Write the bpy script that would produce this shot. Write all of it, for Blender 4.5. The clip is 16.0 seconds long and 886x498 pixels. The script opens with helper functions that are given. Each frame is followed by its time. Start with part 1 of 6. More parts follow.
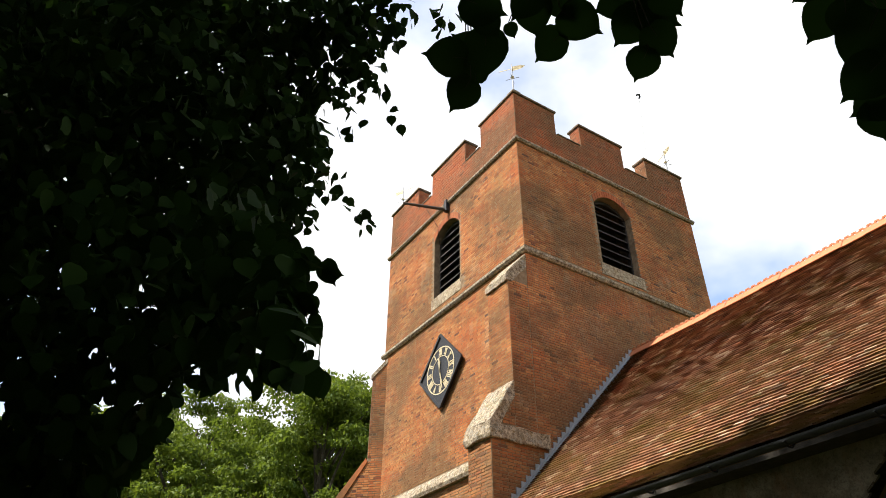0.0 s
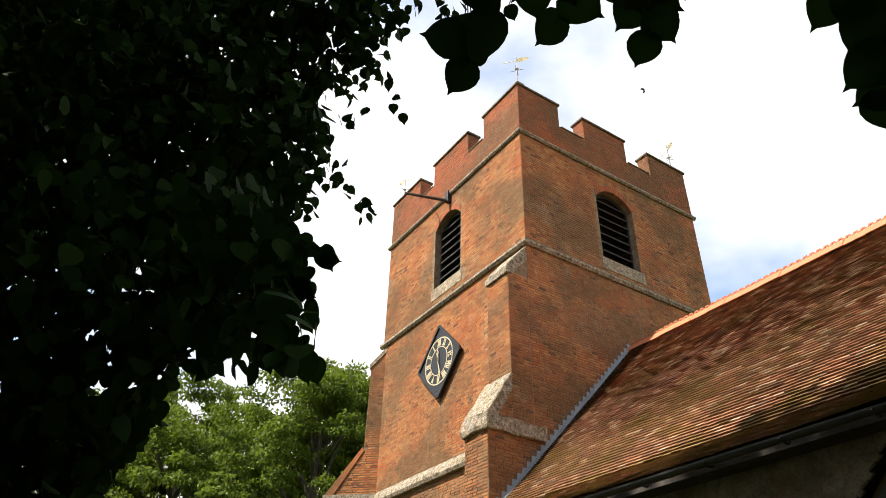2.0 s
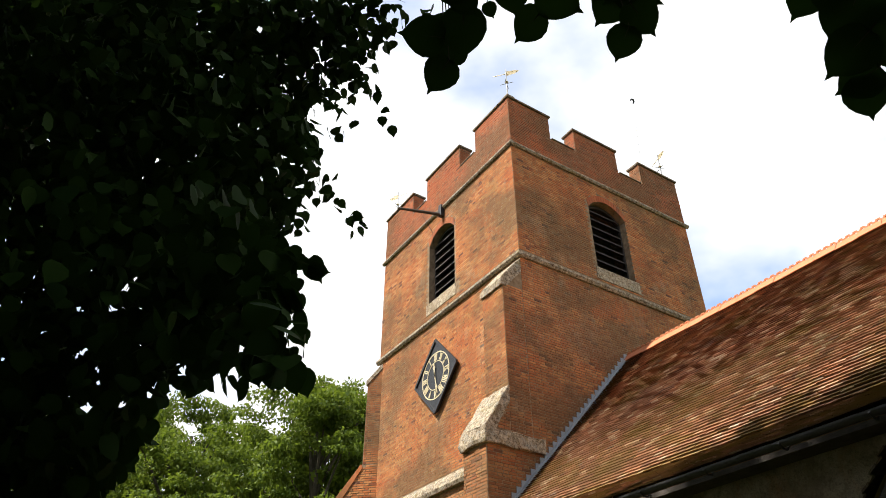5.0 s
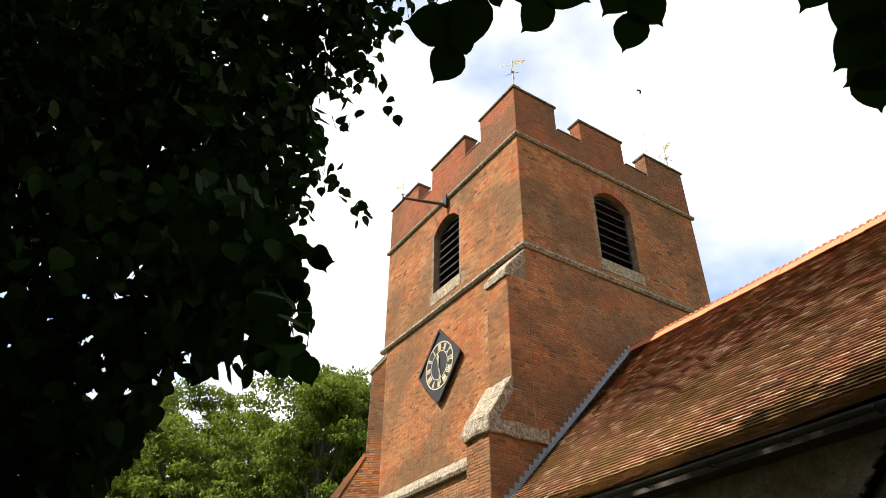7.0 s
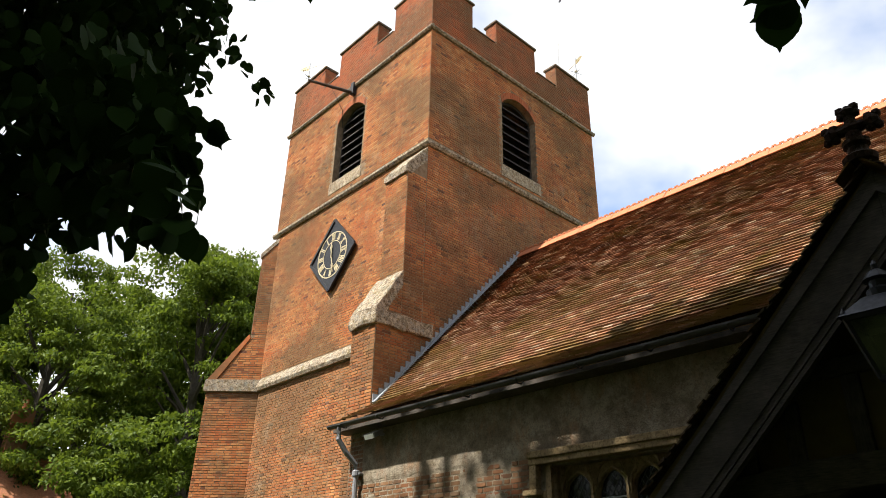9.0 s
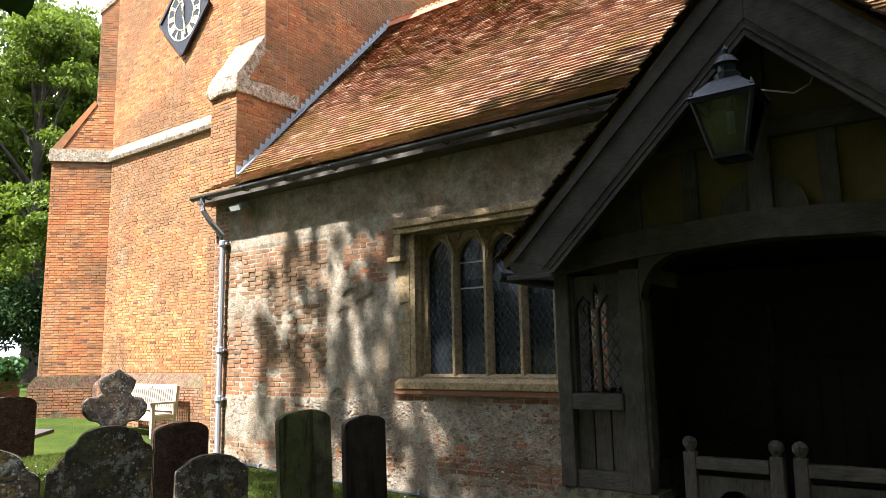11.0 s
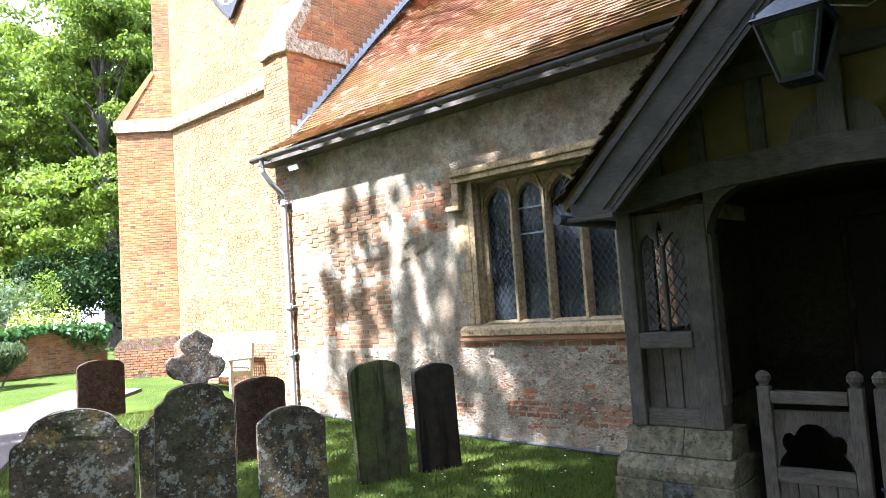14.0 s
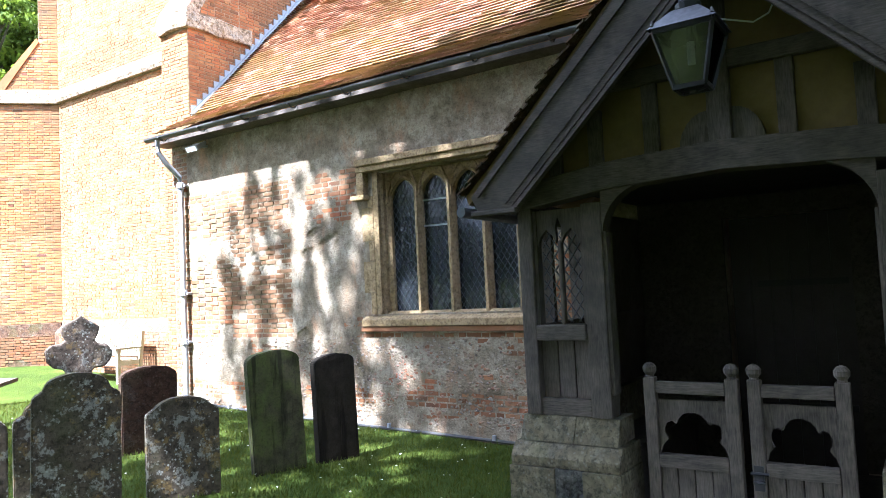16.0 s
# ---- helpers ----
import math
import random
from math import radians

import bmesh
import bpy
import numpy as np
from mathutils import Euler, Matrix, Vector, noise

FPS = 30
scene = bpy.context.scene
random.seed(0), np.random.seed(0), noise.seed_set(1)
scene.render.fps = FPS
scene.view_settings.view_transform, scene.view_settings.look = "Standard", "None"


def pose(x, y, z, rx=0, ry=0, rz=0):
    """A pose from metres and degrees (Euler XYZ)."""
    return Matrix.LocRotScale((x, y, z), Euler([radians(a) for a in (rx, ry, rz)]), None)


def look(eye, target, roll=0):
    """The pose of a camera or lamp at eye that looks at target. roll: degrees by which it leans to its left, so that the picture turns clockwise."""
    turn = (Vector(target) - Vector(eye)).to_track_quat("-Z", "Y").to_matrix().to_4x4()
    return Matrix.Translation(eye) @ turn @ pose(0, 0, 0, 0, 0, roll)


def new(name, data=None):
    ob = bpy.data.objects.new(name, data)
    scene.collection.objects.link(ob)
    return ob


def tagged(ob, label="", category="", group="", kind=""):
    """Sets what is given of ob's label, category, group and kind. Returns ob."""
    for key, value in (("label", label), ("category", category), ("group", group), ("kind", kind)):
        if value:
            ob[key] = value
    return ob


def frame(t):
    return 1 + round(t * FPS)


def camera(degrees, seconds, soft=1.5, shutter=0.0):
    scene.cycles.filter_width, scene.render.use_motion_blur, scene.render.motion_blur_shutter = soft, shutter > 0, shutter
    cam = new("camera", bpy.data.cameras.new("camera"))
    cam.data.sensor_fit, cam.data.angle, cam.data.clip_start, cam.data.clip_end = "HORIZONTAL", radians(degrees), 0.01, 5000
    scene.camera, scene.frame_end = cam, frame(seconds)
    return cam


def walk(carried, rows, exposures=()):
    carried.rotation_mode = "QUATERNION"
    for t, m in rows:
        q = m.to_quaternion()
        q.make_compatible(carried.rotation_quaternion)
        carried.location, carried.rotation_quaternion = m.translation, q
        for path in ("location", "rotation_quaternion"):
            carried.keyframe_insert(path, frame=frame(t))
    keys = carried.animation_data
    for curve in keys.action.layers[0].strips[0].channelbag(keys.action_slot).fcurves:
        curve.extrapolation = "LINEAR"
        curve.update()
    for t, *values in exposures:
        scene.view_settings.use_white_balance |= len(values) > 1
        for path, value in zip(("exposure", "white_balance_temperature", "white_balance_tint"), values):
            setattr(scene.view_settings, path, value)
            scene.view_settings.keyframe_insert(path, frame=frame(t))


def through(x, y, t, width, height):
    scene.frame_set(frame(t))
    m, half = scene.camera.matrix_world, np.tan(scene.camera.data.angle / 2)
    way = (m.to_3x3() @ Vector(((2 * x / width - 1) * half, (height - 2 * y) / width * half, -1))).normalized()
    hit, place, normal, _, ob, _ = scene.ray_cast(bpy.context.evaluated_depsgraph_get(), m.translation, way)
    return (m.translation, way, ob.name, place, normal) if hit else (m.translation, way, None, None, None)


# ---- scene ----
cam = camera(64.00, 16.0, soft=0.7)
EYE = (0.0, 0.0, 1.75)
SWAY = Vector((0.045, 0.02, -0.01))  # the body leans a hand's width to the side early on
# seconds, yaw, pitch, roll: a hand-held camera that turns almost on the spot
TURNS = [
    (0.0, -32.85, 35.08, -0.29),
    (0.5, -32.66, 35.06, -0.23),
    (1.0, -33.25, 34.09, -0.16),
    (1.5, -33.66, 33.86, -0.24),
    (2.0, -33.42, 34.39, -1.26),
    (2.5, -32.58, 34.86, 0.18),
    (3.0, -32.91, 34.28, 0.80),
    (3.5, -32.67, 35.17, 0.64),
    (4.0, -33.25, 35.54, 0.25),
    (6.5, -32.58, 35.29, -0.25),
    (7.0, -32.95, 34.77, -0.48),
    (7.5, -33.13, 34.83, -0.27),
    (8.0, -34.03, 34.39, -0.52),
    (8.5, -38.65, 31.40, -0.93),
    (9.0, -42.77, 26.44, -1.07),
    (9.5, -50.24, 20.84, -2.72),
    (9.7, -53.01, 17.99, -1.86),
    (11.8, -51.40, 6.00, 1.85),
    (12.0, -51.02, 5.85, 1.52),
    (12.5, -47.97, 5.68, 2.07),
    (13.0, -44.54, 5.94, 1.67),
    (13.5, -44.63, 6.37, 4.88),
    (14.0, -48.02, 4.36, 3.85),
    (14.5, -49.32, 4.29, 3.09),
    (15.0, -51.53, 3.25, 3.14),
    (15.5, -53.30, 2.93, 2.88),
    (16.0, -55.89, 3.15, 2.77),
]
# the clip's camera opens up as it sinks from the bright sky to the shaded porch
EXPOSURES = [(0.0, 1.05, 6400, 10), (8.0, 1.05, 6400, 10), (9.7, 0.95, 6300, 10), (11.0, 2.3, 5800, 12), (11.8, 3.35, 5350, 15), (13.5, 3.45, 5250, 15), (16.0, 3.55, 5100, 15)]


def eye_at(t):
    k = min(max((t - 1.0) / 2.5, 0.0), 1.0)
    return Vector(EYE) + SWAY * (k * k * (3 - 2 * k))


walk(cam, [(t, pose(*eye_at(t), 90 + pitch, roll, yaw)) for t, yaw, pitch, roll in TURNS], EXPOSURES)

# ---- sky and sun ----
SUN_WEST, SUN_UP = 15.0, 56.0  # degrees west of south (south is -x, west is +y), degrees above the horizon
to_sun = Vector((-math.cos(radians(SUN_UP)) * math.cos(radians(SUN_WEST)), math.cos(radians(SUN_UP)) * math.sin(radians(SUN_WEST)), math.sin(radians(SUN_UP))))
world = bpy.data.worlds.new("sky")
scene.world = world
world.use_nodes = True
wn, wl = world.node_tree.nodes, world.node_tree.links
wn.clear()
sky = wn.new("ShaderNodeTexSky")
sky.sky_type, sky.sun_disc, sky.sun_elevation = "NISHITA", False, radians(SUN_UP)
sky.sun_rotation = math.atan2(to_sun.x, to_sun.y)
sky_gain = wn.new("ShaderNodeVectorMath")
sky_gain.operation = "SCALE"
sky_gain.inputs["Scale"].default_value = 0.15
wl.new(sky.outputs[0], sky_gain.inputs[0])
coord = wn.new("ShaderNodeTexCoord")
stretch = wn.new("ShaderNodeMapping")
stretch.inputs["Scale"].default_value = (1.3, 1.3, 2.2)
stretch.inputs["Location"].default_value = (3.1, 0.4, 1.7)
wl.new(coord.outputs["Generated"], stretch.inputs[0])
cloud = wn.new("ShaderNodeTexNoise")
cloud.inputs["Scale"].default_value, cloud.inputs["Detail"].default_value, cloud.inputs["Roughness"].default_value = 1.5, 6.0, 0.5
wl.new(stretch.outputs[0], cloud.inputs[0])
cover = wn.new("ShaderNodeMapRange")
cover.inputs[1].default_value, cover.inputs[2].default_value = 0.36, 0.53
wl.new(cloud.outputs[0], cover.inputs[0])
blend = wn.new("ShaderNodeMix")
blend.data_type = "RGBA"
wl.new(cover.outputs[0], blend.inputs[0])
wl.new(sky_gain.outputs[0], blend.inputs[6])
blend.inputs[7].default_value = (0.612, 0.61, 0.605, 1)
backing = wn.new("ShaderNodeBackground")
wl.new(blend.outputs[2], backing.inputs[0])
wl.new(backing.outputs[0], wn.new("ShaderNodeOutputWorld").inputs[0])

sun_data = bpy.data.lights.new("sun", "SUN")
sun_data.energy, sun_data.angle, sun_data.color = 5.0, radians(0.9), (1.0, 0.95, 0.86)
sun = new("sun", sun_data)
sun.matrix_world = look(to_sun * 60, (0, 0, 0))
# ---- materials ----
class Nodes:
    """A small builder for procedural surfaces."""

    def __init__(self, name, roughness=0.8, metallic=0.0, specular=0.3):
        self.m = bpy.data.materials.new(name)
        self.m.use_nodes = True
        self.n, self.l = self.m.node_tree.nodes, self.m.node_tree.links
        self.b = self.n["Principled BSDF"]
        self.b.inputs["Roughness"].default_value = roughness
        self.b.inputs["Metallic"].default_value = metallic
        self.b.inputs["Specular IOR Level"].default_value = specular
        self.place = self.n.new("ShaderNodeNewGeometry").outputs["Position"]

    def noise(self, scale, detail=4.0, rough=0.55, vec=None, stretch=None):
        vec = vec or self.place
        if stretch:
            mp = self.n.new("ShaderNodeMapping")
            mp.inputs["Scale"].default_value = stretch
            self.l.new(vec, mp.inputs[0])
            vec = mp.outputs[0]
        t = self.n.new("ShaderNodeTexNoise")
        t.inputs["Scale"].default_value, t.inputs["Detail"].default_value, t.inputs["Roughness"].default_value = scale, detail, rough
        self.l.new(vec, t.inputs["Vector"])
        return t.outputs[0]

    def voronoi(self, scale, feature="F1", vec=None):
        t = self.n.new("ShaderNodeTexVoronoi")
        t.feature = feature
        t.inputs["Scale"].default_value = scale
        self.l.new(vec or self.place, t.inputs["Vector"])
        return t.outputs["Distance"]

    def ramp(self, value, lo, hi, a=0.0, b=1.0):
        r = self.n.new("ShaderNodeMapRange")
        for i, v in enumerate((lo, hi, a, b), 1):
            r.inputs[i].default_value = v
        self.l.new(value, r.inputs[0])
        return r.outputs[0]

    def math(self, op, a, b):
        k = self.n.new("ShaderNodeMath")
        k.operation = op
        for s, v in zip(k.inputs, (a, b)):
            if isinstance(v, (int, float)):
                s.default_value = v
            else:
                self.l.new(v, s)
        return k.outputs[0]

    def mix(self, fac, a, b, how="MIX"):
        k = self.n.new("ShaderNodeMix")
        k.data_type, k.blend_type = "RGBA", how
        for s, v in ((k.inputs[0], fac), (k.inputs[6], a), (k.inputs[7], b)):
            if isinstance(v, (int, float)):
                s.default_value = v
            elif isinstance(v, tuple):
                s.default_value = (*v, 1)
            else:
                self.l.new(v, s)
        return k.outputs[2]

    def colours(self, value, stops):
        k = self.n.new("ShaderNodeValToRGB")
        e = k.color_ramp.elements
        while len(e) < len(stops):
            e.new(0.5)
        for s, (p, c) in zip(e, stops):
            s.position, s.color = p, (*c, 1)
        self.l.new(value, k.inputs[0])
        return k.outputs[0]

    def random(self):
        return self.n.new("ShaderNodeObjectInfo").outputs["Random"]

    def island(self):
        return self.n.new("ShaderNodeNewGeometry").outputs["Random Per Island"]

    def colour(self, c):
        if isinstance(c, tuple):
            self.b.inputs["Base Color"].default_value = (*c, 1)
        else:
            self.l.new(c, self.b.inputs["Base Color"])
        return self

    def bump(self, height, strength=0.5, depth=0.01):
        k = self.n.new("ShaderNodeBump")
        k.inputs["Strength"].default_value, k.inputs["Distance"].default_value = strength, depth
        self.l.new(height, k.inputs["Height"])
        self.l.new(k.outputs[0], self.b.inputs["Normal"])
        return self

    def rough(self, v):
        self.l.new(v, self.b.inputs["Roughness"])
        return self


def brick_stuff(name, tones, pale=0.1, soot=0.5):
    """Single bricks, each with its own tone; soot, lichen and lime bloom run over them."""
    s = Nodes(name, 0.9, specular=0.15)
    tone = s.colours(s.math("FRACT", s.math("ADD", s.island(), s.random()), 0), tones)
    c = s.mix(s.ramp(s.noise(0.8, 6, 0.6, stretch=(1, 1, 1.6)), 0.50, 0.64, 0, 0.5), tone, (0.46, 0.105, 0.03))
    c = s.mix(s.ramp(s.noise(0.42, 8, 0.68, stretch=(1, 1, 1.3)), 0.42, 0.58, 0, soot), c, (0.125, 0.085, 0.04))
    c = s.mix(s.ramp(s.noise(2.3, 8, 0.72), 0.54, 0.70, 0, soot * 0.7), c, (0.085, 0.055, 0.03))
    c = s.mix(s.ramp(s.noise(1.3, 8, 0.7, stretch=(1, 1, 0.6)), 0.56, 0.72, 0, pale), c, (0.46, 0.39, 0.27))
    c = s.mix(s.ramp(s.noise(60, 3), 0.3, 0.75, 0, 0.35), c, (0.1, 0.06, 0.04))
    return s.colour(c).bump(s.noise(90, 3), 0.5, 0.006).m


M_BRICK = brick_stuff("tower brick", [(0, (0.36, 0.11, 0.036)), (0.25, (0.54, 0.20, 0.068)), (0.5, (0.43, 0.145, 0.048)), (0.7, (0.58, 0.26, 0.095)), (0.85, (0.55, 0.24, 0.09)), (0.93, (0.42, 0.13, 0.045)), (1, (0.12, 0.055, 0.04))], 0.35, 0.72)
M_REDBRICK = brick_stuff("parapet brick", [(0, (0.33, 0.085, 0.035)), (0.4, (0.44, 0.13, 0.05)), (0.8, (0.38, 0.105, 0.042)), (1, (0.2, 0.07, 0.04))], 0.15, 0.62)
M_OLDBRICK = brick_stuff("old wall brick", [(0, (0.15, 0.065, 0.03)), (0.3, (0.27, 0.12, 0.052)), (0.55, (0.20, 0.085, 0.04)), (0.75, (0.33, 0.165, 0.078)), (0.9, (0.23, 0.145, 0.085)), (1, (0.11, 0.055, 0.035))], 0.45)
M_RUBBLE = brick_stuff("flint rubble", [(0, (0.20, 0.17, 0.13)), (0.3, (0.30, 0.27, 0.23)), (0.5, (0.28, 0.20, 0.14)), (0.7, (0.38, 0.35, 0.30)), (0.85, (0.30, 0.16, 0.09)), (1, (0.13, 0.115, 0.10))], 0.3)


def mortar():
    s = Nodes("lime mortar", 0.95, specular=0.1)
    c = s.colours(s.noise(7, 6), [(0.3, (0.15, 0.10, 0.058)), (0.7, (0.30, 0.215, 0.135))])
    return s.colour(c).bump(s.noise(120, 3), 0.4, 0.004).m


def plaster():
    s = Nodes("weathered render", 0.95, specular=0.1)
    c = s.colours(s.noise(1.6, 10, 0.7), [(0.3, (0.14, 0.105, 0.066)), (0.46, (0.24, 0.19, 0.13)), (0.58, (0.36, 0.305, 0.225)), (0.75, (0.30, 0.225, 0.145))])
    c = s.mix(s.ramp(s.noise(9, 8, 0.75), 0.46, 0.66, 0, 0.7), c, (0.11, 0.085, 0.055))
    c = s.mix(s.ramp(s.noise(4, 8, 0.75), 0.55, 0.68, 0, 0.5), c, (0.42, 0.38, 0.31))
    c = s.mix(s.ramp(s.noise(2.1, 8, 0.7, stretch=(1, 1.4, 0.7)), 0.54, 0.66, 0, 0.55), c, (0.34, 0.185, 0.10))
    c = s.mix(s.ramp(s.noise(38, 5, 0.7), 0.5, 0.68, 0, 0.5), c, (0.07, 0.055, 0.04))
    h = s.math("ADD", s.noise(5, 10, 0.75), s.math("MULTIPLY", s.noise(45, 5), 0.4))
    return s.colour(c).bump(h, 0.8, 0.05).m


def stone(name, a, b, lichen=0.5, moss=0.2):
    s = Nodes(name, 0.92, specular=0.15)
    c = s.colours(s.noise(11, 10, 0.65), [(0.32, a), (0.66, b)])
    spots = s.ramp(s.math("ADD", s.voronoi(24), s.math("MULTIPLY", s.noise(40, 6, 0.75), 0.9)), 0.64, 0.70, 1, 0)
    crust = s.ramp(s.math("ADD", s.noise(7, 12, 0.72), s.math("MULTIPLY", s.noise(60, 4), 0.12)), 0.60, 0.64)
    c = s.mix(s.math("MULTIPLY", crust, lichen * 0.75), c, (0.25, 0.245, 0.21))
    c = s.mix(s.math("MULTIPLY", s.math("MULTIPLY", spots, s.ramp(s.noise(3.2, 4), 0.42, 0.52)), lichen), c, (0.29, 0.29, 0.25))
    c = s.mix(s.ramp(s.noise(6.5, 10, 0.7), 0.55, 0.61, 0, lichen * 0.6), c, (0.20, 0.13, 0.035))
    c = s.mix(s.ramp(s.noise(27, 8, 0.7), 0.5, 0.6, 0, 0.6), c, tuple(v * 0.4 for v in a))
    c = s.mix(s.ramp(s.noise(2.1, 5), 0.52, 0.72, 0, moss), c, (0.07, 0.09, 0.025))
    return s.colour(c).bump(s.math("ADD", s.noise(14, 8, 0.65), s.math("MULTIPLY", s.noise(90, 3), 0.25)), 0.6, 0.02).m


def streaked(name, a, b, algae):
    """Stone with damp running down from the top and algae spreading from the foot."""
    s = Nodes(name, 0.92, specular=0.15)
    c = s.colours(s.noise(9, 10, 0.65), [(0.32, a), (0.68, b)])
    c = s.mix(s.ramp(s.noise(3.0, 6, 0.65), 0.42, 0.62, 0, 0.75), c, algae)
    c = s.mix(s.ramp(s.noise(11, 5, 0.6, stretch=(1, 1, 0.10)), 0.50, 0.62, 0, 0.8), c, tuple(v * 0.45 for v in a))
    c = s.mix(s.ramp(s.noise(55, 4), 0.5, 0.7, 0, 0.4), c, tuple(v * 0.5 for v in a))
    return s.colour(c).bump(s.math("ADD", s.noise(14, 8, 0.65), s.math("MULTIPLY", s.noise(90, 3), 0.25)), 0.5, 0.015).m


def timber(name, a, b, along=(1, 1, 0.12), gloss=0.75):
    s = Nodes(name, gloss, specular=0.25)
    g = s.math("ADD", s.math("MULTIPLY", s.noise(105, 5, 0.6, stretch=along), 0.6), s.math("MULTIPLY", s.noise(9, 6, 0.6), 0.4))
    c = s.colours(g, [(0.26, a), (0.74, b)])
    c = s.mix(s.ramp(s.noise(2.5, 5), 0.45, 0.75, 0, 0.5), c, tuple(v * 0.55 for v in a))
    return s.colour(c).bump(g, 0.4, 0.006).m


def plain(name, c, rough=0.5, metallic=0.0, vary=0.25):
    s = Nodes(name, rough, metallic, 0.4)
    dark = tuple(v * (1 - vary) for v in c)
    s.colour(s.mix(s.noise(11, 6), dark, c))
    s.rough(s.ramp(s.noise(25, 4), 0.3, 0.7, max(rough - 0.12, 0.05), min(rough + 0.12, 1)))
    return s.m


def tiles():
    s = Nodes("clay roof tile", 0.9, specular=0.15)
    tone = s.colours(s.math("FRACT", s.math("ADD", s.island(), s.random()), 0),
                     [(0, (0.10, 0.048, 0.027)), (0.3, (0.235, 0.108, 0.056)), (0.55, (0.15, 0.07, 0.038)), (0.8, (0.30, 0.138, 0.072)), (0.96, (0.40, 0.29, 0.19)), (1, (0.13, 0.08, 0.055))])
    moss = s.ramp(s.math("ADD", s.noise(0.7, 8, 0.75), s.math("MULTIPLY", s.noise(9, 5, 0.7), 0.35)), 0.66, 0.80, 0, 0.8)
    c = s.mix(moss, tone, (0.12, 0.08, 0.016))
    sep = s.n.new("ShaderNodeSeparateXYZ")
    s.l.new(s.place, sep.inputs[0])
    low = s.ramp(sep.outputs[2], 4.3, 8.0, 0.13, -0.05)  # moss thrives where the slope stays wet
    c = s.mix(s.ramp(s.math("ADD", low, s.noise(1.9, 9, 0.78, stretch=(1, 0.6, 1))), 0.56, 0.64, 0, 0.75), c, (0.135, 0.083, 0.014))
    c = s.mix(s.ramp(s.noise(26, 4, 0.6), 0.68, 0.74, 0, 0.5), c, (0.44, 0.38, 0.29))
    c = s.mix(s.ramp(s.noise(0.5, 3), 0.5, 0.7, 0, 0.3), c, (0.11, 0.065, 0.045))
    return s.colour(c).bump(s.noise(50, 4), 0.5, 0.008).m


def grass_ground():
    s = Nodes("lawn", 0.95, specular=0.1)
    c = s.colours(s.noise(1.2, 7, 0.6), [(0.3, (0.03, 0.045, 0.006)), (0.55, (0.054, 0.074, 0.009)), (0.75, (0.095, 0.105, 0.018))])
    c = s.mix(s.ramp(s.noise(60, 4), 0.35, 0.7, 0, 0.5), c, (0.04, 0.075, 0.01))
    return s.colour(c).bump(s.noise(70, 5), 1.0, 0.04).m


def leaf(name, a, b, shine=0.5, through=0.35, gloss=0.18):
    s = Nodes(name, shine, specular=gloss)
    c = s.mix(s.island(), a, b)
    s.colour(c)
    tr = s.n.new("ShaderNodeBsdfTranslucent")
    s.l.new(s.mix(0.5, c, (b[0] * 1.6, b[1] * 1.6, b[2])), tr.inputs[0])
    mx = s.n.new("ShaderNodeMixShader")
    mx.inputs[0].default_value = through
    out = s.n["Material Output"]
    s.l.new(s.b.outputs[0], mx.inputs[1])
    s.l.new(tr.outputs[0], mx.inputs[2])
    s.l.new(mx.outputs[0], out.inputs[0])
    return s.m


def glass(name, tint=(0.02, 0.025, 0.035)):
    s = Nodes(name, 0.08, specular=0.1)
    s.colour(tint)
    s.b.inputs["Transmission Weight"].default_value = 0.35
    return s.bump(s.noise(6, 3), 0.25, 0.02).m


M_MORTAR, M_PLASTER, M_TILE, M_LAWN = mortar(), plaster(), tiles(), grass_ground()
M_STRING = stone("lichened string course", (0.09, 0.055, 0.03), (0.52, 0.43, 0.31), 0.9, 0.25)
M_PATCH = stone("patched belfry sill", (0.16, 0.10, 0.055), (0.48, 0.40, 0.28), 0.5, 0.2)
M_COPING = stone("dark parapet coping", (0.05, 0.034, 0.022), (0.22, 0.16, 0.11), 0.5, 0.3)
M_DRESSED = stone("window stone", (0.20, 0.135, 0.065), (0.38, 0.275, 0.145), 0.12, 0.12)
M_PLINTH = stone("porch plinth stone", (0.06, 0.052, 0.034), (0.17, 0.145, 0.09), 0.2, 0.6)
M_FOOT = stone("mossy rubble foot", (0.06, 0.032, 0.02), (0.16, 0.095, 0.06), 0.3, 0.5)
# these three headstone tones are lowered to carry the shade on their fronts
M_GRAVE = stone("lichened headstone", (0.028, 0.023, 0.016), (0.09, 0.071, 0.047), 0.85, 0.3)
M_GRAVE_GREEN = streaked("algae headstone", (0.024, 0.022, 0.012), (0.062, 0.056, 0.028), (0.062, 0.075, 0.016))
M_GRAVE_DARK = streaked("dark streaked headstone", (0.014, 0.011, 0.008), (0.036, 0.027, 0.018), (0.022, 0.018, 0.010))
M_GRAVE_CROSS = stone("brown weathered cross", (0.04, 0.03, 0.022), (0.14, 0.105, 0.08), 0.7, 0.1)
M_GRAVE_RED = stone("reddish headstone", (0.022, 0.010, 0.006), (0.05, 0.026, 0.015), 0.08, 0.15)
M_OAK = timber("silvered oak", (0.016, 0.013, 0.010), (0.15, 0.124, 0.10))
M_OAK_X = timber("silvered oak across", (0.016, 0.013, 0.010), (0.15, 0.124, 0.10), (1, 0.12, 1))
M_BENCH = timber("pale bench wood", (0.36, 0.31, 0.22), (0.52, 0.47, 0.36), (1, 0.2, 1))
M_OCHRE = plain("ochre limewash", (0.16, 0.115, 0.036), 0.9, 0, 0.5)
M_LEAD = plain("lead sheet", (0.34, 0.36, 0.38), 0.6, 0.1)
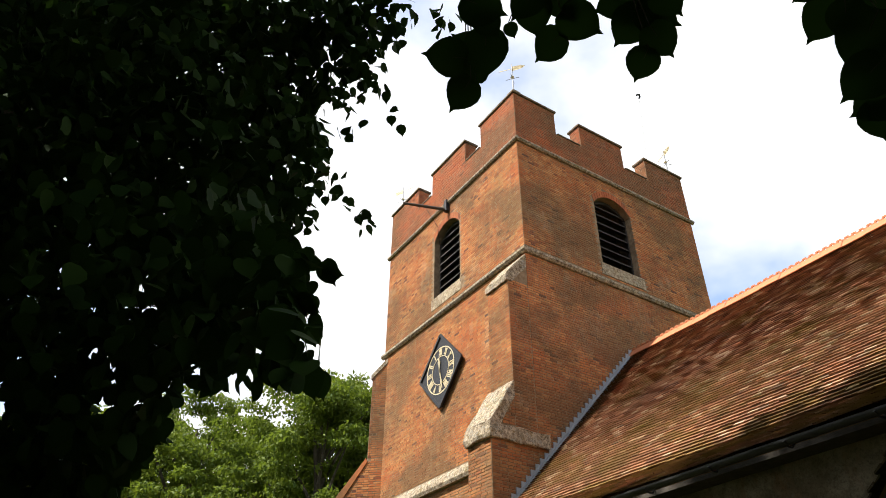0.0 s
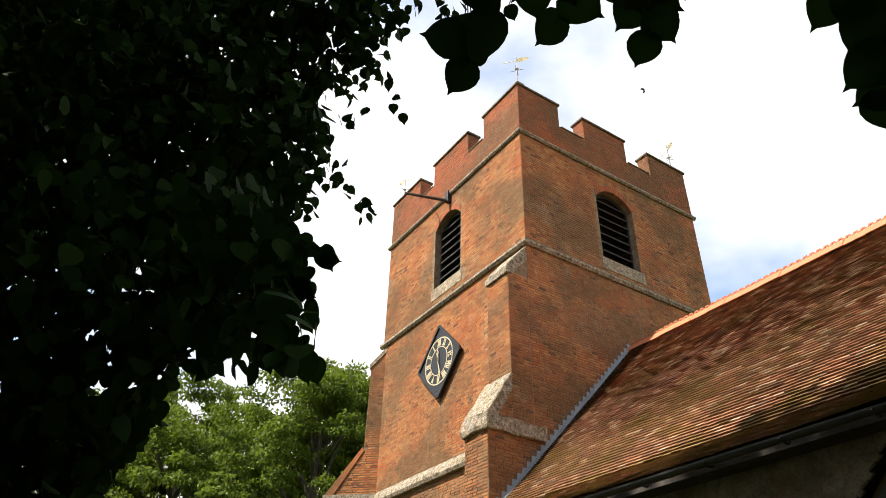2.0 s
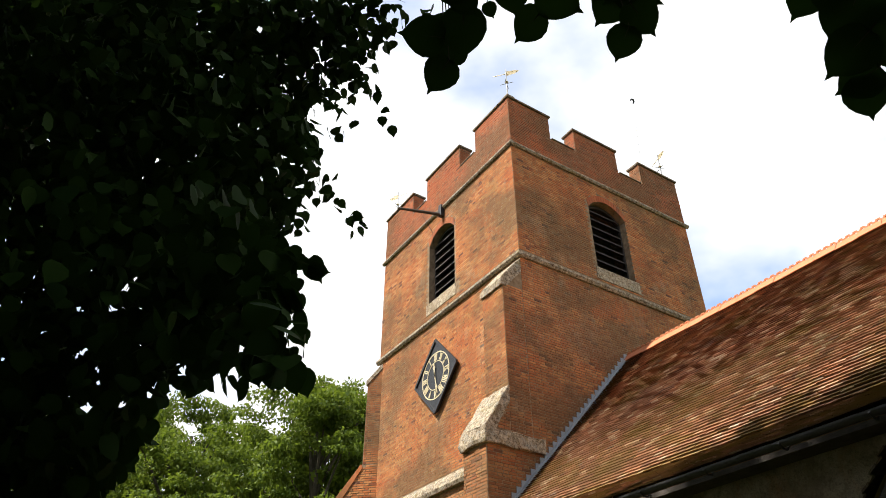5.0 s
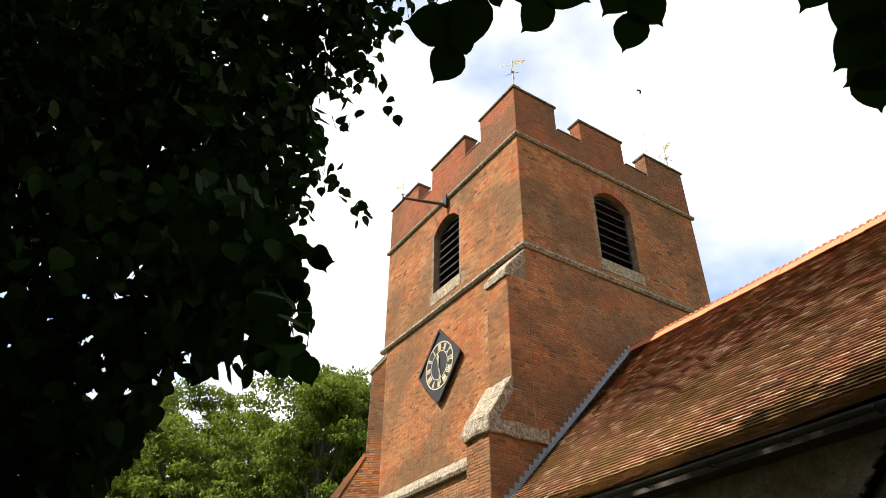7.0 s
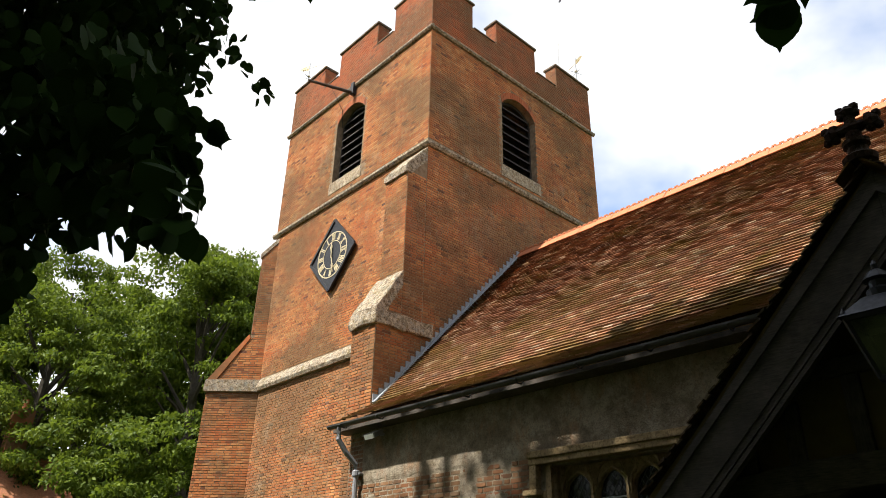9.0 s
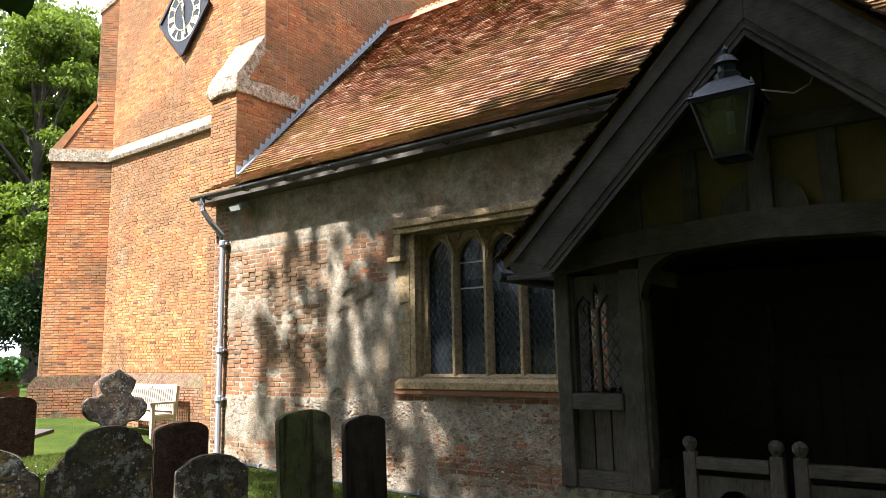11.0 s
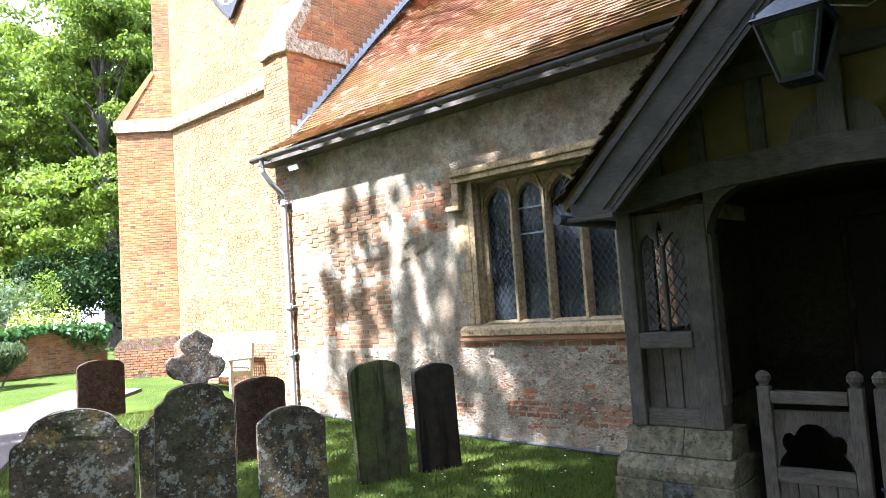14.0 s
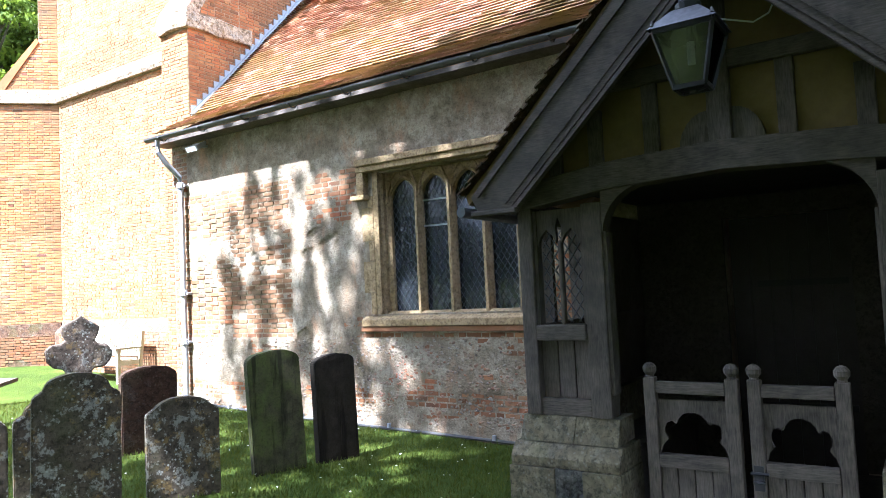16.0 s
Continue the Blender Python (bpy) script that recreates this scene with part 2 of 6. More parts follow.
M_IRONGREY = plain("painted grey pipe", (0.30, 0.30, 0.31), 0.45, 0.0)
M_GUTTER = plain("dark grey gutter", (0.085, 0.08, 0.075), 0.6, 0.0, 0.6)
M_BLACK = plain("black paint", (0.016, 0.016, 0.018), 0.48)
M_GOLD = plain("gilding", (0.66, 0.55, 0.34), 0.45, 0.2)
# near-black that stands in for the shade of unlit interiors
M_DARK = plain("painted dark inside", (0.02, 0.018, 0.016), 0.95)
M_GLASS = glass("old leaded glass")
# the porch's inner shade is put into this near-black colour
M_INNER = stone("shade-dark porch inside", (0.03, 0.026, 0.02), (0.06, 0.05, 0.037), 0.0, 0.0)


def thin_glass(name):
    """Flat clear sheet: mostly let through, with a weak mirror."""
    s = Nodes(name)
    out = s.n["Material Output"]
    clear, shine, mx = s.n.new("ShaderNodeBsdfTransparent"), s.n.new("ShaderNodeBsdfGlossy"), s.n.new("ShaderNodeMixShader")
    clear.inputs[0].default_value = (0.17, 0.17, 0.18, 1)
    shine.inputs["Roughness"].default_value = 0.12
    mx.inputs[0].default_value = 0.08
    s.l.new(clear.outputs[0], mx.inputs[1])
    s.l.new(shine.outputs[0], mx.inputs[2])
    s.l.new(mx.outputs[0], out.inputs[0])
    return s.m


M_CLEAR = thin_glass("lantern glass")
M_LEADCAME = plain("lead cames", (0.10, 0.105, 0.11), 0.55, 0.4)
M_LOUVRE = timber("near-black timber", (0.02, 0.016, 0.013), (0.05, 0.042, 0.035), (1, 1, 1))
M_ORANGE = plain("new orange ridge clay", (0.55, 0.19, 0.08), 0.85, 0, 0.3)
M_ORANGETILE = stone("red house tiles", (0.30, 0.11, 0.055), (0.42, 0.19, 0.10), 0.15, 0.1)
M_TAR = plain("path asphalt", (0.078, 0.062, 0.052), 0.9, 0, 0.35)
M_WHITE = plain("white paint", (0.75, 0.74, 0.71), 0.6, 0, 0.1)
M_BARK = timber("bark", (0.04, 0.033, 0.025), (0.10, 0.085, 0.065), (1, 1, 0.3), 0.9)
M_PORCHTILE = stone("dark mossy porch tiles", (0.05, 0.035, 0.024), (0.15, 0.085, 0.05), 0.3, 0.5)
M_FLINT = stone("knapped flint", (0.03, 0.03, 0.03), (0.12, 0.115, 0.10), 0.2, 0.05)
# darker than real leaves, so the crown's backlit shade is partly colour
M_LIME = leaf("darkened lime leaf", (0.014, 0.036, 0.007), (0.028, 0.06, 0.010), 0.75, 0.12, 0.05)
M_FAR = leaf("far tree leaf", (0.045, 0.080, 0.010), (0.14, 0.185, 0.022), 0.6, 0.36)
M_SHRUB = leaf("shrub leaf", (0.13, 0.17, 0.02), (0.27, 0.30, 0.05), 0.55, 0.3)
M_IVY = leaf("ivy leaf", (0.025, 0.07, 0.015), (0.06, 0.12, 0.03), 0.4, 0.2)
M_SHADE_LEAF = leaf("shade-dark filler leaf", (0.012, 0.026, 0.008), (0.03, 0.055, 0.014), 0.6, 0.15, 0.08)
M_GREYSHRUB = leaf("grey shrub leaf", (0.05, 0.075, 0.03), (0.10, 0.13, 0.06), 0.6, 0.25)
M_BLADE = leaf("grass blade", (0.034, 0.053, 0.006), (0.092, 0.105, 0.014), 0.6, 0.3)
M_PETAL = plain("white petals", (0.8, 0.8, 0.74), 0.7, 0, 0.05)
M_BULB = plain("white bulb", (0.85, 0.85, 0.82), 0.3, 0, 0.05)
# ---- tools ----
def thing(name, at, label, category, group="", kind=""):
    ob = new(name)
    ob.location = at
    ob.empty_display_size = 0.2
    return tagged(ob, label, category, group, kind)


def base_of(ob):
    while ob.parent:
        ob = ob.parent
    return Vector(ob.location)


def part(name, bm, material, parent, label="", local=False, kind=""):
    """One bmesh as a mesh under a thing or a part. The bmesh is in world metres unless local."""
    if not local:
        bmesh.ops.translate(bm, verts=bm.verts, vec=-base_of(parent))
    me = bpy.data.meshes.new(name)
    bmesh.ops.recalc_face_normals(bm, faces=bm.faces)
    bm.to_mesh(me)
    bm.free()
    me.materials.append(material)
    ob = new(name, me)
    ob.parent = parent
    return tagged(ob, label, kind=kind)


def solo(name, bm, material, label, category, group="", kind=""):
    """A thing of a single mesh."""
    me = bpy.data.meshes.new(name)
    bmesh.ops.recalc_face_normals(bm, faces=bm.faces)
    bm.to_mesh(me)
    bm.free()
    me.materials.append(material)
    return tagged(new(name, me), label, category, group, kind)


def box(x0, x1, y0, y1, z0, z1, bevel=0.0, bm=None):
    own = bmesh.new()
    r = bmesh.ops.create_cube(own, size=1)
    for v in r["verts"]:
        v.co = Vector(((x0 + x1) / 2 + v.co.x * (x1 - x0), (y0 + y1) / 2 + v.co.y * (y1 - y0), (z0 + z1) / 2 + v.co.z * (z1 - z0)))
    if bevel:
        bmesh.ops.bevel(own, geom=own.edges[:], offset=bevel, segments=2, affect="EDGES", profile=0.6)
    return join(bm, own)


def join(bm, other):
    if bm is None:
        return other
    me = bpy.data.meshes.new("tmp")
    other.to_mesh(me)
    other.free()
    bm.from_mesh(me)
    bpy.data.meshes.remove(me)
    return bm


def prism(points, axis, a, b, bevel=0.0, bm=None):
    """A flat outline, given in the two other axes in order, drawn out along axis from a to b."""
    own = bmesh.new()

    def at(p, s):
        q = list(p)
        q.insert("xyz".index(axis), s)
        return own.verts.new(q)

    lo, hi = [at(p, a) for p in points], [at(p, b) for p in points]
    own.faces.new(lo)
    own.faces.new(hi[::-1])
    for i in range(len(points)):
        j = (i + 1) % len(points)
        own.faces.new((lo[i], hi[i], hi[j], lo[j]))
    bmesh.ops.recalc_face_normals(own, faces=own.faces)
    if bevel:
        bmesh.ops.bevel(own, geom=own.edges[:], offset=bevel, segments=2, affect="EDGES", profile=0.6)
    return join(bm, own)


def beam(p, q, w, h, bevel=0.0, bm=None, up=(0, 0, 1)):
    """A straight bar from p to q, w wide and h high."""
    p, q = Vector(p), Vector(q)
    d = (q - p).normalized()
    side = d.cross(Vector(up))
    if side.length < 1e-4:
        side = d.cross(Vector((1, 0, 0)))
    side.normalize()
    top = side.cross(d).normalized()
    own = bmesh.new()
    ends = [[own.verts.new(c + side * sx * w / 2 + top * sz * h / 2) for sx, sz in ((-1, -1), (1, -1), (1, 1), (-1, 1))] for c in (p, q)]
    own.faces.new(ends[0])
    own.faces.new(ends[1][::-1])
    for i in range(4):
        j = (i + 1) % 4
        own.faces.new((ends[0][i], ends[1][i], ends[1][j], ends[0][j]))
    bmesh.ops.recalc_face_normals(own, faces=own.faces)
    if bevel:
        bmesh.ops.bevel(own, geom=own.edges[:], offset=bevel, segments=2, affect="EDGES", profile=0.6)
    return join(bm, own)


def tube(path, radii, sides=8, bm=None):
    """A round bar through the points of path, with a radius at each."""
    own = bmesh.new()
    path = [Vector(p) for p in path]
    if isinstance(radii, (int, float)):
        radii = [radii] * len(path)
    rings = []
    for i, p in enumerate(path):
        d = (path[min(i + 1, len(path) - 1)] - path[max(i - 1, 0)]).normalized()
        a = d.orthogonal().normalized() if abs(d.z) > 0.95 else d.cross(Vector((0, 0, 1))).normalized()
        if abs(d.z) > 0.95:
            a = Vector((1, 0, 0)) - d * d.x
            a.normalize()
        b = d.cross(a)
        rings.append([own.verts.new(p + (a * math.cos(t) + b * math.sin(t)) * radii[i]) for t in (2 * math.pi * k / sides for k in range(sides))])
    for r, s in zip(rings, rings[1:]):
        for k in range(sides):
            own.faces.new((r[k], r[(k + 1) % sides], s[(k + 1) % sides], s[k]))
    own.faces.new(rings[0][::-1])
    own.faces.new(rings[-1])
    return join(bm, own)


def lathe(profile, at, sides=16, bm=None):
    """Radius and height pairs turned about the upright through at."""
    own = bmesh.new()
    rings = [[own.verts.new((at[0] + r * math.cos(2 * math.pi * k / sides), at[1] + r * math.sin(2 * math.pi * k / sides), at[2] + z)) for k in range(sides)] for r, z in profile]
    for r, s in zip(rings, rings[1:]):
        for k in range(sides):
            own.faces.new((r[k], r[(k + 1) % sides], s[(k + 1) % sides], s[k]))
    own.faces.new(rings[0][::-1])
    own.faces.new(rings[-1])
    return join(bm, own)


def ground_z(x, y):
    """The churchyard rises a little towards the tower."""
    yy = min(max(y, 0.0), 24.0)
    return -0.22 + 0.012 * yy + 0.0012 * yy * yy - 0.2 * max(0.0, min((2 - y) / 30, 1))


def mesh_from(name, verts, faces, material, parent=None, kind="", label=""):
    me = bpy.data.meshes.new(name)
    v = np.asarray(verts, float).reshape(-1, 3)
    if parent is not None:
        v = v - np.array(base_of(parent))
    me.from_pydata(v.tolist(), [], faces)
    me.materials.append(material)
    me.update()
    ob = new(name, me)
    ob.parent = parent
    return tagged(ob, label, kind=kind)


class Bricks:
    """Courses of bricks laid on a plane: origin, direction along the wall, outward direction."""

    def __init__(self, origin, along, out, length=0.205, course=0.064, joint=0.012, proud=0.007, seed=1, uneven=0.003):
        self.o, self.a, self.n = Vector(origin), Vector(along).normalized(), Vector(out).normalized()
        self.len, self.course, self.joint, self.proud = length, course, joint, proud
        self.rng, self.uneven = random.Random(seed), uneven
        self.cells = []

    def lay(self, u0, u1, z0, z1, keep=lambda u, z: True):
        z, row = z0, int(round(z0 / self.course))
        while z < z1 - 0.02:
            top = min(z + self.course, z1)
            u = u0
            first = True
            flemish = row % 2
            k = 0
            while u < u1 - 0.015:
                w = (self.len if (k + flemish) % 2 == 0 else self.len * 0.5) + self.joint
                if first and flemish:
                    w = self.len * 0.75
                first = False
                k += 1
                v = min(u + w, u1)
                if v - u > 0.03 and keep((u + v) / 2, (z + top) / 2):
                    j = self.joint / 2
                    self.cells.append((u + j, v - j, z + j, top - j))
                u = v
            z, row = top, row + 1
        return self

    def corners(self, cell):
        r = self.rng
        u0, u1, z0, z1 = (c + r.uniform(-0.0025, 0.0025) for c in cell)
        p = self.proud + r.uniform(-self.uneven, self.uneven)
        up = Vector((0, 0, 1))
        back = [self.o + self.a * u + up * z - self.n * 0.01 for u, z in ((u0, z0), (u1, z0), (u1, z1), (u0, z1))]
        e = 0.003
        front = [self.o + self.a * u + up * z + self.n * (p + r.uniform(-0.0015, 0.0015)) for u, z in ((u0 + e, z0 + e), (u1 - e, z0 + e), (u1 - e, z1 - e), (u0 + e, z1 - e))]
        return back + front

    FACES = ((4, 5, 6, 7), (0, 1, 5, 4), (1, 2, 6, 5), (2, 3, 7, 6), (3, 0, 4, 7))

    def build(self, material, parent, singles=lambda u, z: False, most=300):
        """The bricks that singles() picks are objects of their own; the rest is one mesh."""
        flip = self.a.cross(Vector((0, 0, 1))).dot(self.n) < 0
        verts, faces, made = [], [], 0
        shared = {}
        for cell in self.cells:
            uc, zc = (cell[0] + cell[1]) / 2, (cell[2] + cell[3]) / 2
            if made < most and singles(uc, zc):
                made += 1
                key = (round((cell[1] - cell[0]) / 0.02), round((cell[3] - cell[2]) / 0.01))
                mid = self.o + self.a * uc + Vector((0, 0, zc))
                if key not in shared:
                    me = bpy.data.meshes.new("brick")
                    me.from_pydata([tuple(c - mid) for c in self.corners(cell)], [], [f[::-1] if flip else f for f in self.FACES])
                    me.materials.append(material)
                    shared[key] = me
                ob = new("brick", shared[key])
                ob.parent = parent
                ob.location = mid - base_of(parent)
                continue
            b = len(verts)
            verts += [tuple(c) for c in self.corners(cell)]
            faces += [tuple(b + i for i in (f[::-1] if flip else f)) for f in self.FACES]
        if verts:
            mesh_from("brickwork", verts, faces, material, parent, "stuff")
# ---- ground and path ----
def build_ground():
    def steps(near, far):
        out = [float(v) for v in np.arange(near[0], near[1] + 0.01, 0.5)]
        lo, hi, s = near[0], near[1], 1.0
        while hi < far:
            lo, hi, s = lo - s, hi + s, s * 1.5
            out = [lo] + out + [hi]
        return out

    xs, ys = steps((-4, 12), 900), steps((-2, 24), 900)
    verts = [(x, y, ground_z(x, y) + 0.03 * noise.noise(Vector((x * 0.7, y * 0.7, 0)))) for y in ys for x in xs]
    w = len(xs)
    faces = [(j * w + i, j * w + i + 1, (j + 1) * w + i + 1, (j + 1) * w + i) for j in range(len(ys) - 1) for i in range(w - 1)]
    ob = mesh_from("ground", verts, faces, M_LAWN)
    tagged(ob, "mown churchyard lawn with daisies and shade", "lawn", kind="structure")


build_ground()


def build_path():
    mid = [(6.75, 16.2), (6.1, 15.6), (4.9, 14.4), (3.7, 12.9), (2.6, 11.2), (1.6, 9.2), (0.3, 6.5), (-1.5, 3.5), (-4.0, 0.5), (-9.0, -5.0)]
    left, right = [], []
    for i, p in enumerate(mid):
        q, r = mid[max(i - 1, 0)], mid[min(i + 1, len(mid) - 1)]
        d = Vector((r[0] - q[0], r[1] - q[1], 0)).normalized()
        n = Vector((-d.y, d.x, 0)) * 0.8
        for side, s in ((left, 1), (right, -1)):
            x, y = p[0] + s * n.x, p[1] + s * n.y
            side.append((x, y, ground_z(x, y) + 0.06))
    verts = left + right + [(x, y, z - 0.15) for x, y, z in left + right]
    k = len(mid)
    faces = []
    for i in range(k - 1):
        faces += [(i, i + 1, k + i + 1, k + i), (i, 2 * k + i, 2 * k + i + 1, i + 1), (k + i, k + i + 1, 3 * k + i + 1, 3 * k + i)]
    tagged(mesh_from("path", verts, faces, M_TAR), "worn pale asphalt churchyard path", "path", kind="structure")


build_path()

# ---- church tower ----
TX0, TX1, TY0, TY1 = 9.07, 15.85, 10.56, 17.38  # south, north, east and west faces
Z_LOW, Z_MID, Z_TOP, Z_EMB, Z_MER = 6.68, 11.35, 14.98, 16.0, 16.82


def arch_points(u0, u1, spring, rise, count=9):
    return [(u0 + (u1 - u0) * k / (count - 1), spring + rise * math.sin(math.pi * k / (count - 1)) ** 0.75) for k in range(count)]


def holed_wall(axis, a, b, u0, u1, z0, z1, hole):
    """A wall slab with an arched opening: hole is left, right, sill, spring and rise."""
    h0, h1, sill, spring, rise = hole
    arc = arch_points(h0, h1, spring, rise)
    half = len(arc) // 2
    mid = arc[half][0]
    one = [(u0, z0), (mid, z0), (mid, sill), (h0, sill)] + arc[: half + 1] + [(mid, z1), (u0, z1)]
    two = [(u1, z0), (u1, z1), (mid, z1)] + arc[half:] + [(h1, sill), (mid, sill), (mid, z0)]
    return prism(two, axis, a, b, bm=prism(one, axis, a, b))


def in_hole(u, z, hole, pad=0.02):
    h0, h1, sill, spring, rise = hole
    if not (h0 - pad < u < h1 + pad and z > sill - pad):
        return False
    k = min(max((u - h0) / (h1 - h0), 0), 1)
    return z < spring + rise * math.sin(math.pi * k) ** 0.75 + 0.05


S_WIN = (13.30, 14.62, 12.08, 14.05, 0.38)
E_WIN = (11.68, 13.06, 12.02, 14.05, 0.38)

tower = thing("church_tower", (TX0, TY0, 0.2), "tall square red brick church tower with battlements", "tower")
wall_s = part("south_wall", holed_wall("x", TX0, TX0 + 0.7, TY0, TY1, -0.3, Z_EMB, S_WIN), M_MORTAR, tower)
wall_e = part("east_wall", holed_wall("y", TY0, TY0 + 0.7, TX0 + 0.7, TX1, -0.3, Z_EMB, E_WIN), M_MORTAR, tower)
part("north_wall", box(TX1 - 0.7, TX1, TY0 + 0.7, TY1, -0.3, Z_EMB), M_MORTAR, tower)
part("west_wall", box(TX0 + 0.7, TX1 - 0.7, TY1 - 0.7, TY1, -0.3, Z_EMB), M_MORTAR, tower)
part("roof", box(TX0 + 0.7, TX1 - 0.7, TY0 + 0.7, TY1 - 0.7, 15.2, 15.4), M_LEAD, tower, "lead flat roof behind the parapet")
part("inner_floor", box(TX0 + 0.7, TX1 - 0.7, TY0 + 0.7, TY1 - 0.7, 11.2, 11.4), M_LOUVRE, tower)


def merlon(x0, x1, y0, y1):
    m = part("merlon", box(x0, x1, y0, y1, Z_EMB, Z_MER), M_MORTAR, tower)
    part("coping", box(x0 - 0.05, x1 + 0.05, y0 - 0.05, y1 + 0.05, Z_MER, Z_MER + 0.07, 0.02), M_COPING, m, "weathered stone coping")
    return m


E_MER = ((TX0, 10.55), (11.5, 13.2), (14.2, TX1))
S_MER = ((TY0, 12.15), (12.95, 14.8), (15.65, TY1))
for u0, u1 in E_MER:
    merlon(u0, u1, TY0, TY0 + 0.4)
    merlon(u0, u1, TY1 - 0.4, TY1)
for u0, u1 in S_MER:
    a, b = (TY0 + 0.4 if u0 == TY0 else u0), (TY1 - 0.4 if u1 == TY1 else u1)
    merlon(TX0, TX0 + 0.4, a, b)
    merlon(TX1 - 0.4, TX1, a, b)
for (a, b), (c, d) in zip(E_MER, E_MER[1:]):
    part("sill_coping", box(b + 0.052, c - 0.052, TY0 - 0.03, TY0 + 0.45, Z_EMB, Z_EMB + 0.04, 0.01), M_COPING, tower)
for (a, b), (c, d) in zip(S_MER, S_MER[1:]):
    part("sill_coping", box(TX0 - 0.03, TX0 + 0.45, b + 0.052, c - 0.052, Z_EMB, Z_EMB + 0.04, 0.01), M_COPING, tower)


def string_course(z, h, out, y1=TY1, label="lichened moulded string course"):
    """A moulding round the south and east sides."""
    prof = [(0, 0), (out * 0.55, 0), (out, h * 0.35), (out, h * 0.7), (0.0, h)]
    part("string_course", prism([(TX0 - o, z + k) for o, k in prof], "y", TY0 - out, y1 + out * 0.8), M_STRING, tower, label)
    part("string_course", prism([(TY0 - o, z + k) for o, k in prof], "x", TX0, TX1 + out * 0.8), M_STRING, tower, label)


string_course(Z_TOP, 0.13, 0.09)
string_course(Z_MID, 0.17, 0.10)
low = [(TX0 + 0.0, Z_LOW), (TX0 - 0.10, Z_LOW), (TX0 - 0.13, Z_LOW + 0.08), (TX0 - 0.10, Z_LOW + 0.2), (TX0, Z_LOW + 0.34)]
part("string_course", prism(low, "y", 11.34, 17.15), M_STRING, tower, "broad pale weathered offset")
# battered base with a mossy weathering
foot = [(TX0, 0.0), (TX0 - 0.2, 0.0), (TX0 - 0.2, 1.12), (TX0, 1.4)]
part("plinth", prism([(x, z) for x, z in foot], "y", 11.4, 17.2), M_FOOT, tower, "worn rubble plinth with mossy top")

# south-east buttress: two stages with sloping stone tops, its east side in line with the tower's
BX_LO, BX_HI, BW = 7.88, 8.5, 11.33
b_prof = [(TX0, -0.3), (BX_LO, -0.3), (BX_LO, 6.62), (8.46, 7.72), (BX_HI, 7.76), (BX_HI, 10.42), (TX0, 11.2)]
butt = part("buttress", prism(b_prof, "y", TY0, BW), M_MORTAR, tower)
slope_lo = [(BX_LO - 0.07, 6.60), (BX_LO - 0.09, 6.70), (BX_LO - 0.05, 6.93), (8.44, 7.90), (8.50, 7.90), (8.50, 7.6), (BX_LO + 0.05, 6.60)]
part("weathering", prism(slope_lo, "y", TY0 - 0.05, BW + 0.05, 0.015), M_STRING, butt, "crumbling pale sloping cap")
part("weathering", prism([(BX_LO - 0.07, 6.60), (BX_LO - 0.07, 6.9), (9.3, 6.9), (9.3, 6.60)], "y", TY0 - 0.07, TY0 - 0.004, 0.015), M_STRING, butt, "mossy string along the side")
slope_hi = [(BX_HI - 0.06, 10.36), (BX_HI - 0.06, 10.52), (TX0 - 0.02, 11.30), (TX0 - 0.02, 10.9), (BX_HI + 0.1, 10.36)]
part("weathering", prism(slope_hi, "y", TY0 - 0.03, BW + 0.04, 0.012), M_STRING, butt, "small sloping cap")

for ob in butt.children:
    if ob.name.startswith("weathering"):
        bm = bmesh.new()
        bm.from_mesh(ob.data)
        bmesh.ops.triangulate(bm, faces=[f for f in bm.faces if len(f.verts) > 4])
        for _ in range(3):
            bmesh.ops.subdivide_edges(bm, edges=[e for e in bm.edges if e.calc_length() > 0.14], cuts=1)
        for v in bm.verts:
            v.co += Vector((noise.noise(v.co * 6), noise.noise(v.co * 6 + Vector((9, 0, 0))), noise.noise(v.co * 6 + Vector((0, 9, 0))))) * 0.035
        bm.to_mesh(ob.data)
        bm.free()

# diagonal south-west buttress; only its south-east side shows
D0 = Vector((TX0, 17.2, 0))
DD, DN = Vector((-1, 1, 0)).normalized(), Vector((-1, -1, 0)).normalized()


def diagonal(outline, thick, out=0.0):
    """An outline of (distance from the wall, height) set on the diagonal."""
    own = bmesh.new()
    sides = []
    for off in (out, -thick):
        sides.append([own.verts.new(D0 + DD * s + DN * off + Vector((0, 0, z))) for s, z in outline])
    own.faces.new(sides[0])
    own.faces.new(sides[1][::-1])
    n = len(outline)
    for i in range(n):
        own.faces.new((sides[0][i], sides[1][i], sides[1][(i + 1) % n], sides[0][(i + 1) % n]))
    return own


D_OUT = [(-0.4, -0.3), (1.47, -0.3), (1.42, 6.7), (0.44, 8.15), (0.43, 10.7), (0.0, 11.15), (-0.4, 11.15)]
butt_w = part("buttress", diagonal(D_OUT, 0.85), M_MORTAR, tower)
part("weathering", diagonal([(-0.02, 6.68), (1.47, 6.68), (1.5, 6.76), (1.47, 7.0), (-0.02, 7.0)], 0.9, 0.07), M_STRING, butt_w, "moulded band")
part("weathering", diagonal([(1.47, 6.98), (0.47, 8.3), (0.42, 8.2), (1.2, 7.0)], 0.88, 0.03), M_BRICK, butt_w)
part("weathering", diagonal([(0.47, 10.66), (0.47, 10.8), (0.0, 11.3), (-0.05, 11.2)], 0.88, 0.03), M_STRING, butt_w)
part("plinth", diagonal([(0.0, 0.0), (1.62, 0.0), (1.62, 1.12), (1.45, 1.35), (0.0, 1.35)], 0.95, 0.14), M_FOOT, butt_w, "worn rubble foot")


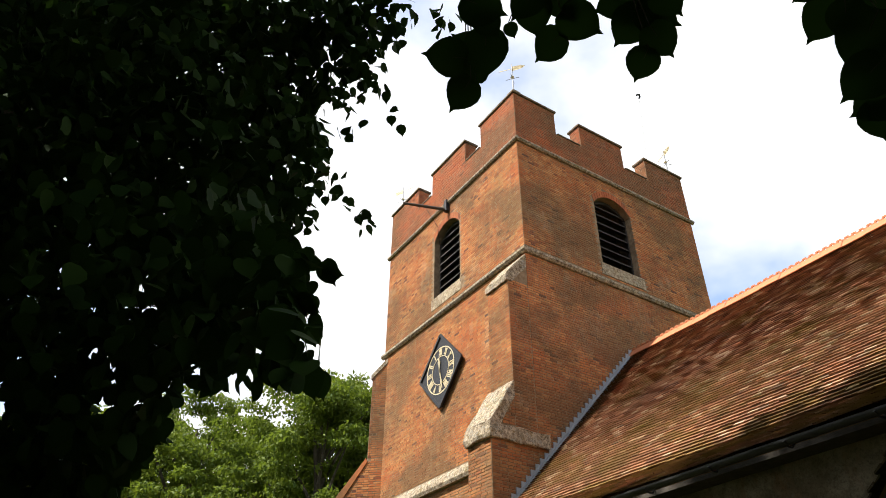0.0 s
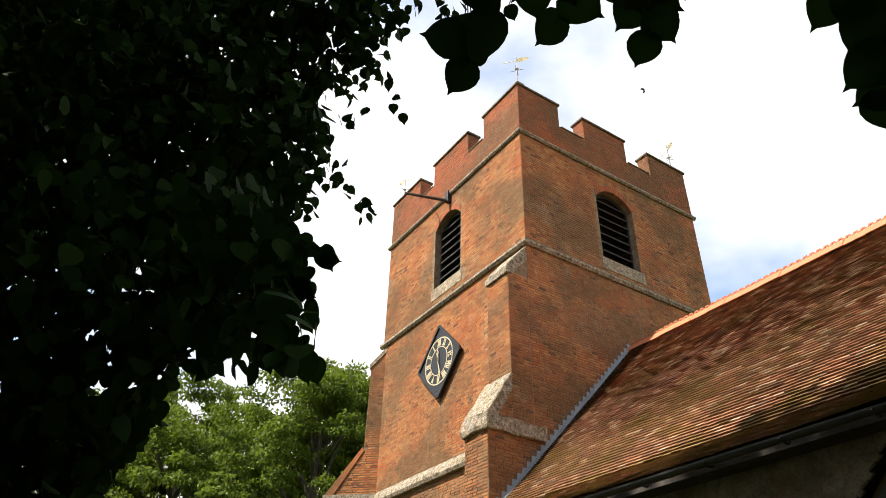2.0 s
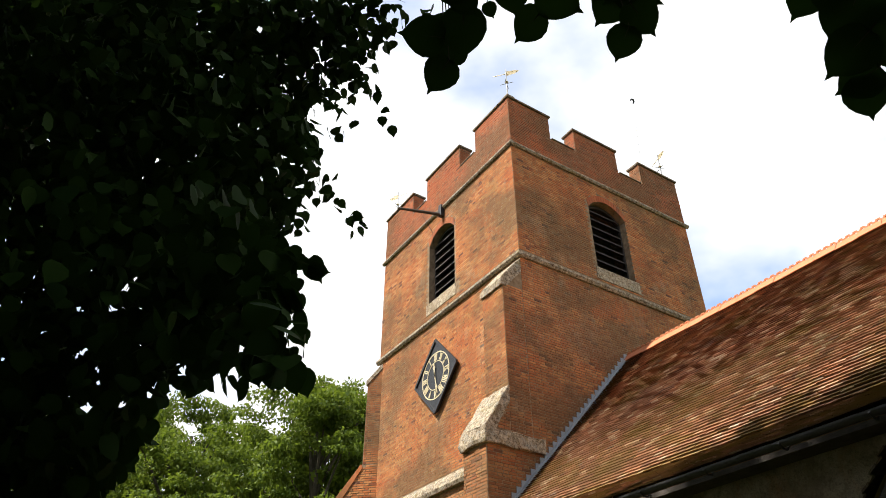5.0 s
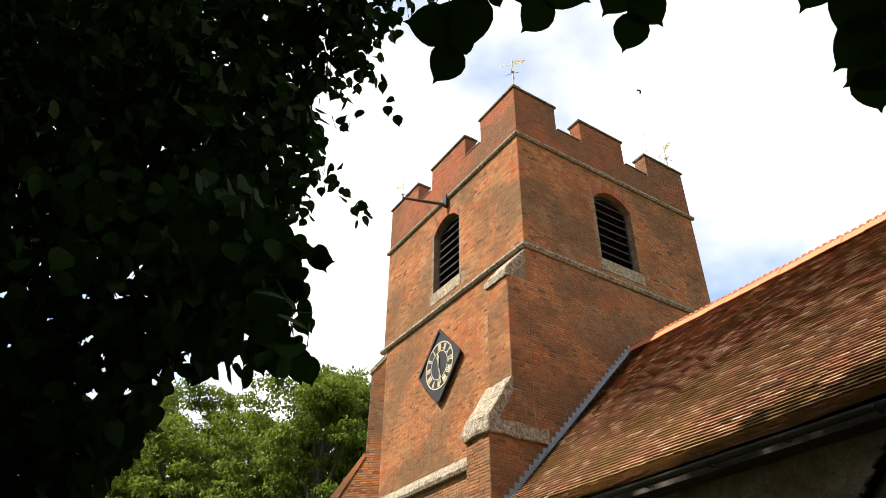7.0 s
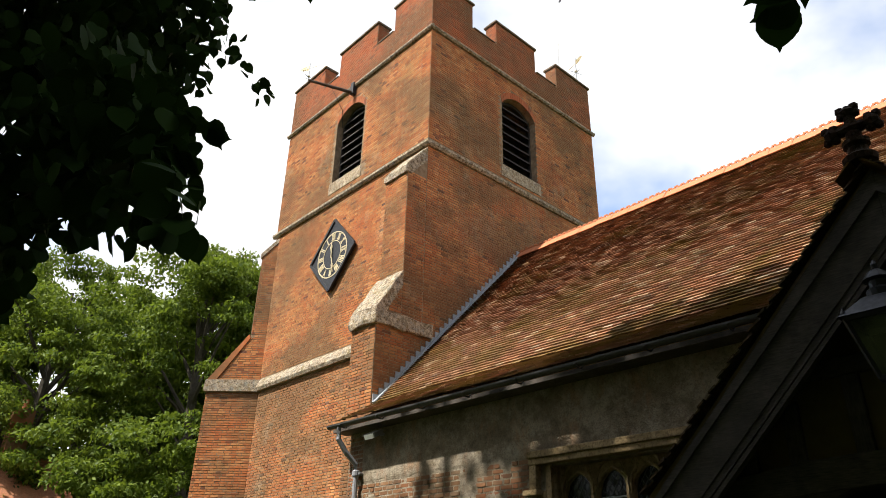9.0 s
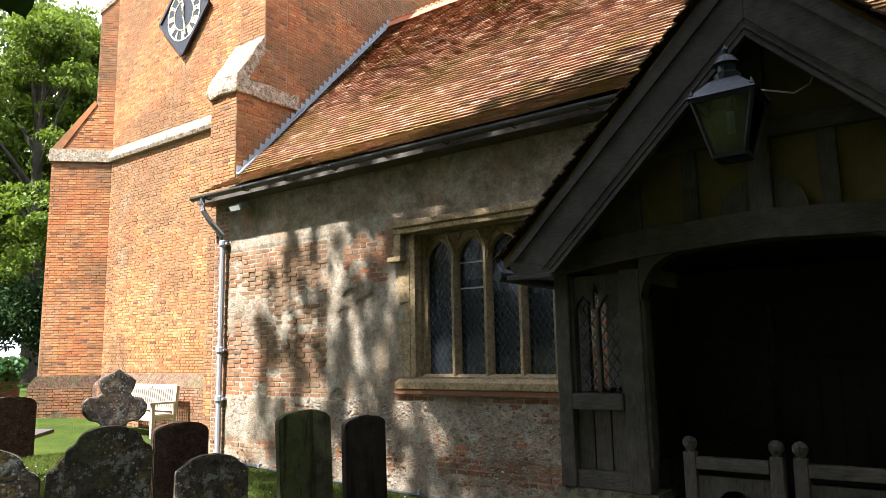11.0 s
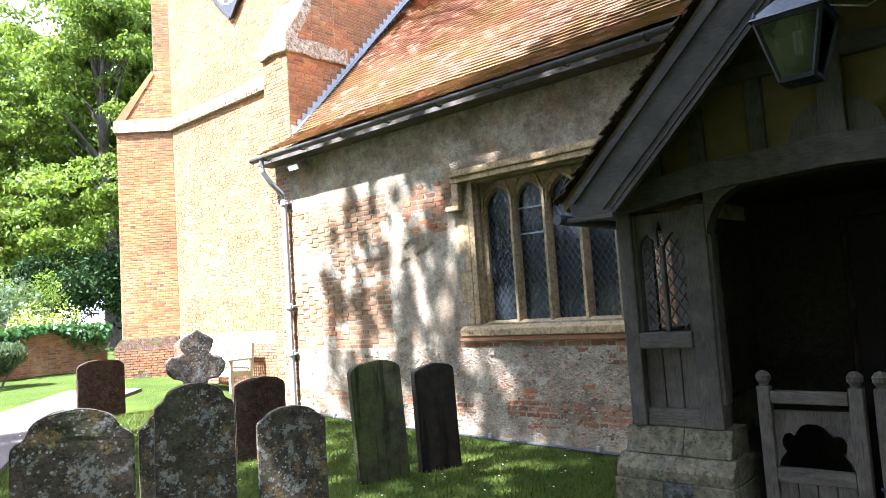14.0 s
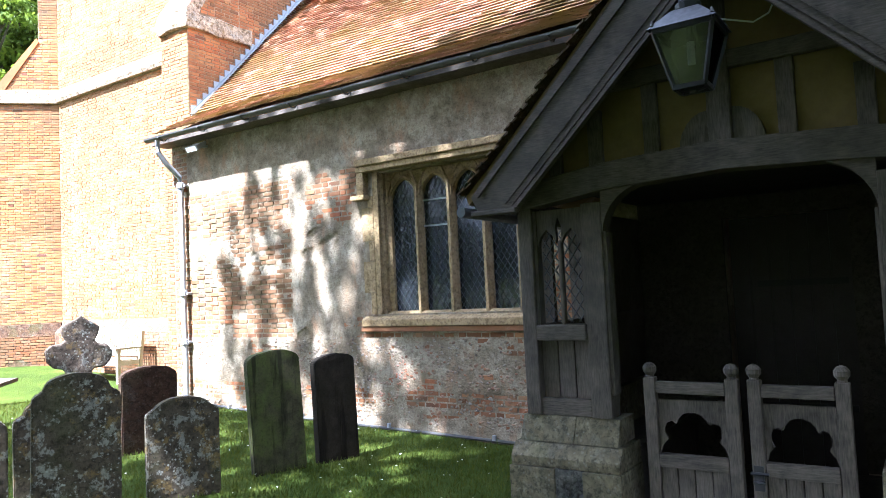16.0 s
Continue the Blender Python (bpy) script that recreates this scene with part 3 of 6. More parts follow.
def louvre_window(axis, hole, plane):
    h0, h1, sill, spring, rise = hole
    
    def put(u0, u1, d0, d1, z0, z1, bev=0.0, bm=None):
        return box(d0, d1, u0, u1, z0, z1, bev, bm) if axis == "x" else box(u0, u1, d0, d1, z0, z1, bev, bm)

    # the near-black sheet at the back replaces the belfry's inner shade
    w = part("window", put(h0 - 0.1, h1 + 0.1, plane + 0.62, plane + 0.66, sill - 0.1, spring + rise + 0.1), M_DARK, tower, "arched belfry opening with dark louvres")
    count = 8
    for k in range(count):
        z = sill + 0.12 + k * (spring + 0.18 - sill) / count
        pr = [(plane + 0.18, z), (plane + 0.42, z + 0.17), (plane + 0.42, z + 0.215), (plane + 0.18, z + 0.045)]
        part("louvre", prism(pr, "y" if axis == "x" else "x", h0 + 0.04, h1 - 0.04), M_LOUVRE, w)
    for u in (h0, h1 - 0.05):
        part("jamb", put(u, u + 0.05, plane + 0.2, plane + 0.3, sill, spring + 0.02), M_LOUVRE, w)
    arc = arch_points(h0, h1, spring, rise)
    inner = arch_points(h0 + 0.09, h1 - 0.09, spring, rise - 0.1)
    part("arched_head", prism(arc + inner[::-1], axis, plane + 0.2, plane + 0.3), M_LOUVRE, w)
    part("sill", put(h0 - 0.06, h1 + 0.10, plane - 0.022, plane + 0.18, sill - 0.36, sill, 0.01), M_PATCH, w, "lichened stone sill")
    # rubbed brick arch ring
    for k in range(15):
        a = k / 15
        b = (k + 0.88) / 15
        pts = []
        for s, grow in ((a, 0), (b, 0), (b, 0.2), (a, 0.2)):
            pts.append((h0 - grow * 0.25 + (h1 - h0 + grow * 0.5) * s, spring + rise * math.sin(math.pi * s) ** 0.75 + grow))
        part("arch_brick", prism(pts, axis, plane - 0.012, plane + 0.06), M_REDBRICK, w)
    return w


louvre_window("x", S_WIN, TX0)
louvre_window("y", E_WIN, TY0)

# ---- nave ----
NX, NY0 = 7.5, -9.0
RX, RZ = 12.2, 9.50
nave = thing("church_nave", (NX, 5.0, 0.0), "old church nave of patched render under a clay tile roof", "church")
W0, W1, WS, WH = 3.98, 6.06, 1.43, 3.34  # window opening


def nave_wall():
    """The south wall with its window and doorway, as one outline cut through the window's middle."""
    y0, y1, m = NY0, TY0 - 0.006, (W0 + W1) / 2
    east = [(y0, -0.5), (0.55, -0.5), (0.55, 2.3), (1.65, 2.3), (1.65, -0.5), (m, -0.5), (m, WS), (W0, WS), (W0, WH), (m, WH), (m, 4.6), (y0, 4.6)]
    west = [(m, -0.5), (y1, -0.5), (y1, 4.6), (m, 4.6), (m, WH), (W1, WH), (W1, WS), (m, WS)]
    bm = prism(west, "x", NX, NX + 0.6, bm=prism(east, "x", NX, NX + 0.6))
    bmesh.ops.remove_doubles(bm, verts=bm.verts, dist=1e-5)
    return bm


nave_s = part("wall", nave_wall(), M_PLASTER, nave, "patched grey lime render over brick and rubble")
part("wall", box(16.3, 16.9, NY0, TY0 - 0.006, -0.5, 4.6), M_PLASTER, nave)
part("gable_wall", prism([(NX + 0.6, -0.5), (16.3, -0.5), (16.3, 4.6), (RX, 9.4), (NX + 0.6, 4.6)], "y", NY0, NY0 + 0.6), M_PLASTER, nave)
part("floor", box(NX + 0.6, 16.3, NY0 + 0.6, TY0 - 0.01, -0.3, -0.1), M_PLINTH, nave)
PROFILE = [(7.12, 4.52), (7.9, 4.97), (RX, RZ)]
under = [(7.2, 4.46), (7.95, 4.87), (RX, RZ - 0.11), (17.0, 4.55), (17.0, 4.45), (RX, RZ - 0.24), (7.99, 4.78), (7.2, 4.38)]
nave_roof = part("roof", prism(under, "y", NY0 - 0.2, TY0 - 0.01), M_TILE, nave, "mossy handmade clay tile roof")
part("flashing", beam((7.9, TY0 - 0.06, 5.02), (RX, TY0 - 0.06, RZ + 0.08), 0.1, 0.03), M_LEAD, nave, "grey lead flashing against the tower")
for k in range(34):
    f0, f1 = k / 34, (k + 1) / 34
    x, z = 7.9 + f0 * (RX - 7.9), 5.03 + f0 * (RZ - 4.94)
    x2, z2 = 7.9 + f1 * (RX - 7.9), 5.03 + f1 * (RZ - 4.94)
    part("lead_soaker", box(x + 0.003, x2, TY0 - 0.03, TY0 - 0.012, z - 0.05, z2 + 0.03), M_LEAD, nave)
part("end_wall", prism([(NX + 0.6, -0.5), (16.3, -0.5), (16.3, 4.6), (RX, 9.4), (NX + 0.6, 4.75)], "y", TY0 - 0.4, TY0 - 0.1), M_PLASTER, nave)
part("soffit_board", prism([(7.18, 4.36), (7.5, 4.36), (7.5, 4.48), (7.18, 4.42)], "y", NY0, TY0 + 0.1), M_OAK_X, nave, "dark weathered eaves board")

# gutter: a half-round trough on brackets
gut = bmesh.new()
ring = [(7.06 + 0.062 * math.cos(a), 4.45 + 0.062 * math.sin(a)) for a in (math.pi + math.pi * k / 8 for k in range(9))]
inner = [(7.06 + 0.052 * math.cos(a), 4.45 + 0.052 * math.sin(a)) for a in (2 * math.pi - math.pi * k / 8 for k in range(9))]
gutter = part("gutter", prism(ring + inner, "y", NY0, 10.62, bm=gut), M_GUTTER, nave, "grey half-round iron gutter")
for k in range(17):
    y = 10.2 - k * 1.0
    part("bracket", tube([(7.2, y, 4.47), (7.13, y, 4.38), (7.06, y, 4.375), (6.99, y, 4.42)], 0.012, 5), M_GUTTER, gutter)

pipe = thing("downpipe", (7.4, 10.3, 0.0), "grey painted cast iron rainwater downpipe on the wall", "pipe")
part("swan_neck", tube([(7.06, 10.32, 4.42), (7.07, 10.32, 4.2), (7.2, 10.27, 4.0), (7.38, 10.2, 3.8), (7.4, 10.2, 3.6)], 0.045, 10), M_IRONGREY, pipe)
for z0, z1 in ((1.85, 3.65), (1.05, 1.8), (0.0, 1.0)):
    part("pipe_length", tube([(7.4, 10.2, z0), (7.4, 10.2, z1)], 0.045, 10), M_IRONGREY, pipe)
for z in (3.6, 1.8, 1.0):
    part("collar", lathe([(0.055, 0), (0.066, 0.02), (0.066, 0.09), (0.055, 0.11)], (7.4, 10.2, z), 10), M_IRONGREY, pipe)
    part("ear", box(7.4, 7.5, 10.1, 10.3, z + 0.03, z + 0.07, 0.01), M_IRONGREY, pipe)

flood = thing("floodlight", (7.3, 9.6, 4.15), "small grey floodlight fixed under the eaves", "lamp")
part("case", prism([(7.16, 4.20), (7.36, 4.30), (7.36, 4.22), (7.2, 4.13)], "y", 9.45, 9.75, 0.01), M_IRONGREY, flood)
part("glass", prism([(7.17, 4.185), (7.20, 4.125), (7.195, 4.12), (7.155, 4.19)], "y", 9.48, 9.72), M_BULB, flood, "pale lamp glass")
part("bracket", box(7.34, 7.5, 9.57, 9.63, 4.22, 4.26), M_IRONGREY, flood)

conduit = thing("conduit", (7.45, 7.0, 0.0), "grey metal conduit along the foot of the wall", "pipe")
part("tube", tube([(7.46, 10.1, 0.06), (7.46, 8.5, -0.01), (7.46, 6.5, -0.07), (7.46, 5.0, -0.10), (7.46, 2.75, -0.16)], 0.022, 8), M_GUTTER, conduit)
for y in (9.2, 7.6, 6.0, 4.4):
    part("clip", box(7.43, 7.5, y - 0.02, y + 0.02, -0.11 + (y - 4.4) * 0.026, -0.05 + (y - 4.4) * 0.026), M_IRONGREY, conduit)

# ---- nave window: four cinquefoil-headed lights under a square hood ----
win = thing("window_1", (NX, 5.0, WS), "four-light stone mullioned window with leaded diamond panes", "window", kind="structure")
LIGHTS = [(5.53, 5.96), (5.02, 5.44), (4.51, 4.93), (4.03, 4.42)]
for z0, z1, p in ((3.36, 3.44, 0.13), (3.44, 3.53, 0.16)):
    part("hood", box(NX - p, NX + 0.02, 3.72, 6.34, z0, z1, 0.015), M_DRESSED, win, "moulded square hood over the window")
part("hood_drop", box(NX - 0.12, NX + 0.02, 6.22, 6.34, 3.05, 3.358, 0.015), M_DRESSED, win)
part("hood_stop", box(NX - 0.17, NX + 0.02, 6.18, 6.42, 2.98, 3.048, 0.015), M_DRESSED, win)
part("hood_drop", box(NX - 0.12, NX + 0.02, 3.72, 3.84, 3.05, 3.358, 0.015), M_DRESSED, win)
# splayed jambs in two orders, with quoin blocks
for e, i, o in ((6.13, 5.965, 6.045), (3.84, 4.025, 3.95)):
    part("jamb", prism([(7.47, e), (7.47, o), (7.53, o), (7.56, (o * 2 + i) / 3), (7.62, (o * 2 + i) / 3), (7.65, i), (7.8, i), (7.8, e)], "z", WS, 3.358), M_DRESSED, win, "moulded stone jamb")
for k, (z0, z1) in enumerate(((1.43, 1.72), (1.72, 2.15), (2.15, 2.42), (2.42, 2.88), (2.88, 3.04))):
    w = 0.20 if k % 2 else 0.09
    part("quoin", box(7.462, 7.53, 6.132, 6.132 + w, z0 + 0.004, z1 - 0.004, 0.008), M_DRESSED, win)
for a, b in zip(LIGHTS, LIGHTS[1:]):
    y0, y1 = b[1], a[0]
    m = (y0 + y1) / 2
    part("mullion", prism([(7.56, m - 0.018), (7.56, m + 0.018), (7.66, y1), (7.76, y1), (7.76, y0), (7.66, y0)], "z", WS, 3.12), M_DRESSED, win)
sill = prism([(7.40, 1.27), (7.40, 1.36), (7.62, 1.46), (7.8, 1.46), (7.8, 1.27)], "y", 3.78, 6.36, 0.012)
part("sill", sill, M_DRESSED, win, "worn sloping sill")
part("sill", box(7.42, 7.52, 3.78, 6.38, 1.20, 1.266, 0.01), M_OLDBRICK, win, "tile and brick under-sill")


def light_head(y0, y1):
    """A head slab with a pointed, cusped opening cut into it."""
    m, z0, z1 = (y0 + y1) / 2, 2.98, 3.36
    lo, hi = y0 - 0.05, y1 + 0.05
    half = (y1 - y0) / 2
    curve = []
    for k in range(9):
        a = k / 8
        w = half * math.cos(a * math.pi / 2) ** 0.62
        cusp = 0.016 * math.sin(a * math.pi * 2) ** 2 * (1 - a * 0.4)
        curve.append((w - cusp if w > cusp else 0, z0 + a * 0.25))
    left = [(lo, z0), (m - curve[0][0], z0)] + [(m - w, z) for w, z in curve[1:-1]] + [(m, curve[-1][1]), (m, z1), (lo, z1)]
    right = [(hi, z0), (hi, z1), (m, z1), (m, curve[-1][1])] + [(m + w, z) for w, z in curve[1:-1][::-1]] + [(m + curve[0][0], z0)]
    return prism(right, "x", 7.672, 7.76, bm=prism(left, "x", 7.672, 7.76))


def leaded(y0, y1, z0, z1, x, parent, step_y=0.085, step_z=0.125, thick=0.005):
    """Diagonal lead cames over one pane."""
    bm = bmesh.new()
    slope = step_z / step_y
    n = int((z1 - z0 + (y1 - y0) * slope) / step_z / 1) + 2
    for s in (1, -1):
        for k in range(-2, n):
            zz = z0 + k * step_z - (0 if s > 0 else 0)
            pts = []
            # the line z = zz -+ slope * (y - y0), clipped to the pane
            for y in (y0, y1):
                pts.append((y, zz + (-slope * (y - y0) if s > 0 else slope * (y - y1))))
            (ya, za), (yb, zb) = pts
            lo, hi = 0.0, 1.0
            dz = zb - za
            if abs(dz) > 1e-6:
                t0, t1 = sorted(((z0 - za) / dz, (z1 - za) / dz))
                lo, hi = max(lo, t0), min(hi, t1)
            if hi - lo < 0.02:
                continue
            beam((x, ya + (yb - ya) * lo, za + dz * lo), (x, ya + (yb - ya) * hi, za + dz * hi), thick, thick * 1.4, bm=bm, up=(1, 0, 0))
    return part("leading", bm, M_LEADCAME, parent, "diamond lead cames", kind="stuff")


for i, (y0, y1) in enumerate(LIGHTS):
    head = part("light_head", light_head(y0, y1), M_DRESSED, win, "cusped pointed head")
    m, half = (y0 + y1) / 2, (y1 - y0) / 2
    for sgn in (1, -1):
        rib = [(7.63 + 0.03 * k / 8, m + sgn * (half + 0.03) * math.cos(k / 8 * math.pi / 2) ** 0.62, 2.94 + 0.32 * k / 8) for k in range(9)]
        part("rib", tube(rib, 0.02, 6), M_DRESSED, head)
        fan = [(7.6, m + sgn * (half + 0.035), 2.92), (7.615, m + sgn * (half + 0.01), 3.12), (7.63, m + sgn * (half - 0.07), 3.30), (7.64, m + sgn * (half - 0.12), 3.35)]
        part("rib", tube(fan, [0.022, 0.02, 0.016, 0.014], 6), M_DRESSED, head)
    pane = part("pane", box(7.70, 7.706, y0 - 0.02, y1 + 0.02, WS + 0.02, 3.25), M_GLASS, win, "dark old glass")
    leaded(y0, y1, WS + 0.02, 3.22, 7.694, pane)
    if i == 1:
        part("casement", box(7.67, 7.69, y0, y1, 2.56, 2.58), M_LEAD, pane)
        part("casement", box(7.67, 7.69, y0, y1, 2.9, 2.92), M_LEAD, pane)
# near-black sheet across the opening, in place of the unlit nave
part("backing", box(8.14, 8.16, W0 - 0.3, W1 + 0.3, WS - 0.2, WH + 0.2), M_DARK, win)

# ---- ridge tiles: orange clay with a pierced crest ----
def ridge_mesh():
    L = 0.44
    bm = prism([(-0.2, -0.185), (-0.03, 0.02), (0.03, 0.02), (0.2, -0.185), (0.18, -0.195), (0, 0.0), (-0.18, -0.195)], "y", 0.004, L)
    # low crest plate, pierced and notched between the humps
    for k in range(3):
        c, r = L * (k + 0.5) / 3, 0.026
        out = [(c - L / 6 + 0.004, 0.02), (c - L / 6 + 0.004, 0.06), (c - 0.05, 0.062), (c - 0.042, 0.092), (c + 0.042, 0.092), (c + 0.05, 0.062), (c + L / 6 - 0.004, 0.06), (c + L / 6 - 0.004, 0.02)]
        hole = [(c + r * math.cos(a), 0.034 + r * 1.1 * math.sin(a)) for a in (math.pi * j / 8 for j in range(9))]
        prism(out + [(hole[0][0], 0.02)] + hole + [(hole[-1][0], 0.02)], "x", -0.014, 0.014, bm=bm)
    return bm


rt = None
for k in range(45):
    y = TY0 - 0.02 - 0.445 * (k + 0.35)
    if rt is None:
        bm = ridge_mesh()
        rt = part("ridge_tile", bm, M_ORANGE, nave, local=True)
        o = rt
    else:
        o = new("ridge_tile", rt.data)
        o.parent = nave
    o.location = Vector((RX, y, RZ + 0.07 + 0.006 * math.sin(k * 2.3))) - base_of(nave)
# ---- south porch ----
PX, PC = 5.0, 1.08  # front plane and middle
porch = thing("church_porch", (PX, PC, -0.2), "timber-framed church porch with ochre panels and bargeboards", "porch")


def mirror(y):
    return 2 * PC - y


def both(y0, y1):
    yield y0, y1, 1
    yield mirror(y1), mirror(y0), -1


def plinth(y0, y1):
    """Stone base with a chamfered top, in two courses of blocks."""
    m = (y0 + y1) / 2 - 0.05
    p = part("plinth", box(PX - 0.15, PX + 0.28, m - 0.1, m + 0.12, -0.4, 0.375), M_FLINT, porch, "mossy dressed stone plinth")
    for a, b in ((y0, m), (m + 0.004, y1)):
        part("stone_block", prism([(PX - 0.06, 0.545), (PX + 0.3, 0.545), (PX + 0.3, 0.73), (PX + 0.02, 0.73)], "y", a, b, 0.006), M_PLINTH, p)
    part("stone_block", prism([(PX - 0.15, 0.38), (PX + 0.3, 0.38), (PX + 0.3, 0.54), (PX - 0.07, 0.54), (PX - 0.15, 0.45)], "y", y0 - 0.04, y1 + 0.04, 0.006), M_PLINTH, p)
    part("stone_block", box(PX - 0.17, PX + 0.3, y0 - 0.05, m - 0.1, -0.4, 0.375, 0.006), M_PLINTH, p)
    part("stone_block", box(PX - 0.17, PX + 0.3, m + 0.12, y1 + 0.05, -0.4, 0.375, 0.006), M_PLINTH, p)
    rng = random.Random(5)
    for k in range(40):
        y, z = m - 0.085 + 0.05 * (k % 4) + rng.uniform(-0.008, 0.008), -0.22 + 0.06 * (k // 4) + rng.uniform(-0.01, 0.01)
        fl = bmesh.new()
        bmesh.ops.create_icosphere(fl, subdivisions=1, radius=0.03)
        for v in fl.verts:
            v.co = Vector((PX - 0.158 + v.co.x * 0.5, y + v.co.y * rng.uniform(0.7, 1), z + v.co.z * rng.uniform(0.8, 1.2)))
        part("flint", fl, M_FLINT, p)


for y0, y1, s in both(1.9, 2.68):
    plinth(y0, y1)

def lattice(y0, y1, z0, z1, x, parent):
    return leaded(y0, y1, z0, z1, x, parent, 0.075, 0.11, 0.008)


for y0, y1, s in both(1.95, 2.11):
    a = part("post", box(PX, PX + 0.17, y0, y1, 0.732, 2.32, 0.012), M_OAK, porch, "moulded oak doorpost")
    e = y0 if s > 0 else y1
    part("moulding", box(PX + 0.02, PX + 0.15, e - 0.025, e + 0.025, 0.9, 2.1, 0.01), M_OAK, a)
for y0, y1, s in both(2.52, 2.64):
    part("post", box(PX, PX + 0.17, y0, y1, 0.732, 2.36, 0.012), M_OAK, porch, "oak corner post")
for y0, y1, s in both(2.11, 2.52):
    part("bottom_rail", box(PX + 0.02, PX + 0.14, y0 + 0.002, y1 - 0.002, 0.732, 0.86, 0.01), M_OAK_X, porch)
    for k in range(3):
        w = (y1 - y0) / 3
        part("board", box(PX + 0.07, PX + 0.10, y0 + w * k + 0.004, y0 + w * (k + 1) - 0.004, 0.86, 1.30, 0.006), M_OAK, porch)
    part("mid_rail", box(PX - 0.015, PX + 0.14, y0 + 0.002, y1 - 0.002, 1.30, 1.42, 0.014), M_OAK_X, porch)
    m = (y0 + y1) / 2
    w = part("window", box(PX + 0.05, PX + 0.10, m - 0.016, m + 0.016, 1.42, 2.06, 0.01), M_OAK, porch, "leaded porch light with carved head")
    for yy in (y0 + 0.014, y1 - 0.014):
        part("stile", box(PX + 0.03, PX + 0.11, yy - 0.012, yy + 0.012, 1.42, 2.3), M_OAK, w)
    # carved head: pointed twin openings left open below, a small pierced eye above
    for sgn in (1, -1):
        edge = m + sgn * (y1 - y0) / 2 * 0.98
        hd = [(m, 2.28), (m, 2.24), (m + sgn * 0.025, 2.17), (m + sgn * 0.02, 2.04), (m + sgn * 0.05, 2.10), (m + sgn * 0.1, 2.15), (m + sgn * 0.15, 2.10), (m + sgn * 0.18, 2.02), (edge, 1.97), (edge, 2.3), (m, 2.3)]
        part("carved_head", prism(hd, "x", PX + 0.045, PX + 0.085), M_OAK, w)
    lattice(y0 + 0.03, y1 - 0.03, 1.43, 2.14, PX + 0.12, w)

# cambered tie beam and arched braces
beam_pts = [(2.72, 2.30), (1.9, 2.40), (PC, 2.44), (0.26, 2.40), (-0.56, 2.30), (-0.56, 2.5), (0.26, 2.6), (PC, 2.64), (1.9, 2.6), (2.72, 2.5)]
part("tie_beam", prism(beam_pts, "x", PX - 0.03, PX + 0.17, 0.01), M_OAK_X, porch, "cambered silvered oak tie beam")
for s in (1, -1):
    e, t = PC + s * 0.87, []
    for k in range(8):
        a = math.pi / 2 * k / 7
        t.append((e - s * 0.34 * (1 - math.cos(a)), 2.06 + 0.36 * math.sin(a)))
    part("arched_brace", prism([(e, 2.0)] + t + [(e - s * 0.4, 2.43), (e + s * 0.0, 2.41)], "x", PX + 0.01, PX + 0.15), M_OAK_X, porch)
# gable: studs, king post, collar and ochre infill
RIDGE_Z, EAVE_Z, EAVE_Y = 4.32, 2.43, 1.86
part("infill", prism([(2.62, 2.5), (PC, 4.1), (-0.46, 2.5)], "x", PX + 0.06, PX + 0.12), M_OCHRE, porch, "ochre limewashed plaster infill")
for y, top in ((1.55, 3.12), (0.67, 3.12), (1.97, 3.0), (0.23, 3.0), (2.3, 2.75), (-0.12, 2.75)):
    part("stud", box(PX + 0.02, PX + 0.1, y - 0.055, y + 0.055, 2.52, top, 0.008), M_OAK, porch)
part("king_post", box(PX - 0.01, PX + 0.12, PC - 0.075, PC + 0.075, 2.62, 4.0, 0.01), M_OAK, porch)
part("collar", box(PX + 0.0, PX + 0.11, PC - 0.85, PC + 0.85, 3.12, 3.24, 0.01), M_OAK_X, porch)
for s in (1, -1):
    arc = [(PC + s * (0.08 + 0.2 * math.cos(a)), 2.6 + 0.26 * math.sin(a)) for a in (math.pi / 2 * k / 6 for k in range(7))]
    part("curved_brace", prism([(PC + s * 0.08, 2.6)] + arc, "x", PX + 0.03, PX + 0.11), M_OAK, porch)

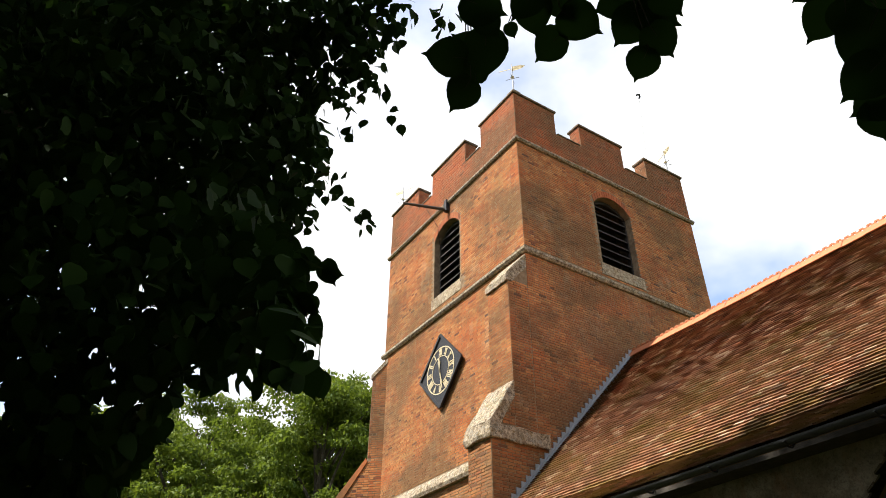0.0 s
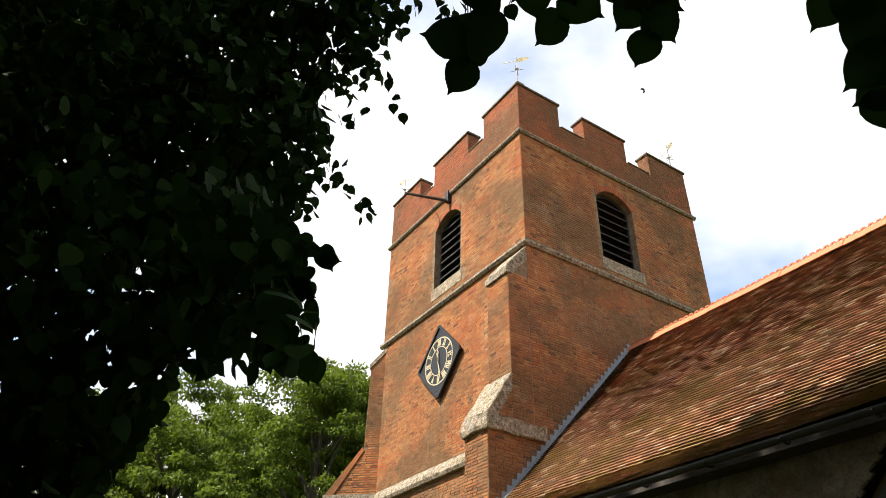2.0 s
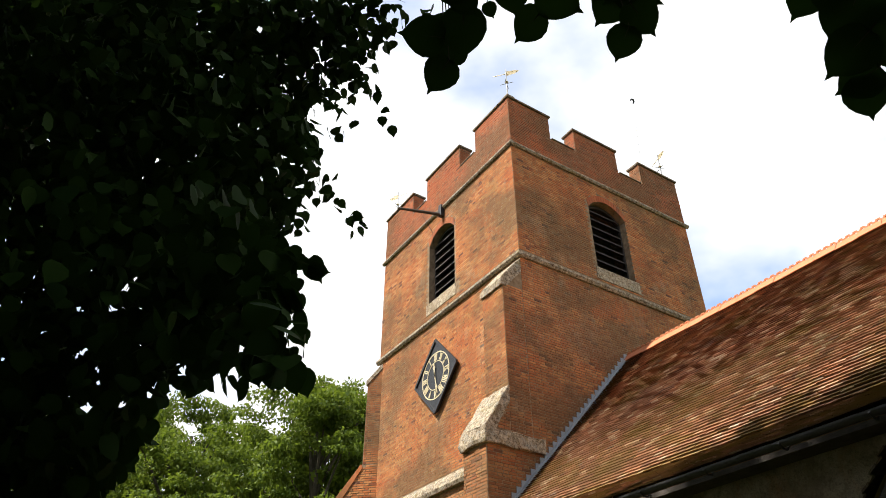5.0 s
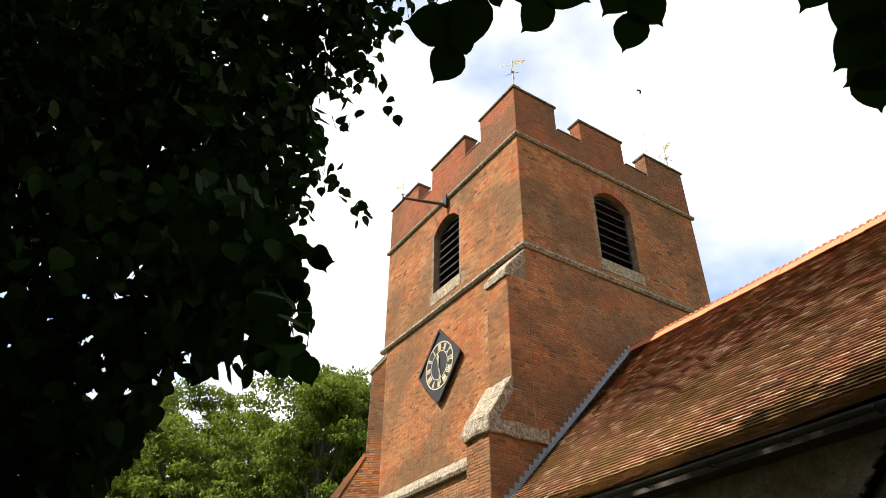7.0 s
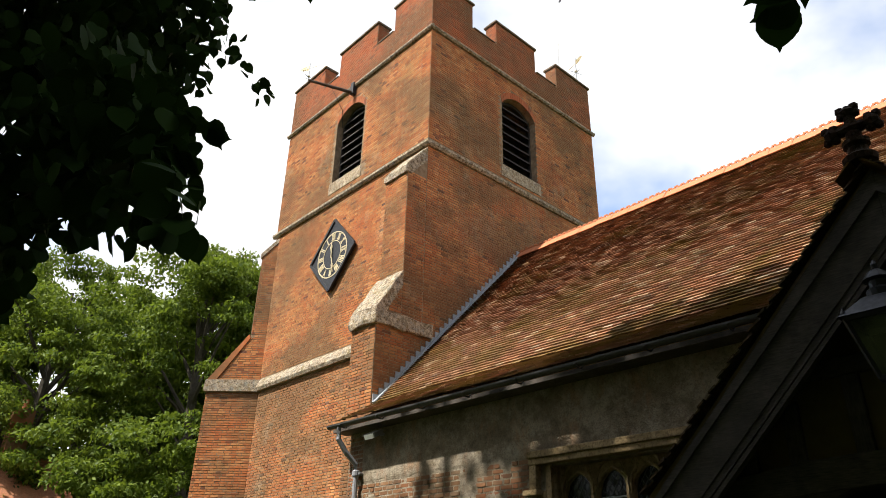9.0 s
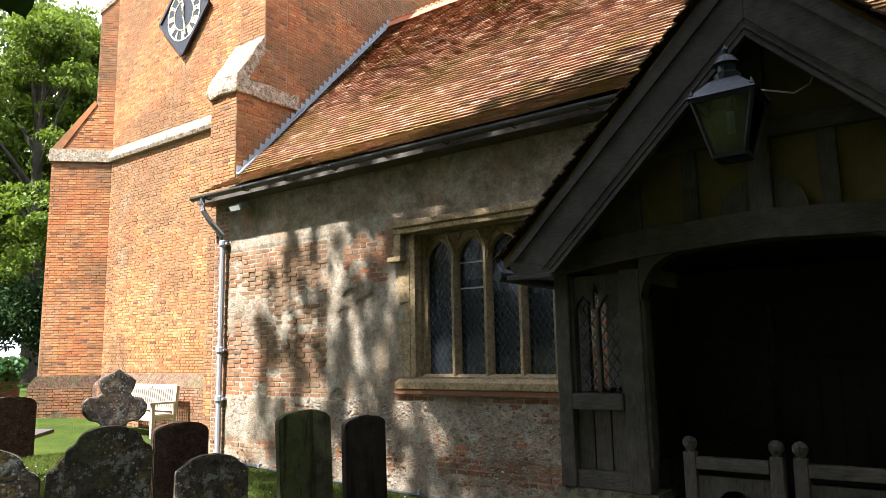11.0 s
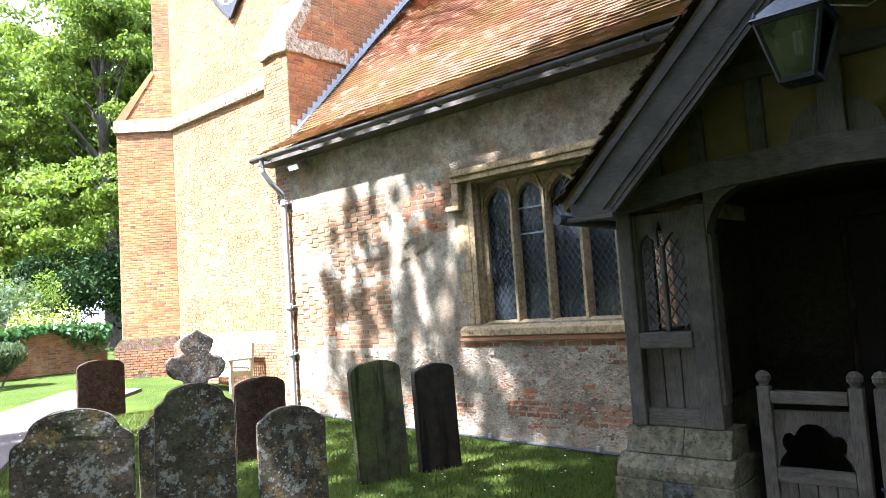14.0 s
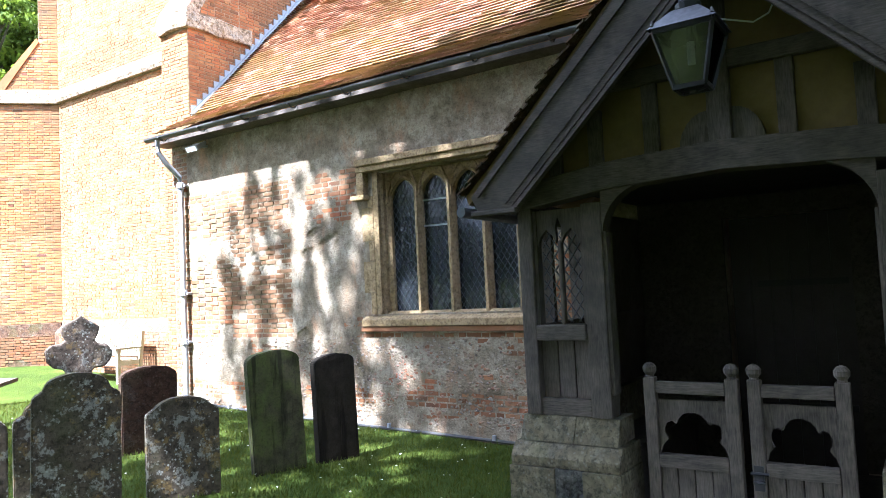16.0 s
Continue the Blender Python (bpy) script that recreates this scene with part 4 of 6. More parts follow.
# bargeboards: straight rakes that kick out at the foot, with run mouldings along their length
BC = PC - 0.06
for s in (1, -1):
    top = [(BC, RIDGE_Z - 0.03), (BC + s * 1.5, 2.76), (BC + s * 1.84, 2.42)]
    low = [(BC + s * 1.43, 2.31), (BC + s * 1.1, 2.63), (BC, 3.71)]
    board = part("bargeboard", prism(top + [(BC + s * 1.78, 2.31)] + low, "x", 4.675, 4.712, 0.006), M_OAK_X, porch, "silvered moulded bargeboard")
    for d, h, x0 in ((0.0, 0.035, 4.648), (0.06, 0.02, 4.662), (0.13, 0.016, 4.666), (0.42, 0.07, 4.655)):
        k = min(d / 0.45, 1.0)
        foot = (BC + s * (1.43 + 0.36 * k), 2.31 + 0.11 * k)
        knee = (BC + s * (1.1 + 0.36 * k), 2.63 + d - 0.36 * k * 0.98 + 0.02 * k)
        edge = [(BC, 3.71 + d), knee, foot, (foot[0], foot[1] + h), (knee[0], knee[1] + h), (BC, 3.71 + d + h)]
        part("moulding", prism(edge, "x", x0, 4.677), M_OAK_X, board)
    part("moulding", box(4.63, 4.72, min(BC + s * 1.44, BC + s * 1.82), max(BC + s * 1.44, BC + s * 1.82), 2.27, 2.308, 0.008), M_OAK_X, board)
    # soffit and roof slab
    roofp = [(BC, RIDGE_Z + 0.02), (BC + s * 1.5, 2.82), (BC + s * 1.9, 2.44), (BC + s * 1.88, 2.37), (BC + s * 1.5, 2.70), (BC, 4.18)]
    part("roof", prism(roofp, "x", 4.712, NX - 0.004), M_TILE, porch, "plain clay tile porch roof")
    part("gutter", tube([(4.62, BC + s * 1.9, 2.31), (7.3, BC + s * 1.9, 2.29)], 0.04, 10), M_LEADCAME, porch, "short grey gutter")
part("purlin", box(4.72, NX - 0.01, PC - 0.06, PC + 0.06, 4.02, 4.16), M_OAK, porch)
# tiles of the verge and the two slopes
vt, vf = [], []
for s in (1, -1):
    for i in range(44):
        f = i / 44
        for j in range(17):
            x = 4.632 + j * 0.17 + (0.03 if i % 2 else 0) + 0.012 * math.sin(i * 7.3)
            y0, z0 = BC + s * (1.93 - 1.93 * f), 2.42 + 1.94 * f + (0.05 * f * (1 - f))
            if f < 0.22:
                z0 = 2.44 + (f / 0.22) * 0.41
            y1, z1 = y0 - s * 0.055, z0 + 0.053
            b, w0 = len(vt), 0.006 * math.sin(i * 3.7 + j)
            vt += [(x, y0, z0 + 0.019 + w0), (x + 0.162, y0, z0 + 0.019 + w0), (x + 0.162, y1, z1 + 0.012), (x, y1, z1 + 0.012), (x, y0, z0 + 0.009), (x + 0.162, y0, z0 + 0.009), (x, y1, z1 - 0.01), (x + 0.162, y1, z1 - 0.01)]
            vf += [(b, b + 1, b + 2, b + 3), (b + 4, b + 5, b + 1, b), (b, b + 3, b + 6, b + 4), (b + 1, b + 5, b + 7, b + 2)]
mesh_from("roof_tiles", vt, vf, M_PORCHTILE, porch, "stuff")
part("ridge", prism([(PC - 0.14, RIDGE_Z - 0.06), (PC, RIDGE_Z + 0.09), (PC + 0.14, RIDGE_Z - 0.06), (PC, RIDGE_Z + 0.06)], "x", 4.6, NX - 0.3), M_TILE, porch)

# side walls with leaded openings, nave doorway at the back
for y0, y1, s in both(2.5, 2.62):
    part("side_wall", box(PX + 0.302, NX - 0.004, y0 - 0.06, y1 + 0.06, -0.4, 0.73), M_PLINTH, porch)
    part("wall_plate", box(PX + 0.172, NX - 0.004, y0, y1, 2.2, 2.36), M_OAK_X, porch)
    part("side_rail", box(PX + 0.172, NX - 0.004, y0, y1, 0.732, 1.42), M_OAK_X, porch)
    # boards added across most of the side opening to keep light out
    part("side_blocker", box(5.95, NX - 0.004, y0, y1, 1.422, 2.198), M_OAK, porch)
    for x in (5.3, 5.9):
        part("side_post", box(x, x + 0.05, y0 + 0.002, y1 - 0.002, 1.42, 2.2), M_OAK, porch)
# panels added over the nave wall, coloured near-black in place of shade
part("shade_panel", box(NX - 0.03, NX - 0.004, 1.648, 2.499, -0.1, 2.6), M_INNER, porch, "near-black panel giving the porch its inner shade")
part("shade_panel", box(NX - 0.03, NX - 0.004, mirror(2.499), 0.552, -0.1, 2.6), M_INNER, porch)
part("shade_panel", box(NX - 0.03, NX - 0.004, mirror(2.499), 2.499, 2.602, 3.4), M_INNER, porch)
part("shade_panel", box(NX - 0.03, NX - 0.004, 0.554, 1.646, 2.29, 2.6), M_INNER, porch)
# near-black board added under the roof, with porch shade in its colour
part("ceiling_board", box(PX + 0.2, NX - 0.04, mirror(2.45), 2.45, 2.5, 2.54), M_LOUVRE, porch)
part("floor", box(PX - 0.1, NX - 0.004, mirror(2.4), 2.4, -0.35, -0.12), M_INNER, porch, "stone flag floor coloured for the porch shade")
part("step", box(PX - 0.25, PX - 0.1, mirror(1.85), 1.85, -0.35, -0.16), M_PLINTH, porch)
part("seat", box(PX + 0.4, NX - 0.01, 2.02, 2.42, -0.12, 0.38), M_OAK_X, porch)
part("seat", box(PX + 0.4, NX - 0.01, mirror(2.42), mirror(2.02), -0.12, 0.38), M_OAK_X, porch)
door = thing("door_1", (NX, PC, -0.12), "oak church door within the porch, near-black for its shade", "door", kind="structure")
# planks and hinges are near-black: the porch's shade is in their colour
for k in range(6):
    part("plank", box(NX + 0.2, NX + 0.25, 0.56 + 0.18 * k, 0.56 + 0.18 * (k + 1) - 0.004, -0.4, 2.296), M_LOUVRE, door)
# board added behind the planks so no light leaks through their gaps
part("gap_blocker", box(NX + 0.252, NX + 0.275, 0.56, 1.64, -0.4, 2.296), M_LOUVRE, door)
part("strap_hinge", box(NX + 0.19, NX + 0.2, 0.6, 1.4, 0.4, 0.46), M_DARK, door)
part("strap_hinge", box(NX + 0.19, NX + 0.2, 0.6, 1.4, 1.6, 1.66), M_DARK, door)

# ---- gable cross finial ----
def foliate_cross(x, y, z):
    c = thing("finial_cross", (x, y, z), "dark weathered foliated cross finial on the porch gable", "finial")
    bm = lathe([(0.10, 0), (0.11, 0.04), (0.07, 0.07), (0.06, 0.12), (0.085, 0.14), (0.085, 0.17), (0.05, 0.19), (0.05, 0.24)], (x, y, z), 12)
    part("stem", bm, M_GRAVE_RED, c)
    for d in ((0, 1, 0), (0, -1, 0), (0, 0, 1)):
        d = Vector(d)
        a = Vector((x, y, z + 0.28))
        bm = tube([a, a + d * 0.09, a + d * 0.13, a + d * 0.17], [0.045, 0.035, 0.06, 0.03], 8)
        side = Vector((0, d.z, d.y))
        for k in (-1, 1):
            for f in (0.11, 0.16):
                own = bmesh.new()
                bmesh.ops.create_icosphere(own, subdivisions=1, radius=0.035)
                bmesh.ops.translate(own, verts=own.verts, vec=a + d * f + side * k * 0.045)
                join(bm, own)
        part("leafy_arm", bm, M_GRAVE_RED, c)


foliate_cross(4.68, PC - 0.02, RIDGE_Z + 0.04)

# ---- lantern on a scroll bracket ----
lan = thing("porch_lantern", (4.55, 1.14, 2.9), "black glazed lantern with a white bulb on the gable", "lantern")
LX, LY, LZ = 4.55, 1.12, 2.905
lo, hi = 0.092, 0.178


def square(r, z):
    return [Vector((LX + r * a, LY + r * b, z)) for a, b in ((-1, -1), (1, -1), (1, 1), (-1, 1))]


def hoop(r0, z0, r1, z1, bm=None):
    own = bmesh.new()
    a, b = [own.verts.new(p) for p in square(r0, z0)], [own.verts.new(p) for p in square(r1, z1)]
    for i in range(4):
        j = (i + 1) % 4
        own.faces.new((a[i], a[j], b[j], b[i]))
    return join(bm, own)


A, B = square(lo, LZ), square(hi, LZ + 0.35)
for i in range(4):
    part("corner_bar", beam(A[i], B[i], 0.022, 0.022), M_BLACK, lan)
    part("bottom_rail", beam(A[i], A[(i + 1) % 4], 0.022, 0.03), M_BLACK, lan)
    part("top_rail", beam(B[i], B[(i + 1) % 4], 0.026, 0.035), M_BLACK, lan)
    j = (i + 1) % 4
    g = bmesh.new()
    g.faces.new([g.verts.new(p) for p in (A[i], A[j], B[j], B[i])])
    bmesh.ops.solidify(g, geom=g.faces[:], thickness=0.003)
    part("glass_pane", g, M_CLEAR, lan, "clear lantern glass").visible_shadow = False
    part("corner_ball", lathe([(0.004, 0), (0.016, 0.012), (0.004, 0.05)], tuple(B[i] + Vector((0, 0, 0.02))), 8), M_BLACK, lan)
cap = hoop(hi + 0.03, LZ + 0.36, 0.09, LZ + 0.48)
hoop(0.09, LZ + 0.48, 0.075, LZ + 0.49, cap)
part("cap", cap, M_BLACK, lan, "black hipped metal cap")
part("chimney", lathe([(0.075, 0), (0.08, 0.05), (0.055, 0.07), (0.055, 0.11), (0.085, 0.12), (0.05, 0.17), (0.015, 0.19), (0.02, 0.22), (0.004, 0.25)], (LX, LY, LZ + 0.48), 14), M_BLACK, lan)
part("base_ring", lathe([(0.02, -0.035), (0.025, -0.02), (0.07, -0.01), (0.09, 0.0)], (LX, LY, LZ), 10), M_BLACK, lan)
part("bulb", tube([(LX, LY, LZ + 0.29), (LX, LY, LZ + 0.15)], 0.024, 10), M_BULB, lan, "white fluorescent bulb")
part("bulb_holder", tube([(LX, LY, LZ + 0.40), (LX, LY, LZ + 0.29)], 0.018, 8), M_BLACK, lan)
arm = [(PX - 0.01, PC, 3.18), (4.9, PC + 0.01, 3.12), (4.78, 1.1, 3.14), (4.7, 1.12, 3.24), (4.68, 1.13, 3.36)]
part("bracket", tube(arm, 0.014, 6), M_BLACK, lan, "wrought iron scroll bracket")
part("bracket", tube([(4.68, 1.13, 3.36), (4.60, 1.14, 3.38), (LX, LY, LZ + 0.37)], 0.012, 6), M_BLACK, lan)
part("cable", tube([(4.7, 1.0, 3.36), (4.85, 0.8, 3.33), (4.95, 0.72, 3.4), (4.98, 0.7, 3.46)], 0.006, 5), M_WHITE, lan, "loose pale cable")

# ---- the two gate leaves ----
def gate_leaf(y_hinge, y_latch, latch):
    g = thing("porch_gate", (PX + 0.06, (y_hinge + y_latch) / 2, -0.1), "low silvered oak gate leaf with pierced tracery", "gate", "porch gates")
    x0, x1 = PX + 0.03, PX + 0.10
    lo, hi = min(y_hinge, y_latch), max(y_hinge, y_latch)
    for y in (lo, hi):
        p = part("gate_post", box(x0, x1, y - 0.042, y + 0.042, -0.08, 1.04, 0.008), M_OAK, g)
        part("carved_knob", lathe([(0.03, 0), (0.028, 0.02), (0.046, 0.045), (0.048, 0.075), (0.03, 0.10), (0.005, 0.11)], ((x0 + x1) / 2, y, 1.035), 14), M_OAK, p)
    a, b = lo + 0.044, hi - 0.044
    part("rail", box(x0 - 0.005, x1, a, b, 0.93, 1.01, 0.008), M_OAK_X, g)
    part("rail", box(x0 - 0.005, x1, a, b, 0.42, 0.51, 0.008), M_OAK_X, g)
    part("rail", box(x0, x1, a, b, -0.06, 0.04, 0.008), M_OAK_X, g)
    # pierced board: a lobed opening under the top rail
    m, w = (a + b) / 2, (b - a) / 2
    lobes = [(w * 0.97, 0.52), (w * 0.9, 0.58), (w * 0.74, 0.63), (w * 0.82, 0.67), (w * 0.84, 0.72), (w * 0.76, 0.77), (w * 0.6, 0.785), (w * 0.48, 0.76), (w * 0.42, 0.80), (w * 0.28, 0.845), (w * 0.12, 0.86), (0.0, 0.862)]
    for s in (1, -1):
        part("tracery_board", prism([(m + s * w, 0.512)] + [(m + s * u, 0.52 + (z - 0.52) * 0.82) for u, z in lobes] + [(m, 0.885), (m + s * w, 0.885)], "x", x0 + 0.035, x1 - 0.015), M_OAK, g)
    for k in range(4):
        q = (b - a) / 4
        part("board", box(x0 + 0.02, x1 - 0.025, a + q * k + 0.003, a + q * (k + 1) - 0.003, 0.04, 0.42, 0.004), M_OAK, g)
    if latch:
        part("latch", lathe([(0.03, 0), (0.04, 0.01), (0.03, 0.02)], (x0 - 0.012, y_latch, 0.38), 8), M_BLACK, g, "black iron latch")
        part("latch_bar", tube([(x0 - 0.014, y_latch + 0.05, 0.44), (x0 - 0.014, y_latch - 0.06, 0.44)], 0.012, 6), M_BLACK, g)
        part("latch_plate", box(x0 - 0.012, x0 - 0.002, y_latch - 0.03, y_latch + 0.03, 0.33, 0.49), M_BLACK, g)


gate_leaf(1.68, 1.13, False)
gate_leaf(0.48, 0.99, True)
# ---- tower clock ----
clock = thing("tower_clock", (TX0, 14.1, 9.68), "black diamond tower clock with gilt Roman numerals", "clock")
CY, CZ, CR = 14.1, 9.68, 0.97


def diamond(r, x0, x1, bevel=0.0):
    return prism([(CY - r, CZ), (CY, CZ - r * 1.04), (CY + r, CZ), (CY, CZ + r * 1.04)], "x", x0, x1, bevel)


part("board", diamond(0.95, TX0 - 0.09, TX0 - 0.012, 0.01), M_BLACK, clock)
cor = [Vector((TX0 - 0.10, CY + a * CR, CZ + b * CR * 1.04)) for a, b in ((-1, 0), (0, -1), (1, 0), (0, 1))]
for k in range(4):
    part("frame", beam(cor[k], cor[(k + 1) % 4], 0.07, 0.05, up=(1, 0, 0)), M_BLACK, clock)


def ring(r0, r1, x0, x1):
    bm = bmesh.new()
    n = 48
    vs = [[bm.verts.new((x, CY + r * math.cos(2 * math.pi * k / n), CZ + r * math.sin(2 * math.pi * k / n))) for k in range(n)] for x, r in ((x0, r0), (x0, r1), (x1, r1), (x1, r0))]
    for a in range(4):
        b = (a + 1) % 4
        for k in range(n):
            bm.faces.new((vs[a][k], vs[a][(k + 1) % n], vs[b][(k + 1) % n], vs[b][k]))
    return bm


part("dial_ring", ring(0.615, 0.645, TX0 - 0.10, TX0 - 0.088), M_GOLD, clock, "gilt outer ring")
part("dial_ring", ring(0.375, 0.395, TX0 - 0.10, TX0 - 0.088), M_GOLD, clock, "gilt inner ring")
NUMERALS = ["XII", "I", "II", "III", "IIII", "V", "VI", "VII", "VIII", "IX", "X", "XI"]
for k, word in enumerate(NUMERALS):
    a = radians(90 + 30 * k)  # seen from the south the hours run the other way along +y
    # strokes of each numeral, laid out across the ring
    strokes, u = [], 0.0
    for ch in word:
        if ch == "I":
            strokes.append((u, u))
            u += 0.045
        elif ch == "V":
            strokes += [(u, u + 0.03), (u + 0.06, u + 0.03)]
            u += 0.085
        else:
            strokes += [(u, u + 0.06), (u + 0.06, u)]
            u += 0.085
    u -= 0.045 if word[-1] == "I" else 0.025
    bm = bmesh.new()
    rad = Vector((0, -math.cos(a), math.sin(a)))
    tan = Vector((0, -math.sin(a), -math.cos(a)))
    for top, foot in strokes:
        p = Vector((TX0 - 0.096, CY, CZ)) + rad * 0.595 + tan * (top - u / 2)
        q = Vector((TX0 - 0.096, CY, CZ)) + rad * 0.415 + tan * (foot - u / 2)
        beam(p, q, 0.028, 0.012, bm=bm, up=(1, 0, 0))
    part("numeral", bm, M_GOLD, clock)
for name, ang, length, w in (("hour_hand", 97, 0.33, 0.05), ("minute_hand", 283, 0.55, 0.035)):
    a = radians(ang)
    d = Vector((0, -math.cos(a), math.sin(a)))
    c = Vector((TX0 - 0.12, CY, CZ))
    bm = bmesh.new()
    beam(c - d * 0.1, c + d * length * 0.62, w, 0.014, bm=bm, up=(1, 0, 0))
    beam(c + d * length * 0.55, c + d * length * 0.75, w * 2.0, 0.014, bm=bm, up=(1, 0, 0))
    beam(c + d * length * 0.7, c + d * length, w * 0.7, 0.014, bm=bm, up=(1, 0, 0))
    part(name, bm, M_GOLD, clock)

# ---- weathervanes, pole, aerial ----
def vane(x, y, z, turn, h=1.25):
    v = thing("weathervane", (x, y, z), "small iron weathervane with a gilt flag", "weathervane", "tower weathervanes")
    part("rod", tube([(x, y, z), (x, y, z + h)], [0.022, 0.012], 6), M_IRONGREY, v)
    part("collar", lathe([(0.02, 0), (0.06, 0.03), (0.02, 0.07)], (x, y, z + h * 0.52), 8), M_GOLD, v)
    d, n = Vector((math.cos(turn), math.sin(turn), 0)), Vector((-math.sin(turn), math.cos(turn), 0))
    c = Vector((x, y, z + h * 0.5))
    for e in (d, n):
        part("arm", tube([c - e * 0.2, c + e * 0.2], 0.008, 5), M_IRONGREY, v)
    t = Vector((x, y, z + h * 0.84))
    bm = bmesh.new()
    f = bm.faces.new([bm.verts.new(p) for p in (t + Vector((0, 0, 0.1)), t + d * 0.28 + Vector((0, 0, 0.07)), t + d * 0.4, t + d * 0.28 - Vector((0, 0, 0.08)), t - Vector((0, 0, 0.1)))])
    bmesh.ops.solidify(bm, geom=[f], thickness=0.01)
    part("flag", bm, M_GOLD, v, "gilt flag")
    part("pointer", beam(t, t - d * 0.4, 0.012, 0.02), M_GOLD, v)


ZV = Z_MER + 0.09
part("pinnacle_base", box(TX0 + 0.02, TX0 + 0.3, TY0 + 0.02, TY0 + 0.3, ZV - 0.02, ZV + 0.12, 0.02), M_STRING, tower)
vane(TX0 + 0.16, TY0 + 0.16, ZV + 0.11, -0.9)
vane(TX1 - 0.25, TY0 + 0.2, ZV - 0.02, -1.9)
vane(TX0 + 0.25, TY1 - 0.2, ZV - 0.02, 2.0)
vane(TX1 - 0.2, TY1 - 0.2, ZV - 0.02, 0.4)

pole = thing("flag_bracket", (TX0, 13.86, 14.95), "weathered timber pole projecting from the tower wall", "pole")
part("shaft", tube([(TX0 + 0.02, 13.86, 14.80), (TX0 - 0.7, 13.95, 14.68), (TX0 - 1.45, 14.03, 14.54)], [0.05, 0.045, 0.035], 8), M_OAK, pole)
part("socket", box(TX0 - 0.14, TX0 - 0.004, 13.79, 13.93, 14.70, 15.12, 0.02), M_BLACK, pole, "dark iron socket")
part("cord", tube([(TX0 - 0.75, 13.95, 14.64), (TX0 - 0.3, 13.97, 14.1), (TX0 - 0.03, 14.3, 13.8)], 0.008, 5), M_BLACK, pole)
aerial = thing("aerial", (15.2, 11.35, 15.4), "thin whip aerial on the tower roof", "aerial")
part("rod", tube([(15.2, 11.35, 15.38), (15.24, 11.2, 18.0), (15.3, 11.02, 20.7)], [0.022, 0.014, 0.008], 5), M_WHITE, aerial)
part("tip", tube([(15.3, 11.02, 20.66), (15.34, 11.0, 20.74), (15.3, 10.98, 20.8), (15.2, 11.0, 20.78), (15.16, 11.0, 20.7)], [0.03, 0.035, 0.04, 0.035, 0.02], 6), M_BLACK, aerial, "dark hooked tip")

# ---- headstones ----
def headstone(at, width, height, thick, face, outline, material, label, lean=0.0, tilt=0.0, carve=0):
    """A slab whose front looks along face (degrees from -y, turning towards -x); outline gives half its top."""
    own = bmesh.new()
    w = width / 2
    half = outline(w, height)
    pts = [(-w, -0.3)] + [(-u, z) for u, z in half] + [(u, z) for u, z in half[::-1] if u > 1e-4] + [(w, -0.3)]
    pts = [(u, z) for u, z in pts]
    a, b = [own.verts.new((u, -thick / 2, z)) for u, z in pts], [own.verts.new((u, thick / 2, z)) for u, z in pts]
    own.faces.new(a)
    own.faces.new(b[::-1])
    for i in range(len(pts)):
        j = (i + 1) % len(pts)
        own.faces.new((a[i], b[i], b[j], a[j]))
    bmesh.ops.recalc_face_normals(own, faces=own.faces)
    bmesh.ops.bevel(own, geom=own.edges[:], offset=0.012, segments=2, affect="EDGES")
    bmesh.ops.triangulate(own, faces=[f for f in own.faces if len(f.verts) > 4])
    bmesh.ops.subdivide_edges(own, edges=[e for e in own.edges if e.calc_length() > 0.12], cuts=2, use_grid_fill=True)
    for v in own.verts:
        n = noise.noise(Vector((v.co.x * 9 + at[0] * 7, v.co.z * 9, v.co.y * 9)))
        v.co += Vector((0.006 * n, 0.006 * n, 0.008 * n))
    ob = solo("headstone", own, material, label, "gravestone", "headstones in the churchyard")
    ob.matrix_world = pose(at[0], at[1], ground_z(*at), tilt, lean, -face)
    for p in ob.data.polygons:
        p.use_smooth = False
    return ob


def round_top(w, h):
    return [(w, h - w * 0.35)] + [(w * math.cos(a), h - w * 0.35 + w * 0.35 * math.sin(a)) for a in (math.pi / 2 * k / 8 for k in range(1, 9))]


def shouldered(w, h):
    s = [(w, h - w * 0.62), (w * 0.96, h - w * 0.52), (w * 0.86, h - w * 0.46), (w * 0.78, h - w * 0.44), (w * 0.74, h - w * 0.36)]
    return s + [(w * 0.74 * math.cos(a), h - w * 0.36 + w * 0.36 * math.sin(a)) for a in (math.pi / 2 * k / 8 for k in range(1, 9))]


def scrolled(w, h):
    s = [(w, h - w * 0.55), (w, h - w * 0.45), (w * 0.92, h - w * 0.36), (w * 0.8, h - w * 0.3), (w * 0.72, h - w * 0.22), (w * 0.6, h - w * 0.12)]
    return s + [(w * 0.5 * math.cos(a), h - w * 0.1 + w * 0.1 * math.sin(a)) for a in (math.pi / 2 * k / 5 for k in range(1, 6))]


headstone((1.955, 5.16), 0.74, 1.32, 0.12, 20, shouldered, M_GRAVE, "large lichen-spotted grey headstone with rounded shoulders")
headstone((3.15, 5.78), 0.645, 1.31, 0.13, 22, shouldered, M_GRAVE, "grey headstone crusted with white and orange lichen", lean=1)
headstone((4.26, 5.93), 0.66, 0.94, 0.12, 24, scrolled, M_GRAVE, "low scrolled headstone with lichen spots")
headstone((5.33, 5.79), 0.58, 1.28, 0.12, 20, round_top, M_GRAVE_GREEN, "tall algae-green headstone with a curved top", lean=-2.5)
headstone((6.02, 5.6), 0.53, 1.18, 0.11, 13, round_top, M_GRAVE_DARK, "dark weathered headstone with a curved top", lean=-1.5)
